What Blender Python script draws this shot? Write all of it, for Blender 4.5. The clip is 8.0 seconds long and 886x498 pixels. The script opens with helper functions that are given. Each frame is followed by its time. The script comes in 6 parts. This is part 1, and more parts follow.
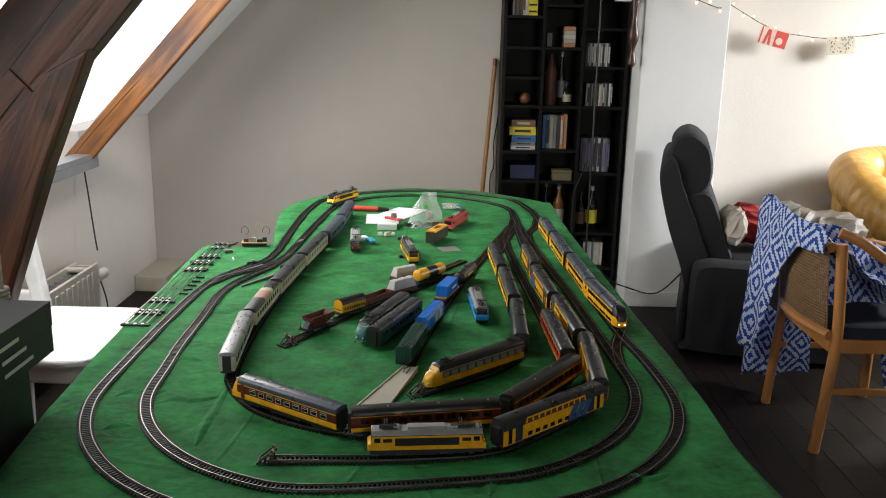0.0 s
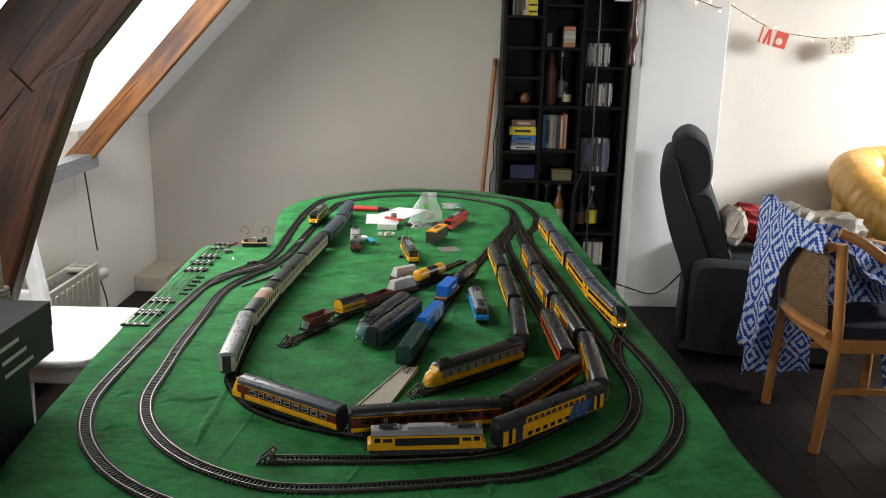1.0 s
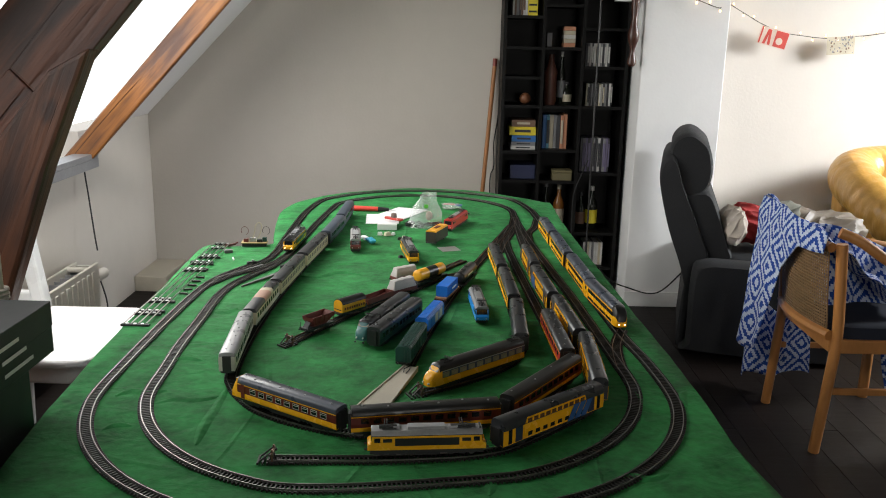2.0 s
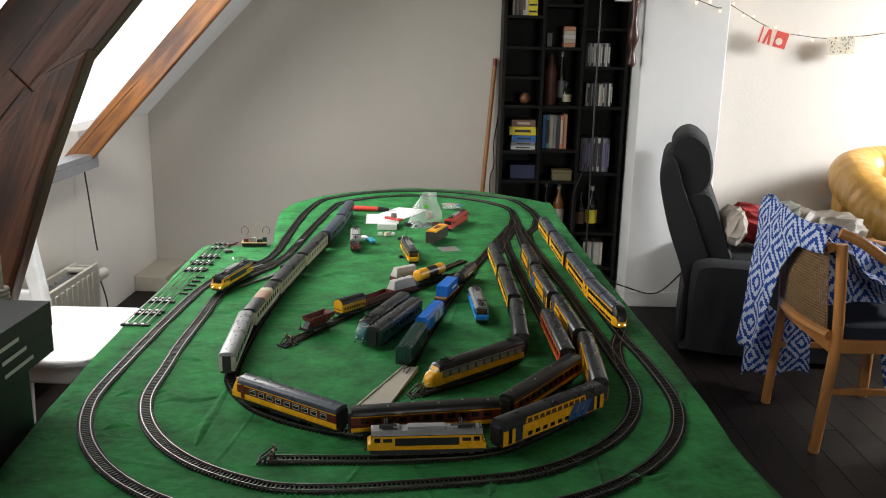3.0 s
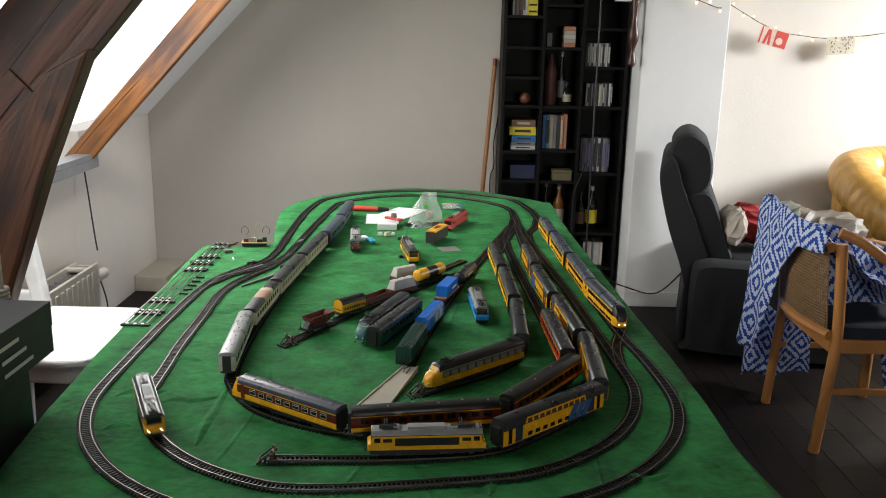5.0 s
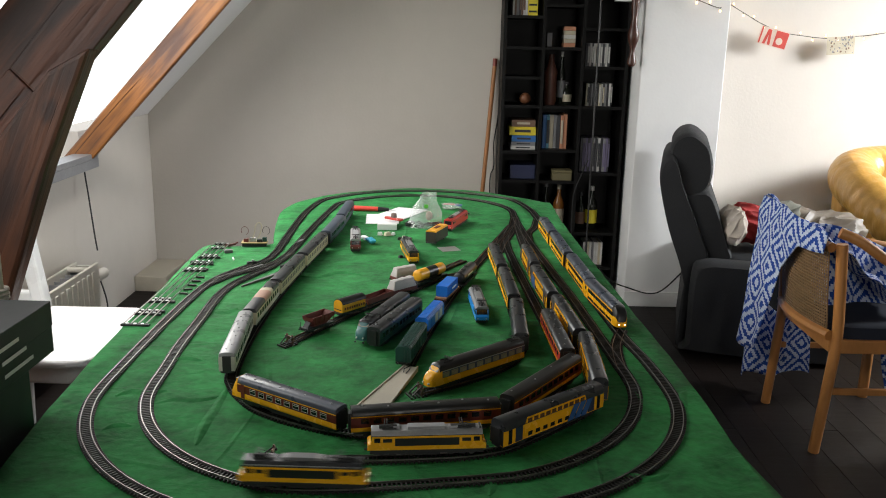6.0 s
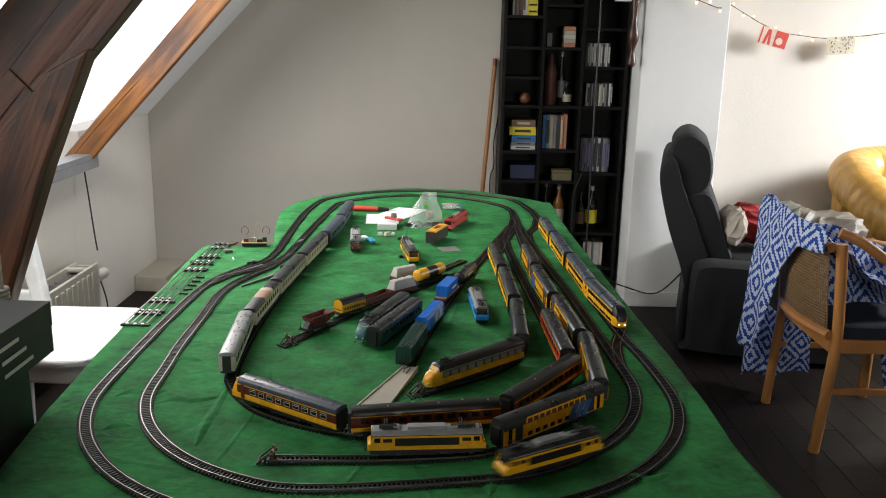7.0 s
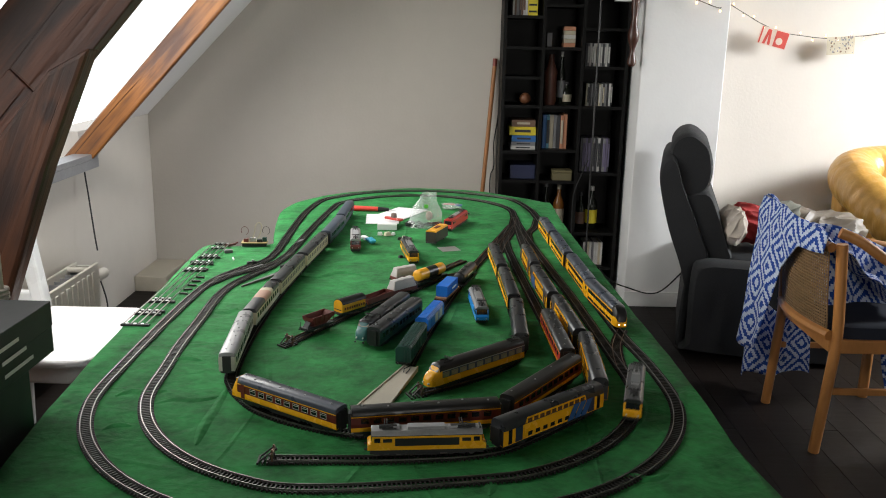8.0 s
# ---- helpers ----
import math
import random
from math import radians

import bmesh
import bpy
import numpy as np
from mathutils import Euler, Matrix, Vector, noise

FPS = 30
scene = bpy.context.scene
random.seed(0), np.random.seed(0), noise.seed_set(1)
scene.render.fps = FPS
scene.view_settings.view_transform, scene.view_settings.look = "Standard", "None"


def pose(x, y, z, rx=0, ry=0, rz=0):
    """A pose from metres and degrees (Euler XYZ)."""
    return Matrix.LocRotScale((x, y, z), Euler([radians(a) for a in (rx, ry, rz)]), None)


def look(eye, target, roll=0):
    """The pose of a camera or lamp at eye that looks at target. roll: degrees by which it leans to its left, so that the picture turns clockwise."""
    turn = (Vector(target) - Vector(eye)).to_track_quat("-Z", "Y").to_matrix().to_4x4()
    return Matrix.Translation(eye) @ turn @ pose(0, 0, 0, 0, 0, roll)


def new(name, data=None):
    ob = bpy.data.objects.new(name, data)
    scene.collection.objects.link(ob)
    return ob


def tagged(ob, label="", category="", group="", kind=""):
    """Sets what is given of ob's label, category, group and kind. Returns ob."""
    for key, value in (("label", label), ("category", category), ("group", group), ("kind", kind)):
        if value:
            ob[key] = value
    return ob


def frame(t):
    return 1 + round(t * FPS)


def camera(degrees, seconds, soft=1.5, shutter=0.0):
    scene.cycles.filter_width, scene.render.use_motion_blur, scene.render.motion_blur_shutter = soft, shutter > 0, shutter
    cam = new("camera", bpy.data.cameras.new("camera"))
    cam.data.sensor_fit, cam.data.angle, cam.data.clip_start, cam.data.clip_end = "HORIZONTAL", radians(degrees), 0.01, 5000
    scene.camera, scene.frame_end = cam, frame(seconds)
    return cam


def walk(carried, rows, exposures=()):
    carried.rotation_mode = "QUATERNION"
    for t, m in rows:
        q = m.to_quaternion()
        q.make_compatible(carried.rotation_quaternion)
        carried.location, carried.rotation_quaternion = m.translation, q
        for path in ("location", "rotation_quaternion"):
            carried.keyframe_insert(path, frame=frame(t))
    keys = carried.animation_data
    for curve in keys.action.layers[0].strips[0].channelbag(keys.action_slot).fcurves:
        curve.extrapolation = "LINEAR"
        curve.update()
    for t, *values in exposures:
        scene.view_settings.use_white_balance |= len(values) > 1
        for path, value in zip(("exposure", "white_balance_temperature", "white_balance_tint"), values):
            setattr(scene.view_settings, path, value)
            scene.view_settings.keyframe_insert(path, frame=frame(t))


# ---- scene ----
cam = camera(55.18, 8.0, soft=1.0, shutter=0.9)
EYE = (0.0, 0.0, 1.438)
VIEW = look(EYE, (0.0, math.cos(0.2455), 1.438 - math.sin(0.2455)), 1.2)
walk(cam, [(0.0, VIEW), (8.0, VIEW)], exposures=[(0.0, 0.0), (8.0, 0.0)])

# ---------------------------------------------------------------- daylight
world = bpy.data.worlds.new("sky")
scene.world = world
world.use_nodes = True
wn, wl = world.node_tree.nodes, world.node_tree.links
sky = wn.new("ShaderNodeTexSky")
sky.sky_type = "NISHITA"
sky.sun_disc = False
sky.sun_elevation, sky.sun_rotation = radians(38), radians(120)
wl.new(sky.outputs[0], wn["Background"].inputs[0])
wn["Background"].inputs[1].default_value = 0.12

sun = new("sun", bpy.data.lights.new("sun", "SUN"))
sun.data.energy, sun.data.angle, sun.data.color = 1.0, radians(12), (1.0, 0.95, 0.88)
sun.matrix_world = look((8, -6, 9), (1.5, 2, 0))


def window_light(name, m, w, h, watts, colour):
    lamp = new(name, bpy.data.lights.new(name, "AREA"))
    lamp.data.shape, lamp.data.size, lamp.data.size_y = "RECTANGLE", w, h
    lamp.data.energy, lamp.data.color = watts, colour
    lamp.matrix_world = m
    return lamp


# sky light falling through the two roof windows, the window in the side wall and the one behind
window_light("roof_window_light", look((-1.27, 3.05, 1.60), (-0.27, 2.95, 0.628)), 1.5, 1.0, 33, (1.0, 0.985, 0.92))
window_light("front_roof_window_light", look((-1.30, 1.55, 1.57), (-0.10, 1.45, 0.60)), 0.8, 0.9, 3.6, (1.0, 0.985, 0.92))
window_light("side_window_light", look((4.34, 3.75, 2.05), (1.95, 4.97, 0.55)), 1.0, 0.6, 78, (0.96, 0.985, 1.0)).data.spread = radians(100)
window_light("rear_window_light", look((1.6, -6.35, 1.5), (0.6, 3.0, 0.7)), 1.4, 1.1, 84.0, (1.0, 0.97, 0.92))


# ---------------------------------------------------------------- materials
def mat(name, colour, rough=0.6, metal=0.0, vary=0.15, scale=20.0, bump=0.0, bscale=None, stretch=(1, 1, 1),
        random_tone=0.0, second=None, coat=0.0, turn=0.0, space="Object", island=0.0, spec=0.5, detail_scale=9.0):
    """Base colour broken up at two scales, roughness that follows it, and fine relief."""
    m = bpy.data.materials.new(name)
    m.use_nodes = True
    n, l = m.node_tree.nodes, m.node_tree.links
    b = n["Principled BSDF"]
    b.inputs["Metallic"].default_value = metal
    b.inputs["Coat Weight"].default_value = coat
    b.inputs["Specular IOR Level"].default_value = spec
    tc, mp = n.new("ShaderNodeTexCoord"), n.new("ShaderNodeMapping")
    mp.inputs["Scale"].default_value = stretch
    if turn:
        mp.vector_type = "TEXTURE"
        mp.inputs["Rotation"].default_value = (0, radians(turn), 0)
    l.new(tc.outputs[space], mp.inputs[0])
    big, fine = n.new("ShaderNodeTexNoise"), n.new("ShaderNodeTexNoise")
    big.inputs["Scale"].default_value, big.inputs["Detail"].default_value = scale, 5
    fine.inputs["Scale"].default_value, fine.inputs["Detail"].default_value = scale * detail_scale, 3
    l.new(mp.outputs[0], big.inputs[0])
    l.new(mp.outputs[0], fine.inputs[0])
    add = n.new("ShaderNodeMath")
    add.operation = "MULTIPLY_ADD"
    l.new(fine.outputs[0], add.inputs[0])
    add.inputs[1].default_value = 0.45
    l.new(big.outputs[0], add.inputs[2])
    ramp = n.new("ShaderNodeMapRange")
    ramp.inputs[1].default_value, ramp.inputs[2].default_value = 0.45, 1.0
    ramp.inputs[3].default_value, ramp.inputs[4].default_value = 0.0, 1.0
    l.new(add.outputs[0], ramp.inputs[0])
    mix = n.new("ShaderNodeMix")
    mix.data_type = "RGBA"
    dark = tuple(c * (1 - vary) for c in colour)
    light = tuple(min(1.0, c * (1 + vary)) for c in (second or colour))
    mix.inputs[6].default_value, mix.inputs[7].default_value = (*dark, 1), (*light, 1)
    l.new(ramp.outputs[0], mix.inputs[0])
    out = mix.outputs[2]
    if random_tone or island:
        if island:
            src = n.new("ShaderNodeNewGeometry").outputs["Random Per Island"]
        else:
            src = n.new("ShaderNodeObjectInfo").outputs["Random"]
        tone = n.new("ShaderNodeMapRange")
        k = random_tone or island
        tone.inputs[3].default_value, tone.inputs[4].default_value = 1 - k, 1 + k
        l.new(src, tone.inputs[0])
        hsv = n.new("ShaderNodeHueSaturation")
        l.new(tone.outputs[0], hsv.inputs["Value"])
        l.new(out, hsv.inputs["Color"])
        out = hsv.outputs[0]
    l.new(out, b.inputs["Base Color"])
    rr = n.new("ShaderNodeMapRange")
    rr.inputs[3].default_value, rr.inputs[4].default_value = max(0.03, rough - 0.1), min(1.0, rough + 0.1)
    l.new(big.outputs[0], rr.inputs[0])
    l.new(rr.outputs[0], b.inputs["Roughness"])
    if bump:
        bp = n.new("ShaderNodeBump")
        bp.inputs["Strength"].default_value = 1.0
        bp.inputs["Distance"].default_value = bump
        src = fine
        if bscale:
            src = n.new("ShaderNodeTexNoise")
            src.inputs["Scale"].default_value, src.inputs["Detail"].default_value = bscale, 4
            l.new(mp.outputs[0], src.inputs[0])
        l.new(src.outputs[0], bp.inputs["Height"])
        l.new(bp.outputs[0], b.inputs["Normal"])
    return m


def glow(name, colour, strength):
    m = bpy.data.materials.new(name)
    m.use_nodes = True
    b = m.node_tree.nodes["Principled BSDF"]
    b.inputs["Base Color"].default_value = (*colour, 1)
    b.inputs["Emission Color"].default_value = (*colour, 1)
    b.inputs["Emission Strength"].default_value = strength
    return m


def clear(name, colour, rough, alpha):
    m = bpy.data.materials.new(name)
    m.use_nodes = True
    b = m.node_tree.nodes["Principled BSDF"]
    b.inputs["Base Color"].default_value = (*colour, 1)
    b.inputs["Roughness"].default_value = rough
    b.inputs["Alpha"].default_value = alpha
    return m


def cloth_material():
    """Thin green cloth: felted grain, faded streaks across the table, and creases as relief."""
    m = mat("green_cloth", (0.011, 0.112, 0.026), 0.85, vary=0.24, scale=13.0, second=(0.028, 0.220, 0.056), stretch=(1, 1.1, 1), spec=0.3, detail_scale=5.0)
    n, l = m.node_tree.nodes, m.node_tree.links
    b = n["Principled BSDF"]
    tc = n.new("ShaderNodeTexCoord")
    prev = None
    for scale, stretch, dist, detail in ((4.5, (0.8, 1.5, 1), 0.008, 3), (17.0, (0.9, 1.2, 1), 0.0085, 5), (330.0, (1, 1, 1), 0.0006, 2)):
        mp, no, bp = n.new("ShaderNodeMapping"), n.new("ShaderNodeTexNoise"), n.new("ShaderNodeBump")
        mp.inputs["Scale"].default_value = stretch
        no.inputs["Scale"].default_value, no.inputs["Detail"].default_value = scale, detail
        no.inputs["Distortion"].default_value = 0.6
        bp.inputs["Distance"].default_value = dist
        l.new(tc.outputs["Object"], mp.inputs[0])
        l.new(mp.outputs[0], no.inputs[0])
        l.new(no.outputs[0], bp.inputs["Height"])
        if prev:
            l.new(prev.outputs[0], bp.inputs["Normal"])
        prev = bp
    # a few long sharp creases
    for scale, stretch, turn in ((1.7, (0.5, 1.6, 1), 0.5), (2.0, (1.5, 0.5, 1), -0.3)):
        mp, no, bp = n.new("ShaderNodeMapping"), n.new("ShaderNodeTexNoise"), n.new("ShaderNodeBump")
        sb, ab, rg = n.new("ShaderNodeMath"), n.new("ShaderNodeMath"), n.new("ShaderNodeMapRange")
        mp.inputs["Scale"].default_value, mp.inputs["Rotation"].default_value = stretch, (0, 0, turn)
        no.inputs["Scale"].default_value, no.inputs["Detail"].default_value = scale, 0.6
        sb.operation, ab.operation = "SUBTRACT", "ABSOLUTE"
        sb.inputs[1].default_value = 0.5
        rg.inputs["From Max"].default_value, rg.inputs["To Min"].default_value, rg.inputs["To Max"].default_value = 0.012, 1.0, 0.0
        bp.inputs["Distance"].default_value = 0.0016
        l.new(tc.outputs["Object"], mp.inputs[0])
        l.new(mp.outputs[0], no.inputs[0])
        l.new(no.outputs[0], sb.inputs[0])
        l.new(sb.outputs[0], ab.inputs[0])
        l.new(ab.outputs[0], rg.inputs[0])
        l.new(rg.outputs[0], bp.inputs["Height"])
        l.new(prev.outputs[0], bp.inputs["Normal"])
        prev = bp
    l.new(prev.outputs[0], b.inputs["Normal"])
    return m


def wood(name, dark, light, rough, turn):
    """Sawn timber: long grain, blotches, knots with rings round them, and fine drying cracks."""
    m = bpy.data.materials.new(name)
    m.use_nodes = True
    n, l = m.node_tree.nodes, m.node_tree.links
    b = n["Principled BSDF"]
    b.inputs["Roughness"].default_value = rough
    tc = n.new("ShaderNodeTexCoord")

    def space(stretch):
        mp = n.new("ShaderNodeMapping")
        mp.vector_type = "TEXTURE"
        mp.inputs["Rotation"].default_value = (0, radians(turn), 0)
        mp.inputs["Scale"].default_value = stretch
        l.new(tc.outputs["Object"], mp.inputs[0])
        return mp.outputs[0]

    def grain(stretch, scale, detail, distortion=0.0):
        x = n.new("ShaderNodeTexNoise")
        x.inputs["Scale"].default_value, x.inputs["Detail"].default_value, x.inputs["Distortion"].default_value = scale, detail, distortion
        l.new(space(stretch), x.inputs[0])
        return x.outputs[0]

    def op(kind, a, c, d=None):
        x = n.new("ShaderNodeMath")
        x.operation = kind
        for k, v in enumerate((a, c, d)):
            if isinstance(v, (int, float)):
                x.inputs[k].default_value = v
            elif v is not None:
                l.new(v, x.inputs[k])
        return x.outputs[0]

    def ramp(v, lo, hi, to0=0.0, to1=1.0):
        x = n.new("ShaderNodeMapRange")
        x.interpolation_type = "SMOOTHSTEP"
        for k, w in enumerate((lo, hi, to0, to1)):
            x.inputs[k + 1].default_value = w
        l.new(v, x.inputs[0])
        return x.outputs[0]

    fibre = grain((16, 1, 1), 55, 6, 0.4)
    bands = grain((7, 1, 1), 14, 4, 1.2)
    blotch = grain((2.2, 1, 1), 5, 4)
    vor = n.new("ShaderNodeTexVoronoi")
    vor.inputs["Scale"].default_value = 6.5
    l.new(space((2.0, 1, 1)), vor.inputs[0])
    knot = ramp(vor.outputs["Distance"], 0.06, 0.17, 1.0, 0.0)
    crack = ramp(op("ABSOLUTE", op("SUBTRACT", grain((22, 1, 1), 9, 1.5), 0.5), 0.0), 0.0, 0.010, 1.0, 0.0)
    worn = op("MULTIPLY", crack, ramp(blotch, 0.46, 0.60))
    level = op("ADD", op("MULTIPLY", fibre, 0.45), op("ADD", op("MULTIPLY", bands, 0.55), op("MULTIPLY", blotch, 0.75)))
    tone = op("SUBTRACT", ramp(level, 0.66, 1.08), op("ADD", op("MULTIPLY", knot, 0.6), op("MULTIPLY", worn, 0.7)))
    mix = n.new("ShaderNodeMix")
    mix.data_type = "RGBA"
    mix.clamp_factor = True
    mix.inputs[6].default_value, mix.inputs[7].default_value = (*dark, 1), (*light, 1)
    l.new(tone, mix.inputs[0])
    l.new(mix.outputs[2], b.inputs["Base Color"])
    bp = n.new("ShaderNodeBump")
    bp.inputs["Distance"].default_value = 0.004
    l.new(op("SUBTRACT", op("ADD", op("MULTIPLY", fibre, 0.6), op("MULTIPLY", blotch, 0.8)), op("MULTIPLY", worn, 0.8)), bp.inputs["Height"])
    l.new(bp.outputs[0], b.inputs["Normal"])
    return m


M = {}
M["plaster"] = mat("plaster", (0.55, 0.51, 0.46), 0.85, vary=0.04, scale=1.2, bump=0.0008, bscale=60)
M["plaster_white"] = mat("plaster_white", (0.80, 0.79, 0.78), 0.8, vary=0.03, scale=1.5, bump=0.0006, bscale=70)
# for surfaces out of view: grey chosen to cut light bounced into the room
M["unseen_wall"] = mat("unseen_dull_wall", (0.42, 0.40, 0.37), 0.9, vary=0.05, scale=1.0)
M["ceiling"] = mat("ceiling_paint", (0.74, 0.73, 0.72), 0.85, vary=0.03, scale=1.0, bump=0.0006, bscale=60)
M["white_paint"] = mat("white_paint", (0.78, 0.77, 0.75), 0.4, vary=0.05, scale=6)
M["floor"] = mat("dark_floor_board", (0.0062, 0.0036, 0.0028), 0.5, spec=0.22, vary=0.35, scale=5, bump=0.0004, stretch=(1, 9, 1), random_tone=0.3)
M["floor_gap"] = mat("floor_gap", (0.012, 0.008, 0.006), 0.8)
M["beam"] = wood("old_oak_beam", (0.024, 0.009, 0.0055), (0.115, 0.038, 0.017), 0.5, -47)
M["brace"] = wood("old_oak_brace", (0.027, 0.010, 0.0055), (0.130, 0.045, 0.018), 0.5, -66)
M["rafter"] = wood("pine_rafter", (0.060, 0.018, 0.006), (0.29, 0.108, 0.022), 0.45, -47)
M["baize"] = cloth_material()
M["table_wood"] = mat("table_wood", (0.12, 0.07, 0.045), 0.6, vary=0.3, scale=8, stretch=(1, 6, 1))
M["rail"] = mat("rail_metal", (0.22, 0.205, 0.19), 0.34, metal=0.9, vary=0.3, scale=40)
M["rail_bright"] = mat("bright_rail", (0.36, 0.36, 0.34), 0.3, metal=0.9, vary=0.2, scale=40)
M["rail_rust"] = mat("rusty_rail", (0.20, 0.12, 0.085), 0.38, metal=0.8, vary=0.3, scale=40)
M["sleeper"] = mat("sleeper_plastic", (0.013, 0.011, 0.010), 0.55, vary=0.3, scale=30, island=0.25)
M["sleeper_piece"] = mat("sleeper_plastic_piece", (0.013, 0.011, 0.010), 0.55, vary=0.3, scale=30, random_tone=0.25)
M["roof_navy"] = mat("roof_navy_grey", (0.050, 0.062, 0.085), 0.45, vary=0.2, scale=25)
M["track_grey"] = mat("track_grey", (0.10, 0.10, 0.10), 0.6, vary=0.2, scale=30)
M["yellow"] = mat("railway_yellow", (0.86, 0.415, 0.014), 0.26, vary=0.08, scale=30)
M["orange"] = mat("wagon_orange", (0.80, 0.38, 0.018), 0.35, vary=0.12, scale=30)
M["red"] = mat("coach_red", (0.115, 0.013, 0.010), 0.4, vary=0.15, scale=30)
M["bright_red"] = mat("loco_red", (0.44, 0.028, 0.018), 0.4, vary=0.12, scale=30)
M["brown_red"] = mat("wagon_brown", (0.13, 0.028, 0.020), 0.6, vary=0.2, scale=30)
M["roof_blue"] = mat("roof_blue_grey", (0.058, 0.068, 0.088), 0.30, vary=0.15, scale=25)
M["roof_grey"] = mat("roof_dark_grey", (0.028, 0.030, 0.033), 0.30, vary=0.2, scale=25)
M["roof_light"] = mat("roof_light_grey", (0.34, 0.34, 0.35), 0.30, vary=0.15, scale=25)
M["roof_black"] = mat("roof_black", (0.014, 0.014, 0.0145), 0.33, vary=0.2, scale=25)
M["silver"] = mat("loco_silver", (0.30, 0.30, 0.30), 0.38, vary=0.15, scale=30, metal=0.3)
M["cream"] = mat("coach_cream", (0.52, 0.46, 0.32), 0.5, vary=0.1, scale=30)
M["cream_white"] = mat("coach_white", (0.60, 0.58, 0.52), 0.5, vary=0.1, scale=30)
M["navy"] = mat("coach_navy", (0.022, 0.032, 0.065), 0.45, vary=0.2, scale=30)
M["blue"] = mat("wagon_blue", (0.014, 0.155, 0.60), 0.35, vary=0.12, scale=30)
M["cyan"] = mat("loco_blue", (0.02, 0.27, 0.72), 0.3, vary=0.12, scale=30)
M["deco_blue"] = mat("decor_blue", (0.03, 0.10, 0.27), 0.45, vary=0.1, scale=30)
M["green"] = mat("wagon_green", (0.010, 0.060, 0.045), 0.45, vary=0.2, scale=30)
M["turq"] = mat("railcar_green", (0.045, 0.150, 0.145), 0.4, vary=0.2, scale=30)
M["tarp"] = mat("grey_tarpaulin", (0.46, 0.43, 0.41), 0.7, vary=0.12, scale=30, bump=0.001, bscale=70)
M["black"] = mat("black_plastic", (0.014, 0.014, 0.015), 0.5, vary=0.2, scale=40)
M["gunmetal"] = mat("gunmetal", (0.05, 0.05, 0.05), 0.45, metal=0.5, vary=0.3, scale=60)
M["pane"] = mat("dark_window", (0.012, 0.014, 0.017), 0.12, vary=0.1, scale=40)
# reflection and lit interior put into the glass colour as a pale tone
M["pane_glare"] = mat("pale_glare_window", (0.26, 0.23, 0.17), 0.15, vary=0.3, scale=60)
M["pane_brown"] = mat("brown_window", (0.11, 0.055, 0.028), 0.15, vary=0.4, scale=60)
M["lamp_glow"] = glow("headlight", (1.0, 0.82, 0.5), 5.0)
M["beige"] = mat("beige_plastic", (0.46, 0.42, 0.34), 0.5, vary=0.06, scale=20)
M["shelf"] = mat("black_brown_veneer", (0.003, 0.0028, 0.0027), 0.55, spec=0.2, vary=0.2, scale=8, stretch=(1, 1, 6))
M["recliner"] = mat("charcoal_upholstery", (0.012, 0.0125, 0.0145), 0.8, vary=0.25, scale=14, bump=0.001, bscale=240)
M["leather"] = mat("yellow_leather", (0.46, 0.25, 0.052), 0.36, vary=0.2, scale=7, bump=0.016, bscale=11, stretch=(1, 1, 0.45))
M["beech"] = mat("beech_wood", (0.44, 0.19, 0.055), 0.4, vary=0.22, scale=8, stretch=(1, 1, 0.25))
M["broom_wood"] = mat("broom_wood", (0.34, 0.14, 0.045), 0.5, vary=0.25, scale=14, stretch=(1, 1, 0.2))
M["cane"] = mat("cane", (0.22, 0.13, 0.06), 0.6, vary=0.3, scale=60)
M["seat_cloth"] = mat("dark_blue_cloth", (0.012, 0.016, 0.03), 0.85, vary=0.2, scale=60)
M["bone"] = mat("cream_cloth", (0.48, 0.42, 0.36), 0.85, vary=0.15, scale=18, bump=0.002, bscale=40)
M["red_cloth"] = mat("red_cloth", (0.33, 0.018, 0.018), 0.8, vary=0.2, scale=20, bump=0.002, bscale=40)
M["radiator"] = mat("radiator_enamel", (0.56, 0.53, 0.47), 0.45, vary=0.06, scale=8)
M["steel"] = mat("grey_steel", (0.30, 0.31, 0.33), 0.35, metal=0.5, vary=0.15, scale=12)
M["cord"] = mat("black_cord", (0.012, 0.012, 0.012), 0.5)
M["white_plastic"] = mat("white_plastic", (0.82, 0.82, 0.82), 0.3, vary=0.03, scale=8)
M["box_card"] = mat("dark_card", (0.009, 0.0115, 0.011), 0.5, vary=0.2, scale=12)
M["print"] = mat("white_print", (0.75, 0.75, 0.73), 0.6, vary=0.03)
M["paper"] = mat("white_paper", (0.82, 0.82, 0.82), 0.7, vary=0.03, scale=12)
M["bulb"] = glow("fairy_bulb", (1.0, 0.62, 0.24), 6.0)


def tone(name, colour, rough=0.5):
    if name not in M:
        M[name] = mat(name, colour, rough, vary=0.12, scale=25)
    return M[name]


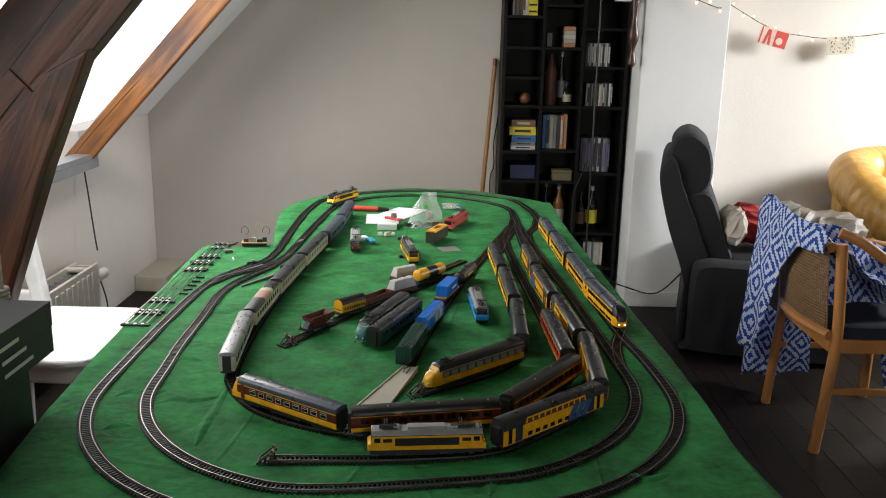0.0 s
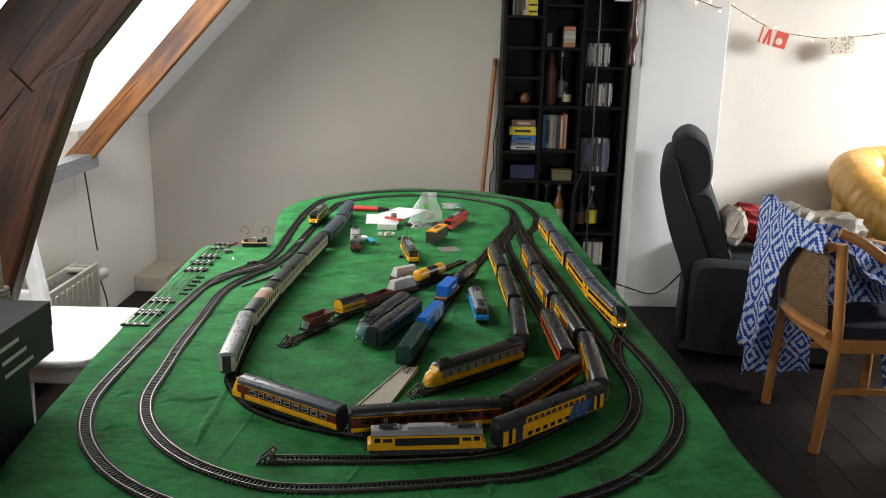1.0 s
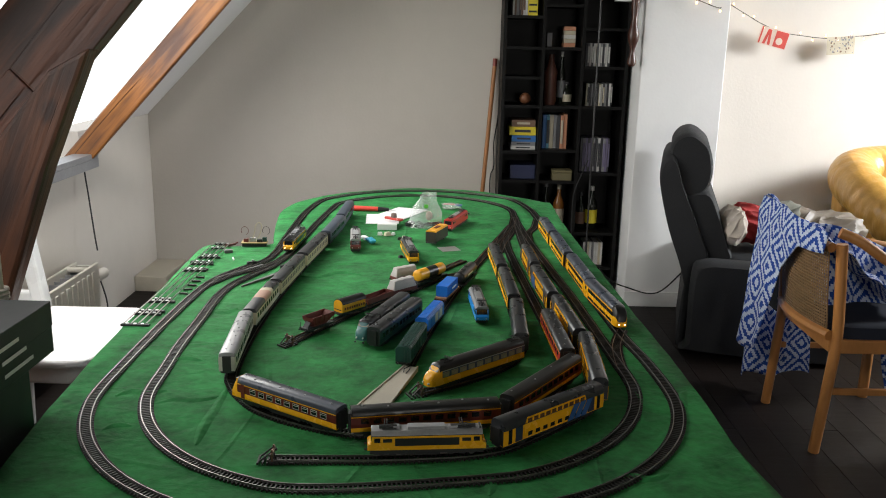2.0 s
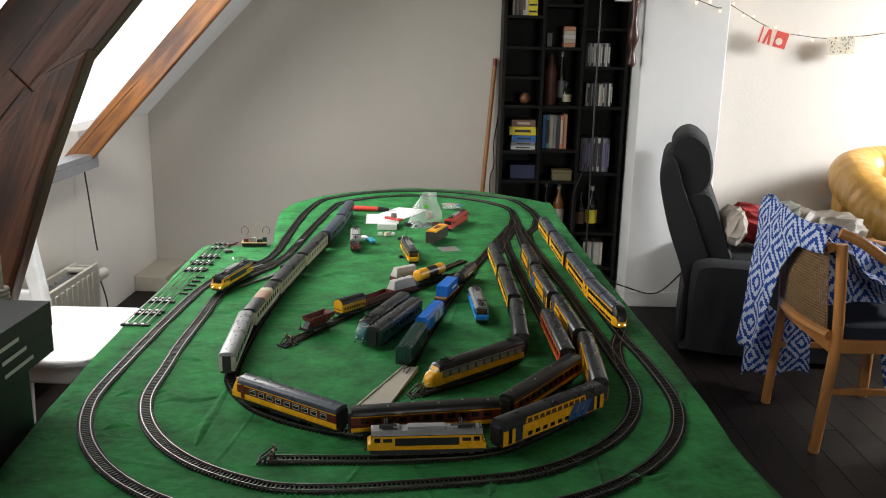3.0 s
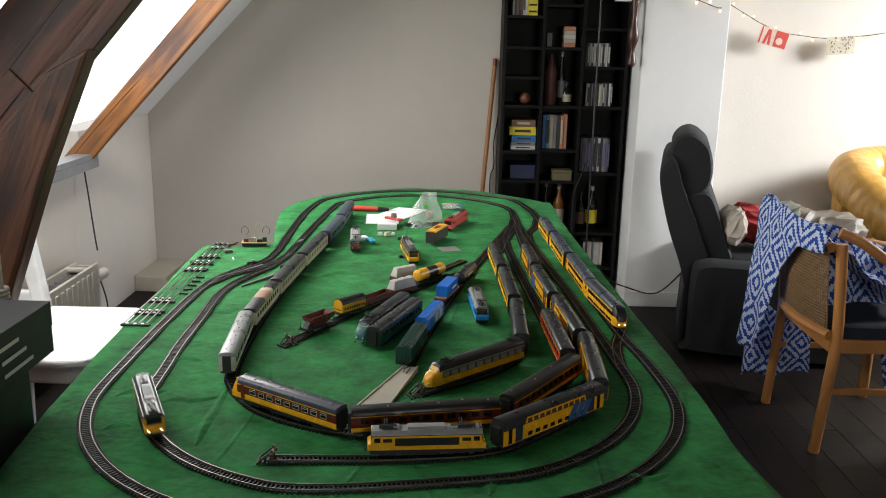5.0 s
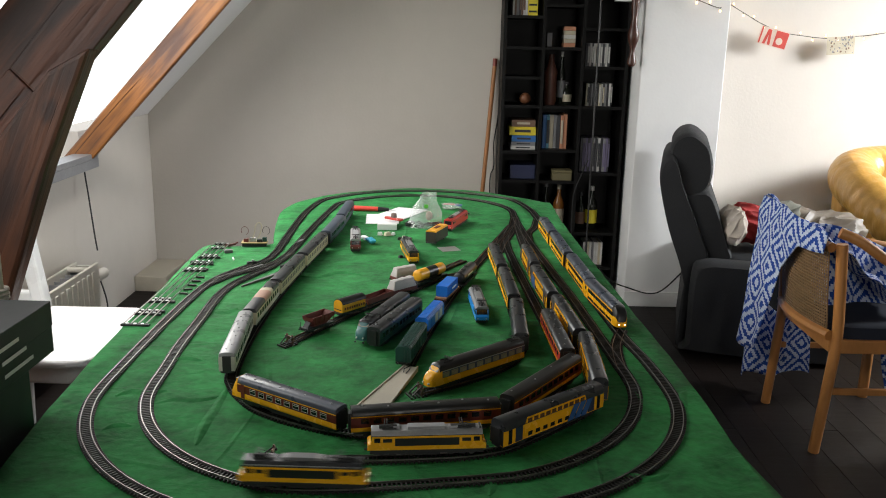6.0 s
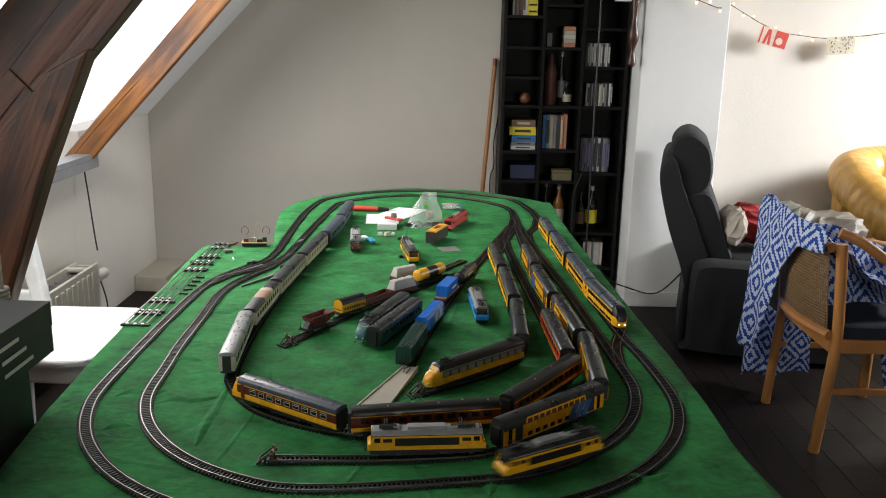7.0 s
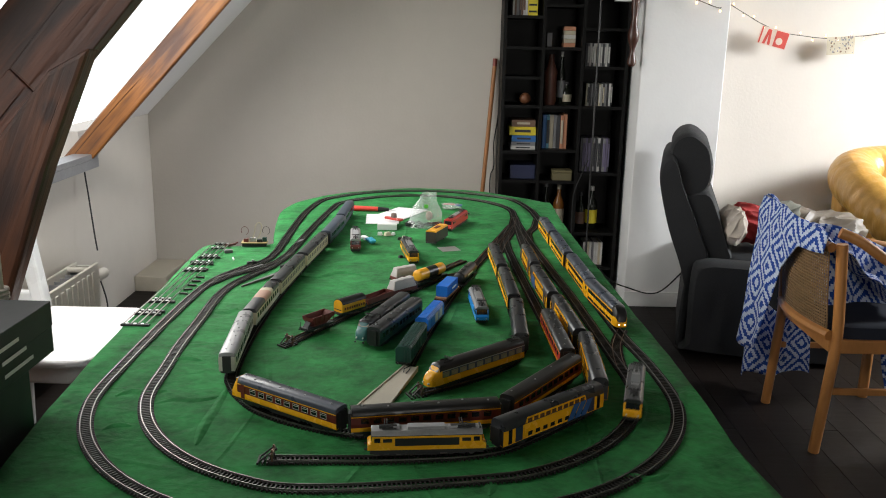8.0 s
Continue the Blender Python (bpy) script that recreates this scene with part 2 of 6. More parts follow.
# ---------------------------------------------------------------- mesh helpers
class Shape:
    """Vertices and faces gathered for one mesh."""

    def __init__(self):
        self.v, self.f = [], []

    def add(self, verts, faces):
        k = len(self.v)
        self.v += [tuple(p) for p in verts]
        self.f += [tuple(i + k for i in f) for f in faces]
        return self

    def box(self, x0, x1, y0, y1, z0, z1, top=1.0):
        cx, cy = (x0 + x1) / 2, (y0 + y1) / 2
        low = [(x0, y0), (x1, y0), (x1, y1), (x0, y1)]
        vs = [(x, y, z0) for x, y in low] + [(cx + (x - cx) * top, cy + (y - cy) * top, z1) for x, y in low]
        return self.add(vs, [(3, 2, 1, 0), (4, 5, 6, 7), (0, 1, 5, 4), (1, 2, 6, 5), (2, 3, 7, 6), (3, 0, 4, 7)])

    def loft(self, rings, caps=True):
        n = len(rings[0])
        vs = [p for r in rings for p in r]
        fs = []
        for i in range(len(rings) - 1):
            for j in range(n):
                a, b = i * n + j, i * n + (j + 1) % n
                fs.append((a, b, b + n, a + n))
        if caps:
            fs.append(tuple(range(n - 1, -1, -1)))
            fs.append(tuple((len(rings) - 1) * n + j for j in range(n)))
        return self.add(vs, fs)

    def cyl(self, p, q, r0, r1=None, n=12):
        p, q = Vector(p), Vector(q)
        r1 = r0 if r1 is None else r1
        w = (q - p).normalized()
        u = w.orthogonal().normalized()
        v = w.cross(u)
        rings = []
        for c, r in ((p, r0), (q, r1)):
            rings.append([c + (u * math.cos(a) + v * math.sin(a)) * r for a in (2 * math.pi * i / n for i in range(n))])
        return self.loft(rings)

    def tube(self, pts, r, n=8):
        pts = [Vector(p) for p in pts]
        rings, u = [], None
        for i, p in enumerate(pts):
            w = (pts[min(i + 1, len(pts) - 1)] - pts[max(i - 1, 0)]).normalized()
            u = (w.orthogonal() if u is None else u - w * u.dot(w)).normalized()
            v = w.cross(u)
            rr = r[i] if isinstance(r, (list, tuple)) else r
            rings.append([p + (u * math.cos(a) + v * math.sin(a)) * rr for a in (2 * math.pi * k / n for k in range(n))])
        return self.loft(rings)

    def prism(self, outline, y0, y1):
        """An outline in x and z, made solid from y0 to y1."""
        return self.loft([[(x, y0, z) for x, z in outline], [(x, y1, z) for x, z in outline]])

    def slab(self, outline, z0, z1):
        return self.loft([[(x, y, z0) for x, y in outline], [(x, y, z1) for x, y in outline]])

    def ball(self, c, rx, ry, rz, n=12, m=8):
        rings = []
        for i in range(m + 1):
            t = math.pi * (i / m) * 0.998 + 0.003
            rings.append([(c[0] + rx * math.sin(t) * math.cos(a), c[1] + ry * math.sin(t) * math.sin(a), c[2] - rz * math.cos(t))
                          for a in (2 * math.pi * k / n for k in range(n))])
        return self.loft(rings)

    def mesh(self, name, smooth=False):
        me = bpy.data.meshes.new(name)
        me.from_pydata(self.v, [], self.f)
        bm = bmesh.new()
        bm.from_mesh(me)
        bmesh.ops.recalc_face_normals(bm, faces=bm.faces)
        bm.to_mesh(me)
        bm.free()
        if smooth:
            me.polygons.foreach_set("use_smooth", [True] * len(me.polygons))
            me.set_sharp_from_angle(angle=radians(38))
        me.update()
        return me


def part(name, shape, material, parent=None, label="", smooth=False, bevel=0.0, segments=2, at=None):
    """One mesh object, under a thing or a part, or at top level."""
    me = shape if isinstance(shape, bpy.types.Mesh) else shape.mesh(name, smooth)
    if not me.materials:
        me.materials.append(M[material] if isinstance(material, str) else material)
    ob = new(name, me)
    if at is not None:
        ob.matrix_basis = at
    if parent is not None:
        ob.parent = parent
    if bevel:
        b = ob.modifiers.new("bevel", "BEVEL")
        b.width, b.segments, b.limit_method, b.angle_limit = bevel, segments, "ANGLE", radians(30)
    if label:
        ob["label"] = label
    return ob


def thing(name, m, label, category, group=""):
    ob = new(name)
    ob.empty_display_size = 0.05
    ob.matrix_basis = m
    return tagged(ob, label, category, group)


def smooth_path(points, step=0.008, closed=False):
    """A curve through the points, sampled evenly."""
    p = [Vector((*q, 0)) if len(q) == 2 else Vector(q) for q in points]
    n = len(p)
    dense = []
    for i in range(n if closed else n - 1):
        if closed:
            a, b, c, d = p[(i - 1) % n], p[i], p[(i + 1) % n], p[(i + 2) % n]
        else:
            a, b, c, d = p[max(i - 1, 0)], p[i], p[i + 1], p[min(i + 2, n - 1)]
        for k in range(16):
            t = k / 16
            dense.append(0.5 * ((2 * b) + (c - a) * t + (2 * a - 5 * b + 4 * c - d) * t * t + (3 * b - a - 3 * c + d) * t ** 3))
    dense.append(p[0] if closed else p[-1])
    out, left = [dense[0].copy()], step
    for a, b in zip(dense, dense[1:]):
        seg = (b - a).length
        at = 0.0
        while seg - at >= left:
            at += left
            out.append(a.lerp(b, at / seg))
            left = step
        left -= seg - at
    return out


def drape(fn, nu, nv, wu, wv, u0=0.0, v0=0.0, reach=None):
    """A sheet from a function of two numbers, with its own coordinates in metres."""
    me = bpy.data.meshes.new("drape")
    vs = [fn(i / nu, j / nv) for j in range(nv + 1) for i in range(nu + 1)]
    fs = [(j * (nu + 1) + i, j * (nu + 1) + i + 1, (j + 1) * (nu + 1) + i + 1, (j + 1) * (nu + 1) + i) for j in range(nv) for i in range(nu)]
    me.from_pydata(vs, [], fs)
    uvl = me.uv_layers.new(name="UVMap")
    for lp in me.loops:
        j, i = divmod(lp.vertex_index, nu + 1)
        uvl.data[lp.index].uv = (u0 + wu * i / nu, v0 + (reach(i / nu) if reach else wv) * j / nv)
    me.polygons.foreach_set("use_smooth", [True] * len(me.polygons))
    return me


def lerp(a, b, t):
    return a + (b - a) * t


def cushion(c, size, p=0.45, n=24, m=14):
    """A soft block: a superellipsoid."""
    def sg(v, e):
        return math.copysign(abs(v) ** e, v)
    rings = []
    for i in range(m + 1):
        t = -math.pi / 2 + math.pi * (i / m) * 0.998 + 0.002
        rings.append([(c[0] + size[0] * sg(math.cos(t), p) * sg(math.cos(a), p), c[1] + size[1] * sg(math.cos(t), p) * sg(math.sin(a), p), c[2] + size[2] * sg(math.sin(t), p))
                      for a in (2 * math.pi * k / n for k in range(n))])
    return Shape().loft(rings)


def crumple(c, size, seed, amp=0.25, freq=7.0):
    """A heap of cloth: a soft block creased by bent, sharp-backed folds in two directions."""
    sh = cushion(c, size, 0.8, 96, 56)
    rs = random.Random(seed)
    dirs = [Vector((rs.uniform(-1, 1), rs.uniform(-1, 1), rs.uniform(-1, 1))).normalized() for _ in range(2)]
    out = []
    for p in sh.v:
        v = Vector(p)
        d = v - Vector(c)
        bend = noise.noise(v * freq * 0.45 + Vector((seed, seed * 2.1, 0)))
        k = 1 + amp * 0.9 * bend - 0.05
        for j, w in enumerate(dirs):
            phase = d.dot(w) * freq * (3.6 + 2.2 * j) + 2.6 * bend + 1.5 * noise.noise(v * freq * 0.9 + Vector((j * 7.0, seed, 3)))
            k += amp * (0.42 - 0.16 * j) * ((1 - abs(math.sin(phase))) ** 1.5 - 0.35)
        out.append(tuple(Vector(c) + d * k))
    sh.v = out
    return sh


# ---------------------------------------------------------------- the room
BACK, LEFT, RIGHT, REAR, TOP = 5.0, -1.745, 4.4, -6.5, 2.55
KNEE = 0.965
SLOPE = math.tan(radians(45.8))


def wall(name, shape, material="plaster", bevel=0.0):
    return tagged(part(name, shape, material, bevel=bevel), kind="structure")


def slope_z(x):
    return KNEE + (x - LEFT) * SLOPE


X_TOP = LEFT + (TOP - KNEE) / SLOPE
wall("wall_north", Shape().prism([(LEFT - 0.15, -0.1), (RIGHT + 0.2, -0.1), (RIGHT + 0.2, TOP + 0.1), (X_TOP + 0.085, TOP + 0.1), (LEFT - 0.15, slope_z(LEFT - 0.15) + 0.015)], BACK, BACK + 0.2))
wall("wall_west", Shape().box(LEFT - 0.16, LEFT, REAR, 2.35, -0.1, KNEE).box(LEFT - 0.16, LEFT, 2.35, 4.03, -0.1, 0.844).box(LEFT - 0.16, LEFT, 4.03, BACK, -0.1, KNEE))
# unseen rear and side walls, kept dull to limit bounce
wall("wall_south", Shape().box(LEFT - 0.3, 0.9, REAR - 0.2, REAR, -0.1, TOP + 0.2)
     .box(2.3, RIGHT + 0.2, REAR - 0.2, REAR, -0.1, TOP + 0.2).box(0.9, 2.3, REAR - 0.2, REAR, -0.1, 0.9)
     .box(0.9, 2.3, REAR - 0.2, REAR, 2.1, TOP + 0.2), "unseen_wall")
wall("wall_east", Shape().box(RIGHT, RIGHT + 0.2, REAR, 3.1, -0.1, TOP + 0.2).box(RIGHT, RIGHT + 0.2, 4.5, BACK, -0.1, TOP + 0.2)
     .box(RIGHT, RIGHT + 0.2, 3.1, 4.5, -0.1, 1.70).box(RIGHT, RIGHT + 0.2, 3.1, 4.5, 2.40, TOP + 0.2), "unseen_wall")
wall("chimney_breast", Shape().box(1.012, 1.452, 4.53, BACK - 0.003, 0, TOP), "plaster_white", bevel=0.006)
wall("baseboard", Shape().box(1.012, 1.452, 4.515, 4.527, 0.0, 0.085), "white_paint", bevel=0.003)
# unseen flat ceiling, in the same bounce-cutting grey
wall("ceiling", Shape().box(X_TOP - 0.02, RIGHT + 0.2, REAR - 0.2, BACK + 0.2, TOP, TOP + 0.15), "unseen_wall")


def slope_piece(shape, x0, x1, y0, y1, t=0.03):
    shape.add([(x, y, slope_z(x) + d) for d in (0, t) for x, y in ((x0, y0), (x1, y0), (x1, y1), (x0, y1))],
              [(3, 2, 1, 0), (4, 5, 6, 7), (0, 1, 5, 4), (1, 2, 6, 5), (2, 3, 7, 6), (3, 0, 4, 7)])


WIN = (-1.885, -0.60, 2.35, 4.20)
for x0, x1, y0, y1 in ((LEFT - 0.15, X_TOP + 0.05, REAR - 0.1, 1.10), (LEFT - 0.15, X_TOP + 0.05, 2.05, WIN[2]), (LEFT - 0.15, LEFT, 1.10, 2.05), (WIN[1], X_TOP + 0.05, 1.10, 2.05), (LEFT - 0.15, X_TOP + 0.05, WIN[3], BACK + 0.1),
                       (LEFT - 0.15, WIN[0], WIN[2], WIN[3]), (WIN[1], X_TOP + 0.05, WIN[2], WIN[3])):
    sl = Shape()
    slope_piece(sl, x0, x1, y0, y1)
    wall("ceiling_slope", sl, "ceiling")
# pale overcast sky beyond the roof window
wall("backdrop", Shape().add([(-9.2, -8.0, -1.0), (-9.2, 40.0, -1.0), (-1.2, 40.0, 7.0), (-1.2, -8.0, 7.0)], [(0, 1, 2, 3)]),
     glow("white_sky", (0.98, 0.99, 1.0), 1.5))
floor = wall("floor", Shape().box(LEFT - 0.2, RIGHT + 0.2, REAR - 0.2, BACK + 0.2, -0.1, -0.004), "floor_gap")


# ---------------------------------------------------------------- the table
TZ = 0.75
EDGE = [(-0.675, 0.93), (-0.677, 0.96), (-0.69, 1.10), (-0.715, 1.32), (-0.735, 1.52), (-0.757, 1.83), (-0.775, 2.25), (-0.79, 2.71), (-0.715, 2.725), (-0.585, 2.765),
        (-0.580, 2.83), (-0.615, 3.025), (-0.645, 3.31), (-0.610, 3.52), (-0.535, 3.66), (-0.46, 3.735), (-0.374, 3.79), (-0.148, 3.90),
        (0.166, 3.85), (0.43, 3.63), (0.46, 3.585), (0.462, 3.13), (0.495, 2.24), (0.511, 1.91), (0.522, 1.58), (0.523, 1.343), (0.540, 1.19), (0.548, 1.05), (0.553, 0.96), (0.553, 0.93), (0.53, 0.925), (-0.65, 0.925)]


def inside(x, y, poly):
    hit = False
    for (ax, ay), (bx, by) in zip(poly, poly[1:] + poly[:1]):
        if (ay > y) != (by > y) and x < (bx - ax) * (y - ay) / (by - ay) + ax:
            hit = not hit
    return hit


table = thing("model_railway_table", pose(0, 0, 0), "long wooden table draped in creased green cloth carrying model railway", "table")
shrunk = [(x * 0.985 - 0.002, 2.45 + (y - 2.45) * 0.99) for x, y in EDGE]
part("tabletop", Shape().slab(shrunk, TZ - 0.035, TZ - 0.004), "table_wood", table)
for x, y in ((-0.55, 1.3), (0.42, 1.3), (-0.5, 3.4), (0.38, 3.4)):
    part("leg", Shape().box(x - 0.03, x + 0.03, y - 0.03, y + 0.03, 0, TZ - 0.035), "table_wood", table)


def cloth_sheet():
    """The cloth: a ring of points round the table filled in, with low creases and a short turned-down edge."""
    bm = bmesh.new()
    ring = smooth_path([(x, y) for x, y in EDGE], 0.02, True)
    top = [bm.verts.new((p.x, p.y, TZ)) for p in ring[:-1]]
    bm.faces.new(top)
    bm.faces.ensure_lookup_table()
    for k in range(-50, 50):
        for co, no in (((k * 0.04, 0, 0), (1, 0, 0)), ((0, 2.5 + k * 0.04, 0), (0, 1, 0))):
            bmesh.ops.bisect_plane(bm, geom=bm.verts[:] + bm.edges[:] + bm.faces[:], plane_co=co, plane_no=no)
    bm.verts.ensure_lookup_table()
    border = [e for e in bm.edges if e.is_boundary]
    low = bmesh.ops.extrude_edge_only(bm, edges=border)
    for v in (g for g in low["geom"] if isinstance(g, bmesh.types.BMVert)):
        d = Vector((v.co.x + 0.1, (v.co.y - 2.4) * 0.4, 0)).normalized() * 0.006
        v.co += d + Vector((0, 0, -0.03 - 0.02 * noise.noise(v.co * 4)))
    for v in bm.verts:
        if v.co.z > TZ - 0.001:
            w = noise.noise(Vector((v.co.x * 1.6, v.co.y * 9.0, 0.3))) + 0.5 * noise.noise(Vector((v.co.x * 5, v.co.y * 17, 2.0)))
            v.co.z = TZ - 0.0012 + 0.0026 * w
    bmesh.ops.recalc_face_normals(bm, faces=bm.faces)
    me = bpy.data.meshes.new("green_cloth")
    bm.to_mesh(me)
    bm.free()
    me.polygons.foreach_set("use_smooth", [True] * len(me.polygons))
    return me


cloth = thing("green_cloth", pose(0, 0, 0), "creased green cloth spread over the railway table", "tablecloth")
part("sheet", cloth_sheet(), "baize", cloth)


# folds standing up from the cloth
CREASES = ([(-0.418, 1.330), (-0.424, 1.405), (-0.423, 1.487), (-0.426, 1.578)],
           [(-0.629, 1.523), (-0.609, 1.551), (-0.573, 1.542), (-0.536, 1.561)],
           [(-0.547, 1.486), (-0.510, 1.513), (-0.466, 1.510), (-0.426, 1.534)],
           [(-0.597, 1.374), (-0.581, 1.397), (-0.544, 1.394)],
           [(-0.461, 2.014), (-0.409, 2.072), (-0.320, 2.059)],
           [(-0.239, 2.415), (-0.309, 2.435), (-0.368, 2.381), (-0.437, 2.400)],
           [(0.281, 1.233), (0.313, 1.253), (0.343, 1.246), (0.385, 1.267)],
           [(0.078, 1.254), (0.084, 1.225), (0.080, 1.180)],
           [(0.503, 1.609), (0.480, 1.569), (0.479, 1.511)],
           [(0.392, 1.603), (0.396, 1.522), (0.375, 1.447)],
           [(-0.526, 2.078), (-0.554, 2.044), (-0.590, 2.055)],
           [(-0.582, 1.703), (-0.552, 1.724), (-0.503, 1.707)])
for k, pts in enumerate(CREASES):
    way = smooth_path(pts, 0.012)
    rings = []
    for i, p in enumerate(way):
        a, b = way[max(i - 1, 0)], way[min(i + 1, len(way) - 1)]
        d = (b - a).normalized()
        side = Vector((-d.y, d.x, 0))
        f = math.sin(math.pi * i / (len(way) - 1)) ** 0.7 if 0 < i < len(way) - 1 else 0.0
        hgt, wid = (0.0032 + 0.0012 * math.sin(k * 2.3 + i * 0.4)) * f, 0.004 + 0.012 * f
        rings.append([tuple(p + side * (wid * u) + Vector((0, 0, TZ - 0.003 + (0.003 + hgt) * e))) for u, e in ((-1, 0), (-0.55, 0.50), (-0.15, 0.95), (0.1, 1.0), (0.45, 0.62), (1, 0))])
    part("crease", Shape().loft(rings), "baize", cloth, smooth=True)


# ---------------------------------------------------------------- the tracks
def arc(cx, cy, r, a0, a1, n):
    return [(cx + r * math.cos(radians(a0 + (a1 - a0) * i / n)), cy + r * math.sin(radians(a0 + (a1 - a0) * i / n))) for i in range(n + 1)]


def sweep(path, offset, w, z0, z1, closed=False):
    rings, n = [], len(path)
    for i, p in enumerate(path):
        a, b = path[i - 1 if i else (n - 2 if closed else 0)], path[i + 1 if i < n - 1 else (1 if closed else i)]
        d = (b - a).normalized()
        s = Vector((-d.y, d.x, 0))
        c0, c1 = p + s * (offset - w / 2), p + s * (offset + w / 2)
        rings.append([(c0.x, c0.y, z0), (c1.x, c1.y, z0), (c1.x, c1.y, z1), (c0.x, c0.y, z1)])
    return Shape().loft(rings)


SLEEPER = Shape().box(-0.0014, 0.0014, -0.0145, 0.0145, -0.001, 0.0030).mesh("sleeper")


def track(label, points, closed=False, rail="rail", sleeper="sleeper", name="railway_track", pitch=0.0076):
    path = smooth_path(points, 0.008, closed)
    ob = thing(name, pose(0, 0, 0), label, "model track", "model railway tracks")
    for side in (-1, 1):
        part("rail", sweep(path, side * 0.0088, 0.0012, TZ + 0.0028, TZ + 0.0056, closed), rail, ob)
    ties = smooth_path(points, pitch, closed)
    order = sorted(range(len(ties) - 1), key=lambda k: ties[k].y)
    near = set(order[:300])
    sh = Shape()
    for i, p in enumerate(ties[:-1]):
        d = (ties[i + 1] - p).normalized()
        if i in near:
            part("sleeper", SLEEPER, "sleeper_piece", ob, at=pose(p.x, p.y, TZ, 0, 0, math.degrees(math.atan2(d.y, d.x))))
            continue
        s = Vector((-d.y, d.x, 0)) * 0.0145
        d = d * 0.0014
        vs = [(q.x, q.y, z) for z in (TZ - 0.001, TZ + 0.0030) for q in (p - d - s, p + d - s, p + d + s, p - d + s)]
        sh.add(vs, [(3, 2, 1, 0), (4, 5, 6, 7), (0, 1, 5, 4), (1, 2, 6, 5), (2, 3, 7, 6), (3, 0, 4, 7)])
    if sh.v:
        tagged(part("far_sleeper_row", sh, sleeper, ob), kind="stuff")
    for side in (-1, 1):
        part("sleeper_web", sweep(path, side * 0.0088, 0.0030, TZ - 0.001, TZ + 0.0020, closed), sleeper, ob)
    return path


OUTER = (arc(-0.08, 3.335, 0.489, 152, 38, 8) + [(0.352, 3.465), (0.367, 3.319), (0.374, 3.172), (0.395, 2.659), (0.412, 2.255), (0.43, 1.953), (0.453, 1.76)]
         + arc(0.001, 1.586, 0.463, 4, -86, 8) + arc(-0.176, 1.575, 0.493, -94, -176, 8)
         + [(-0.671, 1.70), (-0.672, 1.945), (-0.669, 2.10), (-0.662, 2.24), (-0.645, 2.34), (-0.600, 2.45), (-0.556, 2.53),
            (-0.539, 2.63), (-0.541, 2.80), (-0.546, 3.03), (-0.547, 3.2), (-0.540, 3.383)])
INNER = (arc(-0.093, 3.326, 0.381, 155, 15, 8) + [(0.279, 3.28), (0.285, 3.12), (0.300, 2.87), (0.318, 2.65), (0.340, 2.4), (0.358, 2.2), (0.373, 1.97), (0.385, 1.78)]
         + arc(-0.031, 1.634, 0.425, 2, -66, 7) + [(0.084, 1.230), (0.010, 1.216), (-0.063, 1.203), (-0.155, 1.190)] + arc(-0.151, 1.600, 0.422, -103, -172, 7)
         + [(-0.577, 1.66), (-0.588, 1.80), (-0.593, 1.967), (-0.598, 2.079), (-0.599, 2.19), (-0.588, 2.28), (-0.560, 2.37),
            (-0.525, 2.46), (-0.500, 2.57), (-0.489, 2.73), (-0.480, 2.96), (-0.466, 3.2), (-0.452, 3.38)])
THIRD = [(0.282, 3.267), (0.275, 3.0), (0.276, 2.763), (0.282, 2.42), (0.300, 2.10), (0.318, 1.813), (0.312, 1.60), (0.283, 1.503), (0.221, 1.431), (0.164, 1.376),
         (0.113, 1.332), (0.060, 1.310), (0.004, 1.299), (-0.119, 1.285), (-0.287, 1.278)]
FOURTH = [(0.255, 3.11), (0.225, 2.95), (0.218, 2.75), (0.238, 2.337), (0.255, 2.049), (0.266, 1.83), (0.262, 1.70), (0.225, 1.57), (0.122, 1.455), (-0.017, 1.390),
          (-0.150, 1.379), (-0.252, 1.413), (-0.332, 1.463), (-0.376, 1.513), (-0.412, 1.575), (-0.434, 1.660), (-0.447, 1.918), (-0.440, 2.25), (-0.415, 2.60),
          (-0.384, 3.0), (-0.374, 3.30)]
FIFTH = [(0.200, 2.90), (0.175, 2.70), (0.170, 2.503), (0.182, 2.2), (0.188, 1.95), (0.178, 1.80), (0.130, 1.70), (0.05, 1.625), (-0.048, 1.553)]
SIXTH = [(0.256, 3.13), (0.195, 2.894), (0.113, 2.579), (0.027, 2.228), (-0.029, 1.945), (-0.070, 1.70)]
SEVENTH = [(0.08, 2.463), (0.010, 2.398), (-0.045, 2.323), (-0.113, 2.213), (-0.175, 2.130), (-0.235, 2.036), (-0.296, 1.925), (-0.350, 1.822)]
track("outer oval of dark model railway track on green cloth", OUTER, True)
INNER_PATH = track("inner oval of dark model railway track on green cloth", INNER, True)
track("curved siding of model track ending at a buffer stop", THIRD)
track("innermost loop of model track under parked coaches", FOURTH)
track("short siding of model track under yellow railcars", FIFTH, rail="rail_rust")
track("diagonal siding of rusty model track under blue wagons", SIXTH, rail="rail_rust")
track("diagonal siding of model track under old goods wagons", SEVENTH, rail="rail_rust")

RZ = TZ + 0.0056


# ---------------------------------------------------------------- the trains
PANES = {}


def pane_mesh(w, h, material):
    key = (round(w, 4), round(h, 4), material)
    if key not in PANES:
        PANES[key] = Shape().box(-w / 2, w / 2, -0.0005, 0.0005, -h / 2, h / 2).mesh("window_pane")
    return PANES[key]


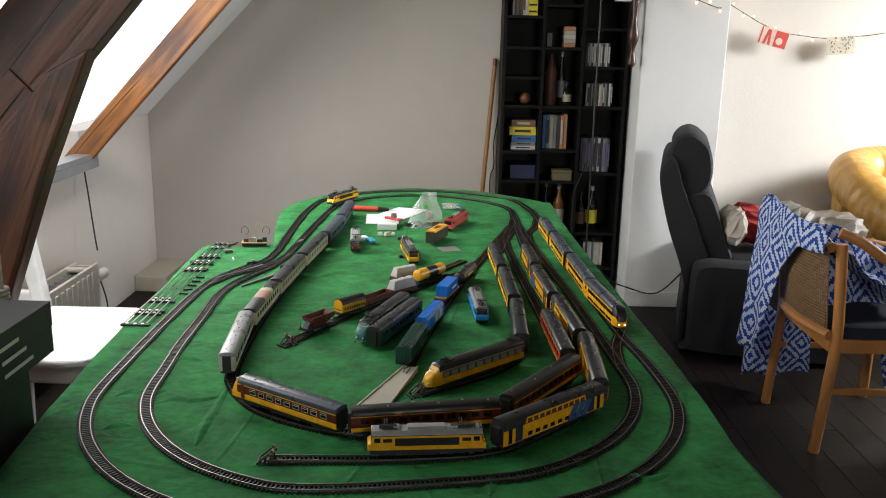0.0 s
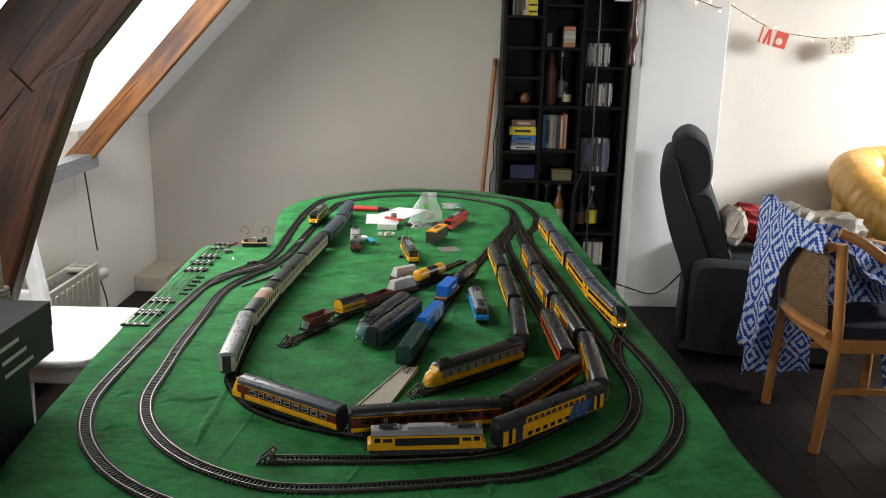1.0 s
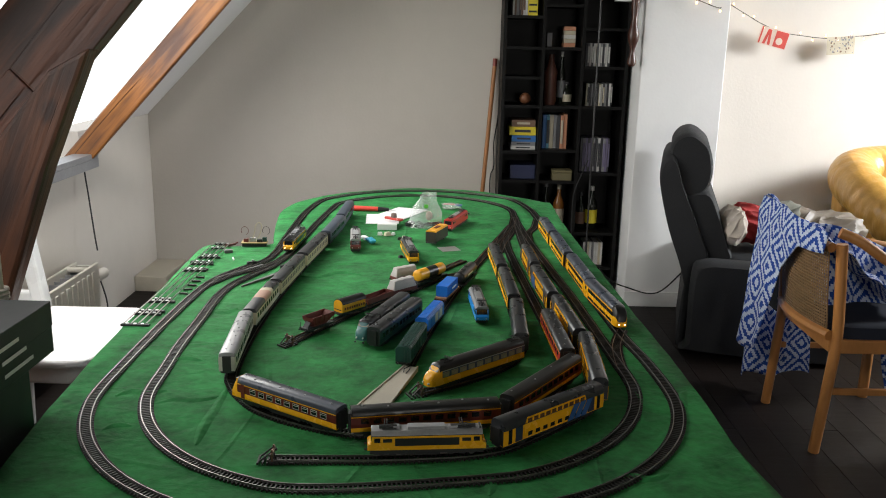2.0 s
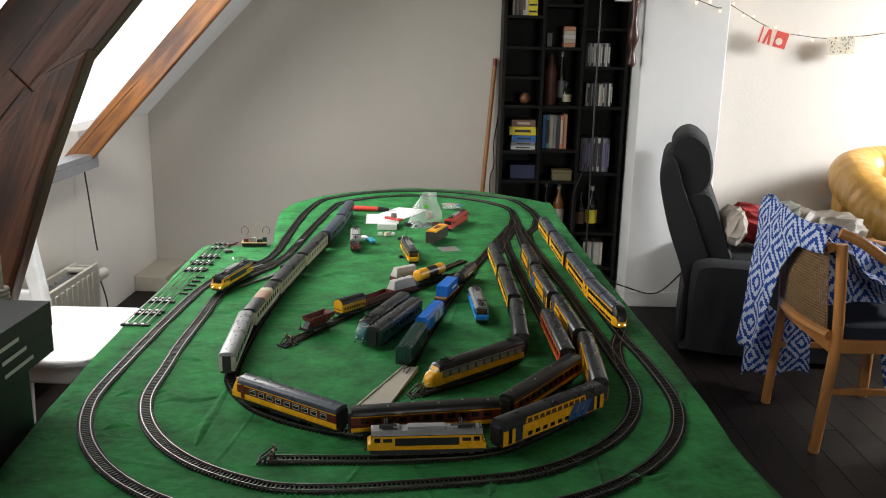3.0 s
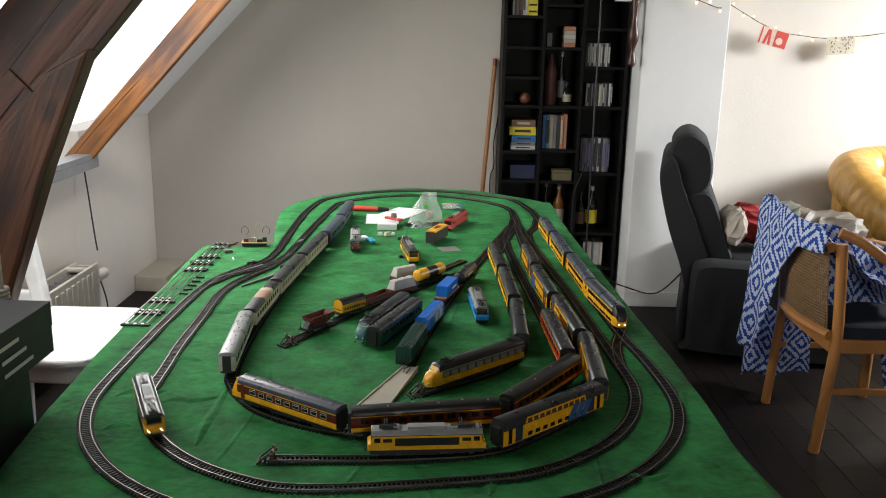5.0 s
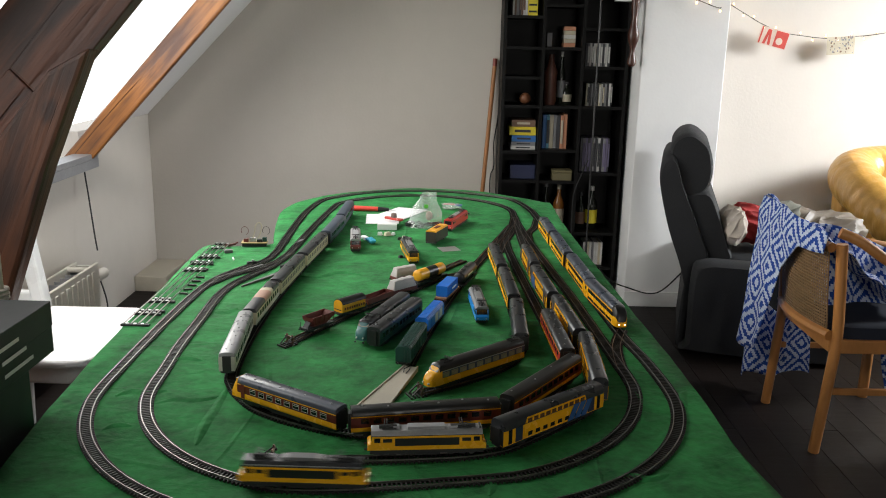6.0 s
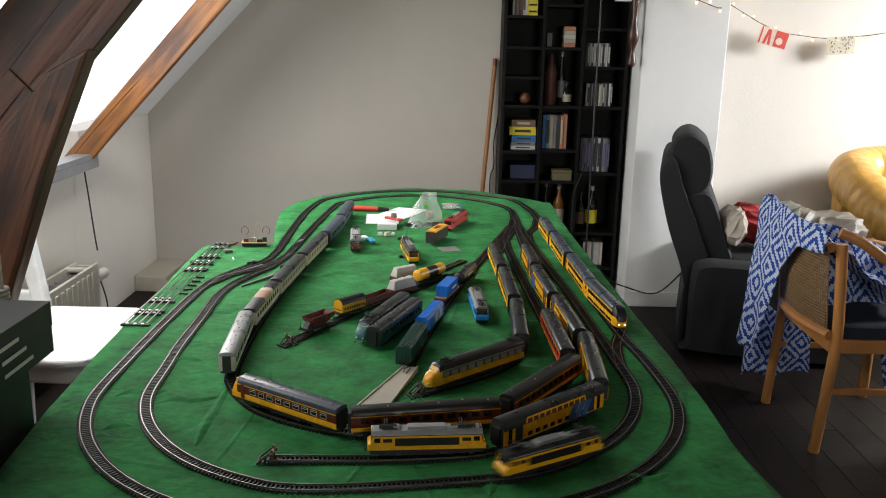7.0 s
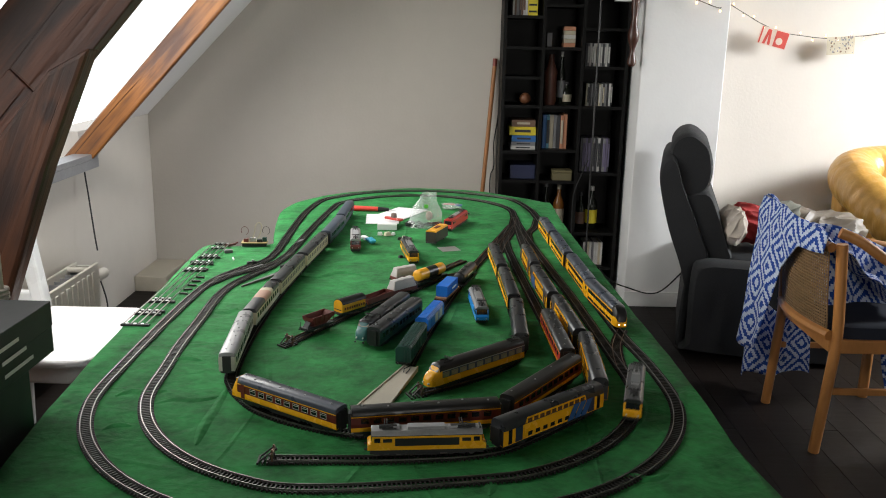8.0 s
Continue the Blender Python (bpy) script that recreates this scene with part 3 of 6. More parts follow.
def frame_mesh(w, h):
    """A thin rim with a bar across its upper third."""
    key = (round(w, 4), round(h, 4), "rim")
    if key not in PANES:
        t = 0.0007
        sh = Shape().box(-w / 2, w / 2, -0.0003, 0.0003, h / 2 - t, h / 2).box(-w / 2, w / 2, -0.0003, 0.0003, -h / 2, -h / 2 + t)
        sh.box(-w / 2, -w / 2 + t, -0.0003, 0.0003, -h / 2 + t, h / 2 - t).box(w / 2 - t, w / 2, -0.0003, 0.0003, -h / 2 + t, h / 2 - t)
        PANES[key] = sh.box(-w / 2 + t, w / 2 - t, -0.0003, 0.0003, h * 0.12, h * 0.12 + t).mesh("window_frame")
    return PANES[key]


WHEEL = Shape().cyl((0, -0.0014, 0), (0, 0.0014, 0), 0.0055, n=14).mesh("wheel", True)


def bogie(ob, x, wheelbase=0.029, material="black"):
    b = part("bogie", Shape().box(-wheelbase / 2 - 0.006, wheelbase / 2 + 0.006, -0.0125, 0.0125, 0.004, 0.0095)
             .box(-0.006, 0.006, -0.0138, 0.0138, 0.003, 0.0075), material, ob, at=pose(x, 0, 0))
    for wx in (-wheelbase / 2, wheelbase / 2):
        for y in (-0.0086, 0.0086):
            part("wheel", WHEEL, "gunmetal", b, at=pose(wx, y, 0.0055))


def pantograph(ob, x, z, up=0.004, material="gunmetal"):
    sh = Shape()
    for y in (-0.006, 0.006):
        sh.tube([(-0.010, y, 0), (0.012, y * 0.8, up * 0.6), (-0.006, y * 0.9, up)], 0.0005, 5)
    sh.box(-0.009, -0.007, -0.012, 0.012, up, up + 0.0008).box(-0.005, -0.003, -0.012, 0.012, up, up + 0.0008)
    sh.box(-0.012, 0.012, -0.007, -0.006, -0.001, 0.001).box(-0.012, 0.012, 0.006, 0.007, -0.001, 0.001)
    part("pantograph", sh, material, ob, at=pose(x, 0, z))


def section(W, z0, z1, bulge=0.0):
    return [(-W / 2 + bulge, z0), (-W / 2, z0 + (z1 - z0) * 0.3), (-W / 2 + bulge * 0.3, z1), (W / 2 - bulge * 0.3, z1), (W / 2, z0 + (z1 - z0) * 0.3), (W / 2 - bulge, z0)]


def roof_section(W, z0, z1, n=8):
    """A flattened arch."""
    pts = []
    for i in range(n + 1):
        a = math.pi * i / n
        c, s = math.cos(a), math.sin(a)
        pts.append((-W / 2 * math.copysign(abs(c) ** 0.62, c), z0 + (z1 - z0) * s ** 0.62))
    return pts + [(W / 2 - 0.001, z0 - 0.001), (-W / 2 + 0.001, z0 - 0.001)]


def vehicle(name, label, x, y, ang, L, W=0.0335, low=0.0095, mid=0.0185, cant=0.0355, top=0.0455, lower="yellow", upper="red",
            roof="roof_grey", rows=(), doors=(), vents=0, pantos=(), nose=None, group="model trains", category="model coach", gangway=True,
            skirt=True, pane="pane", z=None, tilt=0.0, stripe=None, frames=None, lift=0.0035, deck=None):
    x, y = x * 0.993, y * 0.993
    mid, cant, top = low + (mid - low) * 1.1, low + (cant - low) * 1.12, low + (top - low) * 1.12
    low0, low, mid, cant, top = low, low + lift, mid + lift, cant + lift, top + lift
    ob = thing(name, pose(x, y, RZ if z is None else z, tilt, 0, ang), label, category, group)
    h = L / 2
    nl = 0.0
    if nose:
        nl = nose["length"]
    # the nose is at +x
    def ring(sec, xx, k=1.0, zk=1.0, zb=0.0):
        return [(xx, yy * k, zb + (zz - zb) * zk) for yy, zz in sec]
    for pname, z0, z1, colour in (("lower_panel", low, mid, lower), ("body_side", mid, cant, upper)):
        sec = section(W, z0, z1, 0.0008)
        part(pname, Shape().loft([ring(sec, -h), ring(sec, h - nl)]), colour, ob)
    rs = roof_section(W + 0.0006, cant, top)
    part("roof", Shape().loft([ring(rs, -h + 0.0012, 0.94, 0.98, cant), ring(rs, -h + 0.004), ring(rs, h - nl - 0.004), ring(rs, h - nl - 0.0012, 0.96, 0.98, cant)]), roof, ob, smooth=True)
    if skirt:
        part("underframe", Shape().box(-h + 0.004, h - 0.004 - nl * 0.5, -W / 2 + 0.003, W / 2 - 0.003, 0.0075, low + 0.0006)
             .box(-h * 0.32, h * 0.25, -W / 2 + 0.004, W / 2 - 0.004, 0.0035, 0.008), "black", ob)
    if L > 0.11:
        for s in (-1, 1):
            bogie(ob, s * (h - 0.042 - (nl * 0.3 if s > 0 else 0)))
    else:
        bogie(ob, 0, L * 0.5)
    if gangway:
        for s in ((-1,) if nose else (-1, 1)):
            part("gangway", Shape().box(s * h - 0.0035, s * h + 0.0035, -0.0085, 0.0085, 0.010, cant + 0.003), "black", ob)
            part("end_panel", Shape().box(s * h - 0.0006, s * h + 0.0006, -W / 2 + 0.001, W / 2 - 0.001, low + 0.001, cant + 0.001), upper if upper.startswith("cream") else "black", ob)
    if stripe:
        for s in (-1, 1):
            part("trim_stripe", Shape().box(-h + 0.0005, h - nl - 0.0005, s * (W / 2 + 0.0001) - 0.0004, s * (W / 2 + 0.0001) + 0.0004, cant - 0.0020, cant - 0.0006), stripe, ob)
    for z0, z1, n, x0, x1, w, *own in rows:
        glass = own[0] if own else pane
        z0, z1 = low + (z0 - low0) * 1.12, low + (z1 - low0) * 1.12
        for i in range(n):
            xx = (x0 + (x1 - x0) * (i + 0.5) / n) * L
            for s in (-1, 1):
                win = part("window", pane_mesh(w, z1 - z0, glass), glass, ob, at=pose(xx, s * (W / 2 - 0.0001), (z0 + z1) / 2))
                if frames:
                    part("window_frame", frame_mesh(w, z1 - z0), frames, win, at=pose(0, s * 0.0004, 0))
    for dx, w, colour in doors:
        for s in (-1, 1):
            part("door", pane_mesh(w, cant - low - 0.002, colour), colour, ob, at=pose(dx * L, s * (W / 2 + 0.0002), (cant + low) / 2 + 0.0006))
    for i in range(vents):
        part("roof_vent", VENT, roof, ob, at=pose((-0.42 + 0.84 * i / max(1, vents - 1)) * L, 0.0035 * (-1) ** i, top - 0.0003))
    for px in pantos:
        pantograph(ob, px * L, top + 0.001)
    if deck:
        # the raised upper deck: a panel up into the roof on either side, with a row of windows
        d0, d1, count, glass = deck
        up = (top - cant) * 0.62
        for s in (-1, 1):
            ya, yb = sorted((s * (W / 2 - 0.0022), s * (W / 2 + 0.0002)))
            side = part("upper_deck_side", Shape().prism([(d0 * L, cant - 0.001), (d1 * L, cant - 0.001), (d1 * L - 0.006, cant + up), (d0 * L + 0.006, cant + up)], ya, yb), upper, ob)
            for i in range(count):
                xx = (d0 + (d1 - d0) * (i + 0.5) / count) * L * 0.94
                w = (d1 - d0) * L / count * 0.66
                part("window", pane_mesh(w, up * 0.62, glass), glass, side, at=pose(xx, s * (W / 2 + 0.0001), cant + up * 0.44))
                part("window_hood", Shape().box(xx - w * 0.55, xx + w * 0.55, min(ya, yb) + (0 if s > 0 else -0.0008), max(ya, yb) + (0.0008 if s > 0 else 0), cant + up * 0.80, cant + up * 0.92), upper, side)
    if nose:
        build_nose(ob, nose, h, nl, W, low, cant, top, ring)
    return ob


VENT = Shape().cyl((0, 0, -0.001), (0, 0, 0.0016), 0.0022, 0.0016, 8).mesh("roof_vent", True)


def build_nose(ob, nose, h, nl, W, low, cant, top, ring):
    """A rounded cab end: full height behind, drawn in and down towards the tip."""
    full = [(-W / 2, low), (-W / 2, low + 0.4 * (cant - low)), (-W / 2 + 0.0005, cant)] + \
           [(-W * 0.36, top - 0.0022), (-W * 0.18, top - 0.0004), (W * 0.18, top - 0.0004), (W * 0.36, top - 0.0022)] + \
           [(W / 2 - 0.0005, cant), (W / 2, low + 0.4 * (cant - low)), (W / 2, low)]
    rings = []
    for f, k, zk in nose["stations"]:
        rings.append(ring(full, h - nl + nl * f, k, zk, low))
    part("cab", Shape().loft(rings), nose["colour"], ob, smooth=True)
    if nose.get("cap"):
        # the roof drawn forward over the cab
        over = [(yy, zz) for yy, zz in full if zz >= cant]
        shell = [(yy * 1.015, zz + 0.0007) for yy, zz in over] + [(yy * 0.9, zz - 0.0015) for yy, zz in reversed(over)]
        part("cab_roof", Shape().loft([ring(shell, h - nl - 0.001 + nl * f, k, zk, low) for f, k, zk in ((0, 1, 1), (0.12, 0.99, 0.965), (0.22, 0.975, 0.90))]), nose["cap"], ob, smooth=True)
    if nose.get("glass"):
        f, zk0, zk1, ww = nose["glass"]
        xg = h - nl + nl * f + 0.0012
        part("windscreen", Shape().add([(xg, -ww / 2, low + (top - low) * zk0), (xg, ww / 2, low + (top - low) * zk0),
                                        (xg - nl * 0.28, ww / 2 * 0.9, low + (top - low) * zk1), (xg - nl * 0.28, -ww / 2 * 0.9, low + (top - low) * zk1),
                                        (xg - 0.003, -ww / 2, low + (top - low) * zk0), (xg - 0.003, ww / 2, low + (top - low) * zk0),
                                        (xg - 0.003 - nl * 0.28, ww / 2 * 0.9, low + (top - low) * zk1), (xg - 0.003 - nl * 0.28, -ww / 2 * 0.9, low + (top - low) * zk1)],
                                       [(0, 1, 2, 3), (7, 6, 5, 4), (0, 4, 5, 1), (1, 5, 6, 2), (2, 6, 7, 3), (3, 7, 4, 0)]), nose.get("pane", "pane"), ob)
    for y in nose.get("lamps", ()):
        part("headlight", Shape().cyl((h - 0.002, y, low + 0.0065), (h + 0.0022, y, low + 0.0065), 0.0017, n=10), nose.get("lamp", "lamp_glow"), ob)
    if nose.get("bumper"):
        low_sec = [(yy, min(zz, low + (cant - low) * nose.get("cover", 0.42))) for yy, zz in full]
        part("bumper", Shape().loft([ring(low_sec, h - nl + (nl + 0.0012) * f, k * 1.03, min(1, zk * 1.25), low) for f, k, zk in nose["stations"]]), nose["bumper"], ob, smooth=True)
    if nose.get("buffer"):
        for y in (-0.010, 0.010):
            part("buffer", Shape().cyl((h - 0.002, y, 0.010), (h + 0.004, y, 0.010), 0.0014, 0.0022, 8), "gunmetal", ob)


DOG = dict(length=0.029, cap="roof_black", colour="yellow", stations=[(0, 1, 1), (0.12, 0.985, 0.945), (0.22, 0.97, 0.86), (0.36, 0.955, 0.69), (0.52, 0.935, 0.64), (0.66, 0.89, 0.59), (0.80, 0.80, 0.52), (0.90, 0.66, 0.43), (0.96, 0.50, 0.34), (1.0, 0.30, 0.24)],
           glass=(0.33, 0.68, 0.93, 0.026), pane="pane_glare", lamps=(-0.008, 0.008), lamp="cream_white", buffer=True)
DOG_GREEN = dict(DOG, colour="turq", lamps=(-0.008, 0.008))
SLANT = dict(length=0.016, colour="yellow", stations=[(0, 1, 1), (0.35, 0.98, 0.9), (0.8, 0.93, 0.52), (1.0, 0.88, 0.34), (1.0, 0.84, 0.05)],
             glass=(0.72, 0.6, 0.88, 0.024), lamps=(), buffer=True)
VIRM_NOSE = dict(length=0.030, colour="roof_black", bumper="yellow", cover=0.66, stations=[(0, 1, 1), (0.25, 0.99, 0.985), (0.48, 0.96, 0.94), (0.66, 0.91, 0.85), (0.80, 0.83, 0.72), (0.90, 0.74, 0.58), (0.96, 0.64, 0.44), (1.0, 0.52, 0.28)],
                 lamps=(-0.0068, 0.0068), buffer=False)

WIN1 = [(0.0225, 0.0315, 9, -0.40, 0.42, 0.0165)]
vehicle("passenger_coach", "pale cream coach with light grey vented roof", -0.449, 1.760, 95, 0.275, lower="cream_white", upper="cream_white", roof="roof_light", rows=[(0.021, 0.031, 12, -0.46, 0.46, 0.011)], vents=10)
patched = vehicle("passenger_coach", "grey coach with a pinkish repaired roof patch", -0.452, 2.030, 88, 0.24, lower="cream_white", upper="cream", roof="roof_grey", rows=[(0.021, 0.031, 10, -0.46, 0.46, 0.011)])
part("roof_patch", Shape().loft([[(xx, a * 1.02, b + 0.0007) for a, b in roof_section(0.0341, 0.0421, 0.0533)] for xx in (-0.030, 0.030)]), tone("patch_salmon", (0.42, 0.24, 0.17)), patched, "pinkish roof patch", smooth=True)
part("roof_patch", Shape().loft([[(xx, a * 1.02, b + 0.0007) for a, b in roof_section(0.0341, 0.0421, 0.0533)] for xx in (0.0305, 0.052)]), "cream", patched, "cream roof patch", smooth=True)
vehicle("passenger_coach", "old cream coach with dark grey roof", -0.435, 2.300, 86, 0.272, lower="cream", upper="cream", roof="roof_grey", rows=[(0.021, 0.031, 14, -0.47, 0.47, 0.009)], pane="roof_grey")
vehicle("passenger_coach", "cream coach with dark roof in a parked train", -0.410, 2.590, 85, 0.272, lower="cream", upper="cream", roof="roof_grey", rows=[(0.021, 0.031, 12, -0.47, 0.47, 0.009)], pane="roof_grey")
vehicle("passenger_coach", "dark navy coach in a parked train", -0.383, 2.880, 86, 0.26, lower="navy", upper="navy", roof="roof_navy", rows=WIN1)
vehicle("passenger_coach", "dark navy coach at the end of a parked train", -0.374, 3.158, 89, 0.26, lower="navy", upper="navy", roof="roof_navy", rows=WIN1)
vehicle("driving_trailer", "yellow and red driving trailer with blue-grey roof", -0.281, 1.449, 147.2, 0.258, lower="yellow", upper="red", roof="roof_blue",
        rows=[(0.0225, 0.0315, 9, -0.43, 0.32, 0.0145)], vents=8, nose=SLANT, pane="pane", mid=0.0195, stripe="yellow", frames="cream_white", doors=[(0.38, 0.009, "red")])
vehicle("passenger_coach", "red and yellow coach with black roof", -0.025, 1.399, 11.2, 0.267, lower="yellow", upper="red", roof="roof_black", rows=[(0.023, 0.031, 11, -0.45, 0.45, 0.014)], vents=6, mid=0.0165, stripe="yellow")
vehicle("passenger_coach", "dark red coach with dark roof", 0.201, 1.550, 54.5, 0.268, lower="yellow", upper="red", roof="roof_black", rows=[(0.023, 0.031, 11, -0.45, 0.45, 0.014)], vents=4, mid=0.0165, stripe="yellow")
vehicle("passenger_coach", "red coach with dark grey roof", 0.263, 1.826, 92.5, 0.268, lower="yellow", upper="bright_red", mid=0.013, stripe="yellow", roof="roof_grey", rows=[(0.023, 0.031, 11, -0.45, 0.45, 0.014)], vents=8)
vehicle("railcar", "yellow electric railcar with dark roof and pantograph", 0.166, 2.500, 92.7, 0.255, lower="yellow", upper="yellow", roof="roof_grey", rows=WIN1, pantos=(-0.36,), category="model railcar")
vehicle("railcar", "yellow electric railcar coach with dark roof", 0.180, 2.208, 92, 0.262, lower="yellow", upper="yellow", roof="roof_grey", rows=[(0.022, 0.031, 14, -0.46, 0.46, 0.011)], category="model railcar")
vehicle("railcar", "railcar coach with a plain grey roof", 0.183, 1.912, 88, 0.262, lower="roof_grey", upper="roof_grey", roof="roof_grey", category="model railcar")
vehicle("railcar", "yellow round-nosed electric railcar with black roof", 0.071, 1.658, 222, 0.266, lower="yellow", upper="navy", mid=0.0215, stripe="silver", roof="roof_black", pane="pane_glare", rows=[(0.0225, 0.0318, 10, -0.48, 0.40, 0.0175)], nose=DOG, pantos=(0.30, -0.42), category="model railcar")
DD = dict(W=0.0335, mid=0.0105, cant=0.0345, top=0.0505, lower="yellow", upper="yellow", roof="roof_grey", category="model coach", lift=0.002,
          rows=[(0.0130, 0.0195, 8, -0.29, 0.29, 0.0105)], deck=(-0.31, 0.31, 10, "pane_brown"),
          doors=[(-0.36, 0.017, "navy"), (0.36, 0.017, "navy"), (-0.44, 0.008, "pane"), (0.44, 0.008, "pane")])
EMBLEM = Shape().prism([(-0.028, -0.0150), (-0.013, -0.0150), (0.004, 0.0135), (-0.011, 0.0135)], -0.0004, 0.0004).mesh("emblem_bar")
for x, y, a, L, lab in ((0.199, 1.416, 41, 0.264, "yellow double-deck coach with blue-grey roof and blue emblem"), (0.315, 1.657, 87, 0.268, "yellow double-deck coach with dark grey roof"),
                        (0.303, 1.938, 94, 0.262, "yellow double-deck coach in a parked train"), (0.277, 2.224, 94, 0.266, "yellow double-deck coach with blue emblem"),
                        (0.266, 2.500, 92, 0.22, "yellow double-deck driving coach")):
    dd = vehicle("double_deck_coach", lab, x, y, a, L, **DD)
    if "emblem" in lab:
        for dx in (0.062, 0.080, 0.098):
            for s in (-1, 1):
                part("emblem_bar", EMBLEM, "deco_blue", dd, at=pose(dx - 0.004, s * 0.0176, 0.0270))
VI = dict(DD, roof="roof_blue", cant=0.040, top=0.0510, deck=None, stripe="yellow", doors=[(-0.38, 0.014, "yellow")], rows=[(0.0130, 0.0185, 4, -0.36, 0.40, 0.044), (0.0280, 0.0365, 5, -0.47, 0.42, 0.045)], category="model railcar")
vehicle("double_deck_railcar", "yellow double-deck railcar with dark nose and lit headlights", 0.420, 2.085, 277.5, 0.266, nose=VIRM_NOSE, **VI)
vehicle("double_deck_railcar", "yellow double-deck railcar coach with blue-grey roof", 0.398, 2.360, 273, 0.268, **VI)
vehicle("double_deck_railcar", "yellow double-deck railcar coach with dark windows", 0.380, 2.650, 272, 0.275, **VI)
vehicle("double_deck_railcar", "yellow double-deck railcar end coach", 0.368, 2.930, 92, 0.25, nose=VIRM_NOSE, **VI)


# electric locomotives
def locomotive(name, label, x, y, ang, L=0.199, W=0.0335, body="yellow", roof="silver", low=0.0128, cant=0.0400, lit=(), grille="roof_black", side_band=None, top=0.0460, group="model locomotives", panto=True, z=None):
    ob = thing(name, pose(x, y, RZ if z is None else z, 0, 0, ang), label, "model locomotive", group)
    h = L / 2
    prof = [(-h, low), (-h, low + 0.010), (-h + 0.006, low + 0.0125), (-h + 0.0085, cant), (h - 0.0085, cant), (h - 0.006, low + 0.0125), (h, low + 0.010), (h, low)]
    part("body", Shape().prism(prof, -W / 2, W / 2), body, ob, bevel=0.0012)
    rs = [(-W / 2 - 0.0003, cant - 0.0005), (-W / 2 + 0.002, cant + 0.003), (-W / 2 + 0.005, top), (W / 2 - 0.005, top), (W / 2 - 0.002, cant + 0.003), (W / 2 + 0.0003, cant - 0.0005)]
    e = h - 0.0065
    part("roof", Shape().loft([[(-e, a, b) for a, b in rs], [(e, a, b) for a, b in rs]]), roof, ob, bevel=0.0006)
    part("roof_equipment", Shape().box(-0.032, 0.030, -0.0075, 0.0075, top - 0.001, top + 0.0045).box(0.036, 0.052, -0.006, 0.006, top - 0.001, top + 0.003)
         .box(-0.056, -0.046, -0.005, 0.007, top - 0.001, top + 0.004), "roof_light" if roof == "silver" else "silver", ob)
    for x0, x1, wy, zz in ((-0.080, -0.050, 0.002, 0.0055), (0.040, 0.082, 0.0025, 0.0045), (0.088, 0.0905, 0.008, 0.004)):
        part("insulator", Shape().box(x0, x1, -wy, wy, top - 0.001, top + zz), "gunmetal", ob)
    part("roof_line", Shape().box(-e, e, -W / 2 - 0.0006, W / 2 + 0.0006, cant - 0.0016, cant - 0.0004), "roof_grey", ob)
    for s in (-1, 1):
        if panto:
            pantograph(ob, s * 0.063, top + 0.0015, up=0.009)
        bogie(ob, s * 0.058, 0.036)
        xf = s * (h - 0.0068)
        part("windscreen", Shape().add([(xf + s * 0.0012, -0.013, low + 0.0135), (xf + s * 0.0012, 0.013, low + 0.0135), (xf - s * 0.0004, 0.0125, cant - 0.002), (xf - s * 0.0004, -0.0125, cant - 0.002),
                                        (xf - s * 0.003, -0.013, low + 0.0135), (xf - s * 0.003, 0.013, low + 0.0135), (xf - s * 0.0046, 0.0125, cant - 0.002), (xf - s * 0.0046, -0.0125, cant - 0.002)],
                                       [(0, 1, 2, 3), (7, 6, 5, 4), (0, 4, 5, 1), (1, 5, 6, 2), (2, 6, 7, 3), (3, 7, 4, 0)]), "pane", ob)
        for yy in (-0.0105, 0.0105):
            part("headlight", Shape().cyl((s * (h - 0.001), yy, low + 0.0045), (s * (h + 0.0002), yy, low + 0.0045), 0.0016, n=10),
                 "lamp_glow" if s in lit else "cream_white", ob)
            part("buffer", Shape().cyl((s * (h - 0.001), yy, 0.0135), (s * (h + 0.005), yy, 0.0135), 0.0013, 0.0023, 8), "gunmetal", ob)
        part("grille", pane_mesh(L * 0.54, 0.0135, grille), grille, ob, at=pose(0, s * (W / 2 + 0.0001), low + 0.0150))
        for xx in (-0.083, 0.083):
            part("cab_window", pane_mesh(0.010, 0.0075, "pane"), "pane", ob, at=pose(xx, s * (W / 2 + 0.0001), low + 0.0185))
        for xx in (-0.066, 0.066):
            part("emblem", pane_mesh(0.015, 0.0060, "roof_black"), "roof_black", ob, at=pose(xx, s * (W / 2 + 0.0002), low + 0.018))
        if side_band:
            part("side_band", pane_mesh(L * 0.9, 0.006, side_band), side_band, ob, at=pose(0, s * (W / 2 + 0.0004), low + 0.004))
    part("underframe", Shape().box(-h + 0.004, h - 0.004, -W / 2 + 0.002, W / 2 - 0.002, 0.006, low + 0.0005).box(-0.022, 0.022, -W / 2 + 0.002, W / 2 - 0.002, 0.003, 0.008), "black", ob)
    return ob


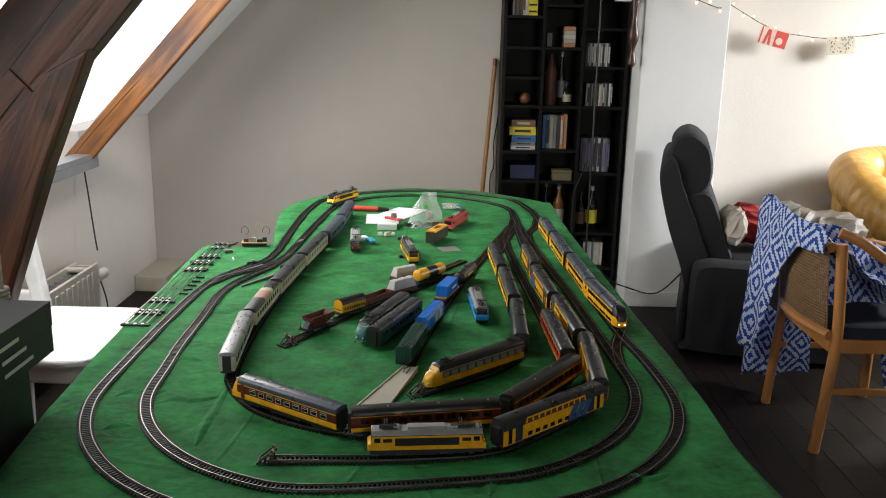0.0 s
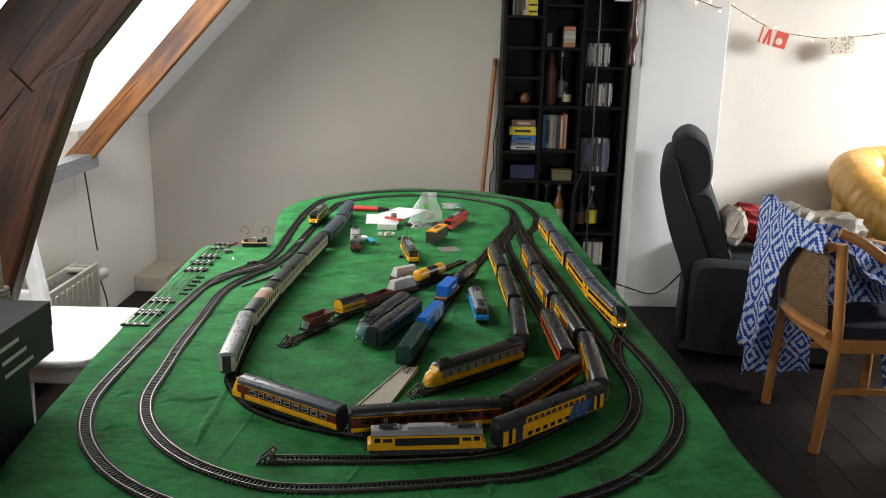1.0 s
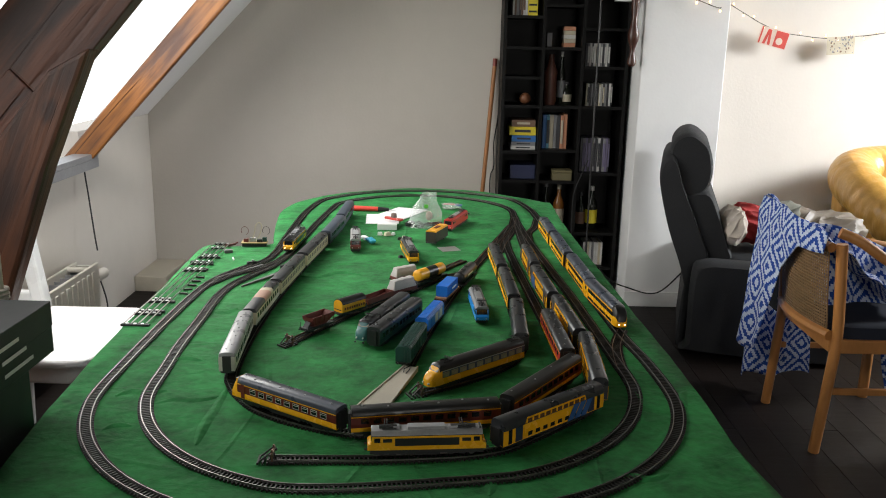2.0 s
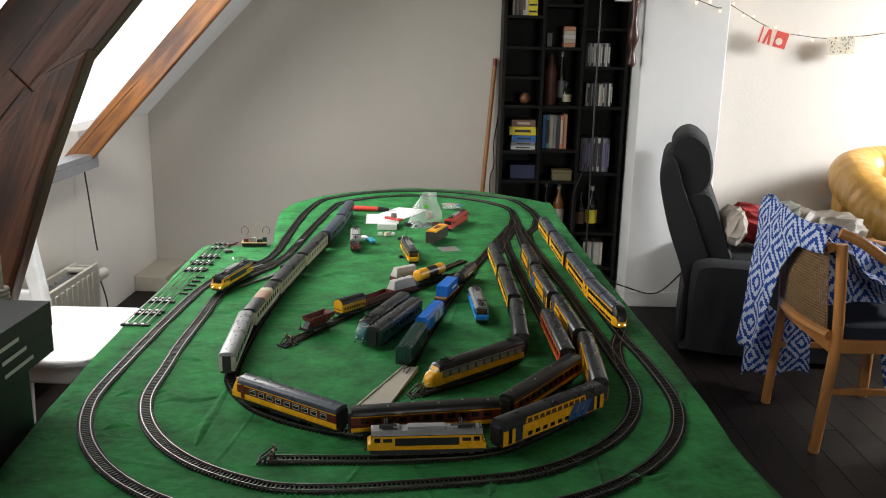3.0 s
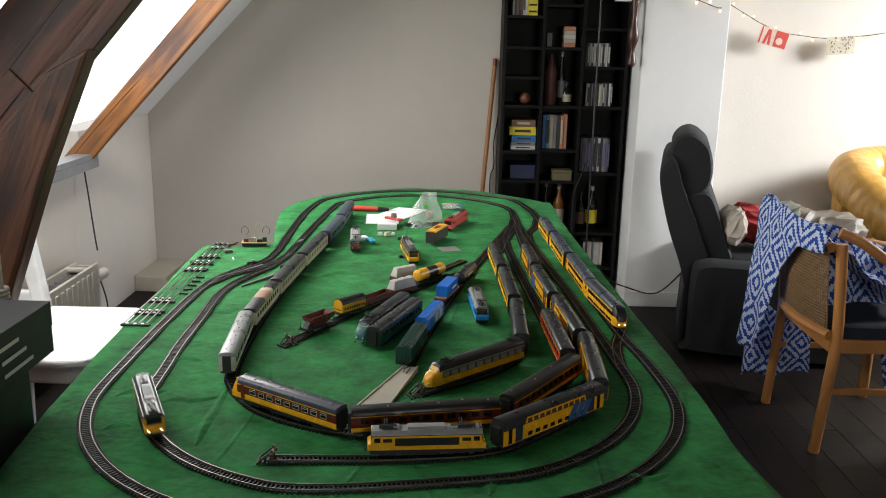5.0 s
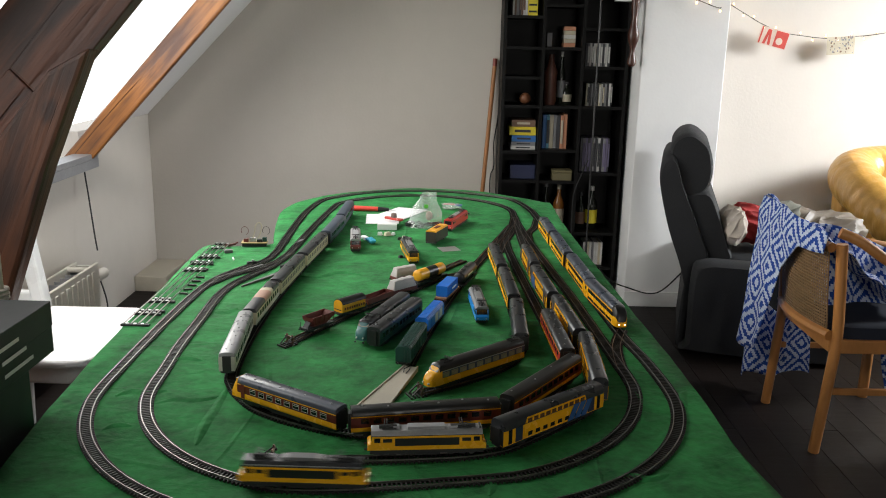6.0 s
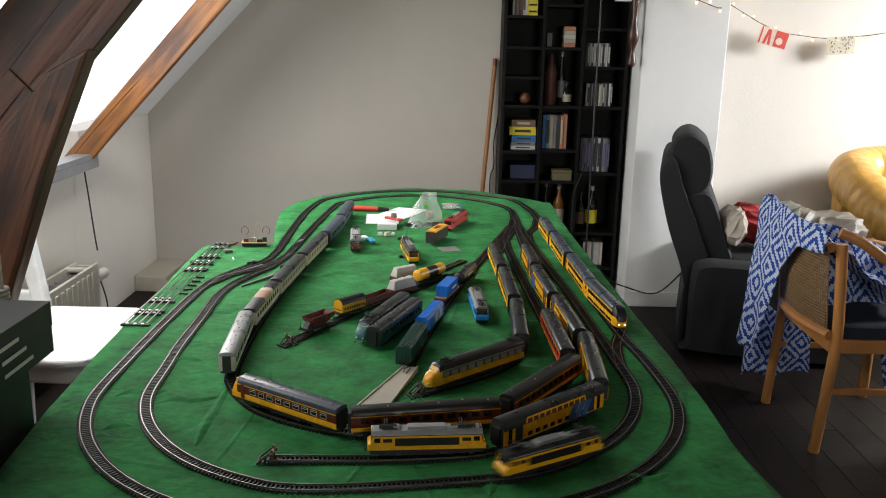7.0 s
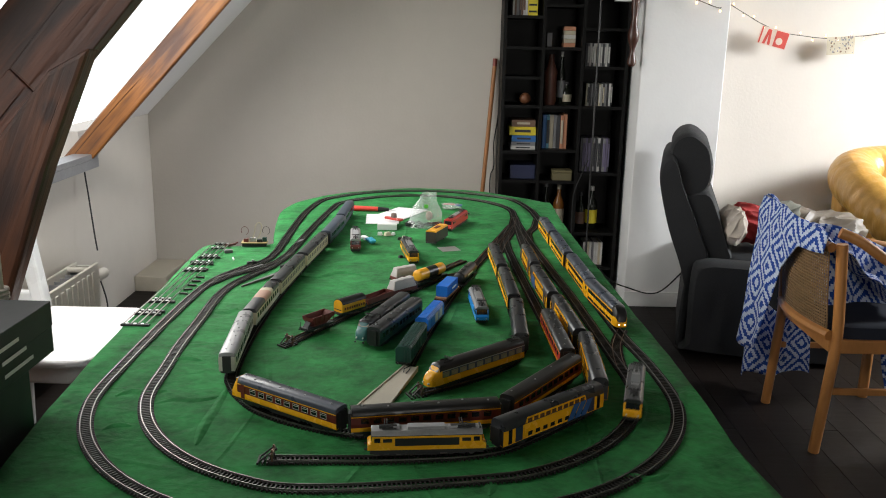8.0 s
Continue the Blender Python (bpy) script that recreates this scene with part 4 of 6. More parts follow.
locomotive("electric_locomotive", "yellow electric locomotive with silver roof, parked on a siding", -0.021, 1.308, 5.4)
runner = locomotive("electric_locomotive", "yellow electric locomotive with dark roof and lit headlights, running", 0, 0, 0, roof="roof_grey", lit=(1,))
part("roof_box", Shape().box(-0.024, 0.020, -0.0085, 0.0085, 0.0455, 0.0515), tone("roof_mid_grey", (0.16, 0.165, 0.17)), runner, "grey roof equipment box", bevel=0.0006)
for side in (-1, 1):
    part("gutter", Shape().box(-0.090, 0.090, side * 0.0166 - 0.0006, side * 0.0166 + 0.0006, 0.0404, 0.0418), "silver", runner)
locomotive("electric_locomotive", "bright blue electric locomotive with grey roof", 0.093, 2.072, 94.3, L=0.185, z=TZ, body="cyan", roof=tone("roof_mid_grey", (0.16, 0.165, 0.17)), grille="cyan")
locomotive("electric_locomotive", "grey and brown small electric locomotive", -0.293, 2.755, 96, L=0.175, z=TZ, body="brown_red", roof="silver", grille="silver", side_band="silver")
locomotive("electric_locomotive", "yellow diesel locomotive with dark grey roof", -0.107, 2.620, 101, L=0.19, z=TZ, body="yellow", roof="roof_grey", grille="roof_grey", panto=False)
locomotive("electric_locomotive", "red locomotive with dark roof equipment lying near papers", 0.046, 3.095, 72, L=0.205, z=TZ, body="bright_red", roof="bright_red", grille="bright_red")




# ---------------------------------------------------------------- goods wagons in the middle
def wagon(name, label, x, y, ang, L, W=0.031, frame_colour="black", z=None):
    """A two-axle underframe with wheels and buffers; the caller adds the body."""
    ob = thing(name, pose(x, y, RZ if z is None else z, 0, 0, ang), label, "model wagon", "model goods wagons")
    part("underframe", Shape().box(-L / 2, L / 2, -W / 2 + 0.003, W / 2 - 0.003, 0.0075, 0.0115).box(-L / 2, L / 2, -W / 2, -W / 2 + 0.0035, 0.008, 0.0125).box(-L / 2, L / 2, W / 2 - 0.0035, W / 2, 0.008, 0.0125), frame_colour, ob)
    bases = ((-L * 0.28, L * 0.28),) if L < 0.13 else ((-L * 0.40, -L * 0.24), (L * 0.24, L * 0.40))
    for pair in bases:
        for wx in pair:
            for yy in (-0.0086, 0.0086):
                part("wheel", WHEEL, "gunmetal", ob, at=pose(wx, yy, 0.0055))
            part("axle_box", Shape().box(wx - 0.003, wx + 0.003, -0.0135, 0.0135, 0.003, 0.009), "black", ob)
    for s in (-1, 1):
        for yy in (-0.010, 0.010):
            part("buffer", Shape().cyl((s * (L / 2 - 0.001), yy, 0.0105), (s * (L / 2 + 0.005), yy, 0.0105), 0.0013, 0.0024, 8), "gunmetal", ob)
    return ob


def arched(W, z0, z1, zt):
    pts = [(-W / 2, z0), (-W / 2, z1)]
    for i in range(1, 8):
        a = math.pi * i / 8
        pts.append((-W / 2 * math.cos(a), z1 + (zt - z1) * math.sin(a)))
    return pts + [(W / 2, z1), (W / 2, z0)]


def extrude_x(outline, x0, x1):
    return Shape().loft([[(x0, a, b) for a, b in outline], [(x1, a, b) for a, b in outline]])


# brown hopper
w = wagon("hopper_wagon", "brown hopper wagon beside a buffer stop", -0.296, 1.912, 54, 0.088)
part("hopper", Shape().loft([[(-0.020, -0.010, 0.013), (0.022, -0.010, 0.013), (0.022, 0.010, 0.013), (-0.020, 0.010, 0.013)], [(-0.030, -0.017, 0.030), (0.042, -0.017, 0.030), (0.042, 0.017, 0.030), (-0.030, 0.017, 0.030)],
                             [(-0.031, -0.017, 0.037), (0.043, -0.017, 0.037), (0.043, 0.017, 0.037), (-0.031, 0.017, 0.037)]], caps=False)
     .loft([[(0.0415, -0.0155, 0.037), (-0.0295, -0.0155, 0.037), (-0.0295, 0.0155, 0.037), (0.0415, 0.0155, 0.037)], [(0.020, -0.009, 0.016), (-0.018, -0.009, 0.016), (-0.018, 0.009, 0.016), (0.020, 0.009, 0.016)]], caps=False)
     .box(-0.031, 0.043, -0.0175, -0.0155, 0.0365, 0.0380).box(-0.031, 0.043, 0.0155, 0.0175, 0.0365, 0.0380), "brown_red", w)
for i in range(5):
    part("rib", Shape().box(-0.022 + i * 0.015, -0.0205 + i * 0.015, -0.0185, -0.0165, 0.020, 0.037), "brown_red", w)
part("chute", Shape().prism([(-0.042, 0.010), (-0.030, 0.026), (-0.027, 0.026), (-0.036, 0.010)], -0.008, 0.008), "black", w)
part("end_platform", Shape().box(-0.044, -0.030, -0.013, 0.013, 0.011, 0.014).cyl((-0.042, -0.012, 0.012), (-0.042, -0.012, 0.026), 0.0007, n=6).cyl((-0.042, 0.012, 0.012), (-0.042, 0.012, 0.026), 0.0007, n=6), "gunmetal", w)
# yellow round-roofed van
w = wagon("covered_van", "yellow goods van with dark rounded roof", -0.232, 2.038, 50, 0.092)
part("body", extrude_x(arched(0.031, 0.012, 0.030, 0.0435), -0.040, 0.040), "orange", w)
part("roof", Shape().loft([[(x, a * 1.03, b + 0.0006) for a, b in arched(0.031, 0.0318, 0.0318, 0.0440)[1:-1]] for x in (-0.0385, 0.0425)]), "roof_black", w, smooth=True)
for i in range(9):
    for s in (-1, 1):
        part("side_rib", Shape().box(-0.036 + i * 0.009, -0.0345 + i * 0.009, s * 0.0160 - 0.0006, s * 0.0160 + 0.0006, 0.014, 0.030), "orange", w)
for i in range(9):
    for s in (-1, 1):
        part("print_bar", Shape().box(-0.0335 + i * 0.008, -0.0285 + i * 0.008, s * 0.0168 - 0.0003, s * 0.0168 + 0.0003, 0.0185, 0.0245), "brown_red", w)
part("end_rail", Shape().box(-0.0412, -0.0402, -0.012, 0.012, 0.018, 0.0195), "roof_black", w)
# low red open wagon
w = wagon("open_wagon", "low red-brown open wagon", -0.172, 2.134, 55, 0.104, frame_colour="brown_red")
for y0, y1, x0, x1 in ((-0.0155, -0.0140, -0.052, 0.052), (0.0140, 0.0155, -0.052, 0.052), (-0.0140, 0.0140, -0.052, -0.0505), (-0.0140, 0.0140, 0.0505, 0.052)):
    part("side_board", Shape().box(x0, x1, y0, y1, 0.012, 0.0225), "brown_red", w)
part("wagon_floor", Shape().box(-0.050, 0.050, -0.0138, 0.0138, 0.0116, 0.0130), "brown_red", w)


def tarp_wagon(label, x, y, ang, L, z=None):
    w = wagon("tarpaulin_wagon", label, x, y, ang, L, frame_colour="brown_red", z=z)
    part("side_board", Shape().box(-L / 2 + 0.001, L / 2 - 0.001, -0.0158, 0.0158, 0.011, 0.018), "brown_red", w)
    rings = []
    hl = L / 2 - 0.003
    for i, (f, inset) in enumerate(((-1, 0), (-0.86, 1), (-0.5, 1), (-0.2, 1), (0.15, 1), (0.5, 1), (0.86, 1), (1, 0))):
        xx, sag = f * hl, 0.0014 * (i % 2)
        if inset:
            rings.append([(xx, -0.0152, 0.0178), (xx, -0.0128, 0.033 - sag), (xx, -0.0095, 0.0425 - sag), (xx, 0.0, 0.0445 - sag), (xx, 0.0095, 0.0425 - sag), (xx, 0.0128, 0.033 - sag), (xx, 0.0152, 0.0178)])
        else:
            rings.append([(xx, -0.0152, 0.0178), (xx * 0.99, -0.0145, 0.021), (xx * 0.99, -0.0100, 0.0225), (xx * 0.99, 0.0, 0.0230), (xx * 0.99, 0.0100, 0.0225), (xx * 0.99, 0.0145, 0.021), (xx, 0.0152, 0.0178)])
    part("tarpaulin", Shape().loft(rings), "tarp", w)


tarp_wagon("red-brown wagon under a grey tarpaulin", -0.110, 2.216, 46, 0.088)
tarp_wagon("red-brown wagon under a pale grey tarpaulin cover", -0.110, 2.362, 40, 0.084, TZ)


def tank(label, x, y, ang, L, pieces, r=0.0165, zc=0.030, frame_colour="black", dome=False):
    w = wagon("tank_wagon", label, x, y, ang, L, frame_colour=frame_colour)
    h = L / 2 - 0.004
    for a, b, colour in pieces:
        rings = []
        for k in range(7):
            f = lerp(a, b, k / 6)
            ee = min(1.0, (1 - abs(f)) / 0.10)
            rr = r * math.sqrt(max(0.02, 1 - (1 - ee) ** 2))
            rings.append([(f * h, rr * math.cos(t), zc + rr * math.sin(t)) for t in (2 * math.pi * i / 20 for i in range(20))])
        part("tank_shell", Shape().loft(rings), colour, w, smooth=True)
    for s in (-1, 1):
        part("saddle", Shape().box(s * h * 0.65 - 0.003, s * h * 0.65 + 0.003, -0.012, 0.012, 0.011, 0.020), "black", w)
    if dome:
        part("dome", Shape().cyl((0, 0, zc + r - 0.002), (0, 0, zc + r + 0.005), 0.006, 0.005), "gunmetal", w, smooth=True)
        part("walkway", Shape().box(-h * 0.5, h * 0.5, -0.004, 0.004, zc + r, zc + r + 0.0012), "gunmetal", w)


tank("yellow tank wagon with broad black band", -0.037, 2.334, 54, 0.132, [(-1, -0.88, "orange"), (-0.88, -0.30, "orange"), (-0.30, 0.36, "roof_black"), (0.36, 0.9, "orange"), (0.9, 1, "orange")])
tank("black tank wagon with white lettering bars", 0.066, 2.335, 73, 0.150, [(-1, -0.88, "roof_black"), (-0.88, 0.88, "roof_black"), (0.88, 1, "roof_black")], dome=True)
bar_parent = bpy.data.objects["tank_wagon.001"]
part("print_bar", Shape().box(-0.030, 0.015, -0.0172, -0.0160, 0.030, 0.034), "print", bar_parent)
# flat wagon with a blue container
w = wagon("container_wagon", "flat wagon carrying a bright blue container", 0.014, 2.194, 73, 0.130, frame_colour="brown_red")
part("deck", Shape().box(-0.062, 0.062, -0.0155, 0.0155, 0.0115, 0.0145), tone("deck_tan", (0.40, 0.22, 0.10)), w)
part("container", Shape().box(-0.052, 0.048, -0.0155, 0.0155, 0.0147, 0.0440), "blue", w, bevel=0.0006)
for i in range(14):
    for s in (-1, 1):
        part("corrugation", Shape().box(-0.049 + i * 0.007, -0.0465 + i * 0.007, s * 0.0158 - 0.0005, s * 0.0158 + 0.0005, 0.017, 0.042), "blue", w)
part("print_bar", Shape().box(-0.010, 0.030, -0.0168, -0.0160, 0.026, 0.030), "print", w)
# blue sliding-wall van
w = wagon("covered_van", "blue sliding-wall van with ribbed roof and pale panels", -0.028, 1.950, 75, 0.150, frame_colour="brown_red")
part("body", Shape().box(-0.070, 0.070, -0.0160, 0.0160, 0.012, 0.038), "blue", w)
part("roof", extrude_x([(-0.0165, 0.038), (-0.010, 0.0445), (0.010, 0.0445), (0.0165, 0.038)], -0.0705, 0.0705), "blue", w)
for i in range(15):
    part("roof_rib", extrude_x([(-0.0168, 0.0382), (-0.0102, 0.0450), (0.0102, 0.0450), (0.0168, 0.0382)], -0.067 + i * 0.0094, -0.0655 + i * 0.0094), "blue", w)
for i in range(3):
    for s in (-1, 1):
        part("side_panel", Shape().box(-0.045 + i * 0.036, -0.020 + i * 0.036, s * 0.01635 - 0.00025, s * 0.01635 + 0.00025, 0.015, 0.036), "cream_white" if i else "blue", w)
# dark green van
w = wagon("covered_van", "dark green bogie van with ribbed roof", -0.064, 1.765, 79, 0.172)
part("body", Shape().box(-0.083, 0.083, -0.0165, 0.0165, 0.011, 0.040), "green", w)
part("roof", extrude_x([(-0.0168, 0.040), (-0.011, 0.0460), (0.011, 0.0460), (0.0168, 0.040)], -0.0835, 0.0835), "green", w)
for i in range(18):
    part("roof_rib", extrude_x([(-0.0172, 0.0402), (-0.0112, 0.0466), (0.0112, 0.0466), (0.0172, 0.0402)], -0.080 + i * 0.0093, -0.0785 + i * 0.0093), "green", w)
for i in range(11):
    for s in (-1, 1):
        part("side_post", Shape().box(-0.080 + i * 0.0158, -0.0785 + i * 0.0158, s * 0.0167 - 0.0005, s * 0.0167 + 0.0005, 0.012, 0.0395), "green", w)
part("end_ladder", Shape().box(-0.0850, -0.0838, -0.010, -0.009, 0.013, 0.038).box(-0.0850, -0.0838, -0.004, -0.003, 0.013, 0.038), "green", w)
for s in (-1, 1):
    part("roof_walk", Shape().box(-0.080, 0.080, s * 0.004 - 0.001, s * 0.004 + 0.001, 0.0464, 0.0474), "green", w)
# two old railcars standing on the cloth
vehicle("railcar", "old blue-green round-nosed railcar with grey roof", -0.142, 1.963, 251, 0.272, lower="turq", upper="turq", roof="roof_grey", rows=[(0.021, 0.030, 12, -0.46, 0.33, 0.012)], nose=DOG_GREEN, pantos=(0.30,), category="model railcar", z=TZ)
vehicle("railcar", "old dark green railcar coach standing on the cloth", -0.109, 1.930, 249.5, 0.252, lower="green", upper="green", roof="roof_grey", rows=[(0.021, 0.030, 12, -0.46, 0.46, 0.012)], vents=6, category="model railcar", z=TZ)
# dark van with orange roof
w = wagon("covered_van", "dark brown goods van with orange roof", -0.022, 2.850, 70, 0.128, z=TZ)
part("body", Shape().box(-0.060, 0.060, -0.0185, 0.0185, 0.011, 0.046), tone("van_dark", (0.03, 0.022, 0.018)), w, bevel=0.0006)
part("roof", extrude_x([(-0.0190, 0.046), (-0.014, 0.0510), (0.014, 0.0510), (0.0190, 0.046)], -0.0605, 0.0605), "orange", w)
part("roof_hatch", Shape().box(-0.020, 0.020, -0.006, 0.006, 0.0508, 0.0528), "brown_red", w)

# buffer stops and the pale ramp
def buffer_stop(x, y, ang, label):
    b = thing("buffer_stop", pose(x, y, TZ, 0, 0, ang), label, "buffer stop", "buffer stops")
    for s in (-1, 1):
        part("frame_rail", Shape().tube([(0.020, s * 0.009, 0.004), (0.0, s * 0.009, 0.020), (-0.002, s * 0.009, 0.020)], 0.0016, 6), "gunmetal", b)
        part("upright", Shape().box(-0.002, 0.001, s * 0.009 - 0.0015, s * 0.009 + 0.0015, 0.0, 0.024), "rail_rust", b)
        part("pad", Shape().cyl((0.0, s * 0.009, 0.016), (-0.006, s * 0.009, 0.016), 0.0025), "black", b)
    part("cross_beam", Shape().box(-0.003, 0.001, -0.015, 0.015, 0.013, 0.0195), "rail_rust", b)
    for xx in (-0.009, -0.001, 0.007, 0.015, 0.023):
        part("footing", Shape().box(xx - 0.0015, xx + 0.0015, -0.015, 0.015, -0.001, 0.0033), "sleeper", b)


buffer_stop(-0.275, 1.278, 182, "small metal buffer stop at the end of a siding")
buffer_stop(-0.345, 1.822, 230, "small rusty buffer stop beside a hopper wagon")
buffer_stop(-0.040, 1.556, 205, "small dark buffer stop before a railcar")

ramp = thing("rerailing_ramp", pose(-0.098, 1.578, TZ, 0, 0, 71), "long beige plastic rerailing ramp on the cloth", "ramp")
part("plate", Shape().loft([[(-0.105, -0.031, 0.0), (-0.105, 0.031, 0.0), (-0.105, 0.031, 0.0015), (-0.105, -0.031, 0.0015)], [(0.110, -0.016, 0.0), (0.110, 0.016, 0.0), (0.110, 0.016, 0.009), (0.110, -0.016, 0.009)]]), "beige", ramp)
for s in (-1, 1):
    part("edge_rib", Shape().loft([[(-0.105, s * 0.029 - 0.0015, 0.001), (-0.105, s * 0.029 + 0.0015, 0.001), (-0.105, s * 0.029 + 0.0015, 0.004), (-0.105, s * 0.029 - 0.0015, 0.004)],
                                   [(0.110, s * 0.0145 - 0.0015, 0.008), (0.110, s * 0.0145 + 0.0015, 0.008), (0.110, s * 0.0145 + 0.0015, 0.0115), (0.110, s * 0.0145 - 0.0015, 0.0115)]]), "beige", ramp)
part("hook", Shape().tube([(0.070, -0.004, 0.009), (0.085, -0.006, 0.012), (0.105, 0.0, 0.012), (0.085, 0.006, 0.012), (0.075, 0.003, 0.009)], 0.0012, 6), "gunmetal", ramp)

# loose bare track along the edge of the table
loose = thing("loose_track", pose(0, 0, TZ), "loose silver rails with scattered black sleepers", "model track")
LA, LB = Vector((-0.735, 1.925, 0)), Vector((-0.735, 2.745, 0))
ld = (LB - LA).normalized()
ls = Vector((-ld.y, ld.x, 0))
for off in (-0.027, -0.009, 0.009, 0.027):
    a, b = LA - ls * off, LB - ls * off * 0.95
    part("rail", Shape().tube([(a.x, a.y, 0.0062), (b.x, b.y, 0.0062)], 0.0017, 6), "rail_bright", loose)
rl = random.Random(3)
for k in (0.0, 0.085, 0.105, 0.185, 0.205, 0.49, 0.505, 0.565, 0.585, 0.645, 0.665, 0.76, 0.815):
    c = LA + ld * k
    wide = 0.034 if rl.random() < 0.7 else 0.020
    part("sleeper", Shape().box(-wide, wide, -0.0045, 0.0045, -0.001, 0.0047), "black", loose, at=pose(c.x + rl.uniform(-0.004, 0.004), c.y, 0, 0, 0, rl.uniform(-4, 4)))
    for off in (-0.018, 0.0, 0.018):
        part("rail_chair", Shape().box(-0.003, 0.003, -0.003, 0.003, 0.0045, 0.0068), "white_plastic", loose, at=pose(c.x + off, c.y, 0))
for k in (0.26, 0.30, 0.34, 0.38, 0.42):
    c = LA + ld * k
    part("sleeper", Shape().box(-0.012, 0.012, -0.0022, 0.0022, -0.001, 0.004), "sleeper", loose, at=pose(c.x + 0.038, c.y, 0, 0, 0, rl.uniform(-20, 20)))

# turnout levers and grey blades by the crossover
def turnout_motor(x, y, ang, label="black turnout motor beside the track"):
    m_ = thing("turnout_motor", pose(x, y, TZ, 0, 0, ang), label, "turnout motor", "turnout motors")
    part("case", Shape().box(-0.014, 0.014, -0.006, 0.006, 0, 0.009), "black", m_, bevel=0.001)
    part("knob", Shape().cyl((0.004, 0, 0.009), (0.004, 0, 0.013), 0.003), "silver", m_)


turnout_motor(-0.585, 2.505, 30)
turnout_motor(-0.478, 2.475, 40)
for x, y, a, L in ((-0.505, 2.365, 62, 0.23), (-0.600, 2.41, 55, 0.20), (-0.49, 2.80, 75, 0.06)):
    tagged(part("turnout_plate", Shape().loft([[(-L / 2, -0.002, 0), (-L / 2, 0.002, 0), (-L / 2, 0.002, 0.004), (-L / 2, -0.002, 0.004)], [(L / 2, -0.008, 0), (L / 2, 0.008, 0), (L / 2, 0.008, 0.004), (L / 2, -0.008, 0.004)]]),
                "track_grey", at=pose(x, y, TZ, 0, 0, a)), "tapered grey turnout plate beside the rails", "turnout plate", "turnout plates")
track("curved turnout branch linking the two ovals", [(-0.655, 2.28), (-0.612, 2.38), (-0.552, 2.455), (-0.512, 2.54), (-0.492, 2.66)])
track("turnout branch between the ovals near the yard", [(0.440, 1.96), (0.408, 1.86), (0.395, 1.78), (0.389, 1.70)], rail="rail_rust")
track("yard ladder track fanning from the turnouts", [(0.279, 3.28), (0.262, 3.15), (0.245, 3.0), (0.212, 2.85), (0.185, 2.70)], rail="rail_rust")
track("yard crossover track behind the parked trains", [(0.365, 3.25), (0.340, 3.10), (0.310, 3.0), (0.300, 2.87)], rail="rail_rust")

# small circuit board with wires at the table's edge
cb = thing("circuit_board", pose(-0.625, 2.742, TZ, 0, 0, 5), "small open circuit board with looping wires", "circuit board")
part("board", Shape().box(-0.045, 0.040, -0.018, 0.018, 0.010, 0.013), tone("board_tan", (0.35, 0.25, 0.12)), cb)
part("foot", Shape().box(-0.042, 0.036, -0.015, 0.015, 0, 0.010), "black", cb)
for x, y, c, s, hh in ((-0.030, 0.0, "red", 0.008, 0.010), (-0.008, 0.005, "silver", 0.010, 0.012), (0.015, -0.004, "black", 0.009, 0.009), (0.030, 0.004, "green", 0.007, 0.014)):
    part("component", Shape().box(x - s, x + s, y - s * 0.7, y + s * 0.7, 0.013, 0.013 + hh), c, cb)
part("wire_loop", Shape().tube(smooth_path([(-0.010, 0, 0.02), (-0.002, 0, 0.045), (0.002, 0, 0.068), (0.014, 0, 0.078), (0.022, 0, 0.066), (0.018, 0, 0.045), (0.008, 0, 0.022)], 0.004), 0.0018, 6), "cream", cb, smooth=True)
for s in (-1, 1):
    part("wire_loop", Shape().tube([(s * 0.035 + 0.012 * math.cos(a), 0.01, 0.048 + 0.014 * math.sin(a)) for a in (math.pi * 2 * k / 14 - 1.2 for k in range(12))], 0.0009, 5), "red" if s < 0 else "black", cb)
tagged(part("grey_connector", Shape().box(-0.013, 0.013, -0.009, 0.009, 0, 0.010), "track_grey", at=pose(-0.690, 2.64, TZ, 0, 0, 20), bevel=0.001), "small grey plastic connector on the cloth", "connector")
tagged(part("white_stick", Shape().box(-0.016, 0.016, -0.002, 0.002, 0, 0.003), "white_plastic", at=pose(-0.655, 2.56, TZ, 0, 0, 110)), "short white plastic strip on the cloth", "plastic strip")
tagged(part("red_connector", Shape().box(-0.020, 0.020, -0.003, 0.003, 0, 0.006).cyl((0.02, 0, 0.004), (0.03, 0, 0.006), 0.003), "brown_red", at=pose(-0.705, 2.73, TZ, 0, 0, 55)), "small dark red connector on the cloth", "connector")

# tools, papers and a plastic bag at the far end
kn = thing("craft_knife", pose(-0.318, 3.345, TZ, 0, 0, -4), "red-handled craft knife lying on the cloth", "knife")
part("handle", Shape().cyl((-0.055, 0, 0.011), (0.055, 0, 0.011), 0.011, 0.009), tone("knife_red", (0.62, 0.05, 0.03)), kn, smooth=True)
part("grip", Shape().cyl((0.055, 0, 0.011), (0.098, 0, 0.010), 0.010, 0.006), "black", kn, smooth=True)
part("blade", Shape().box(0.098, 0.125, -0.004, 0.004, 0.008, 0.0095), "steel", kn)


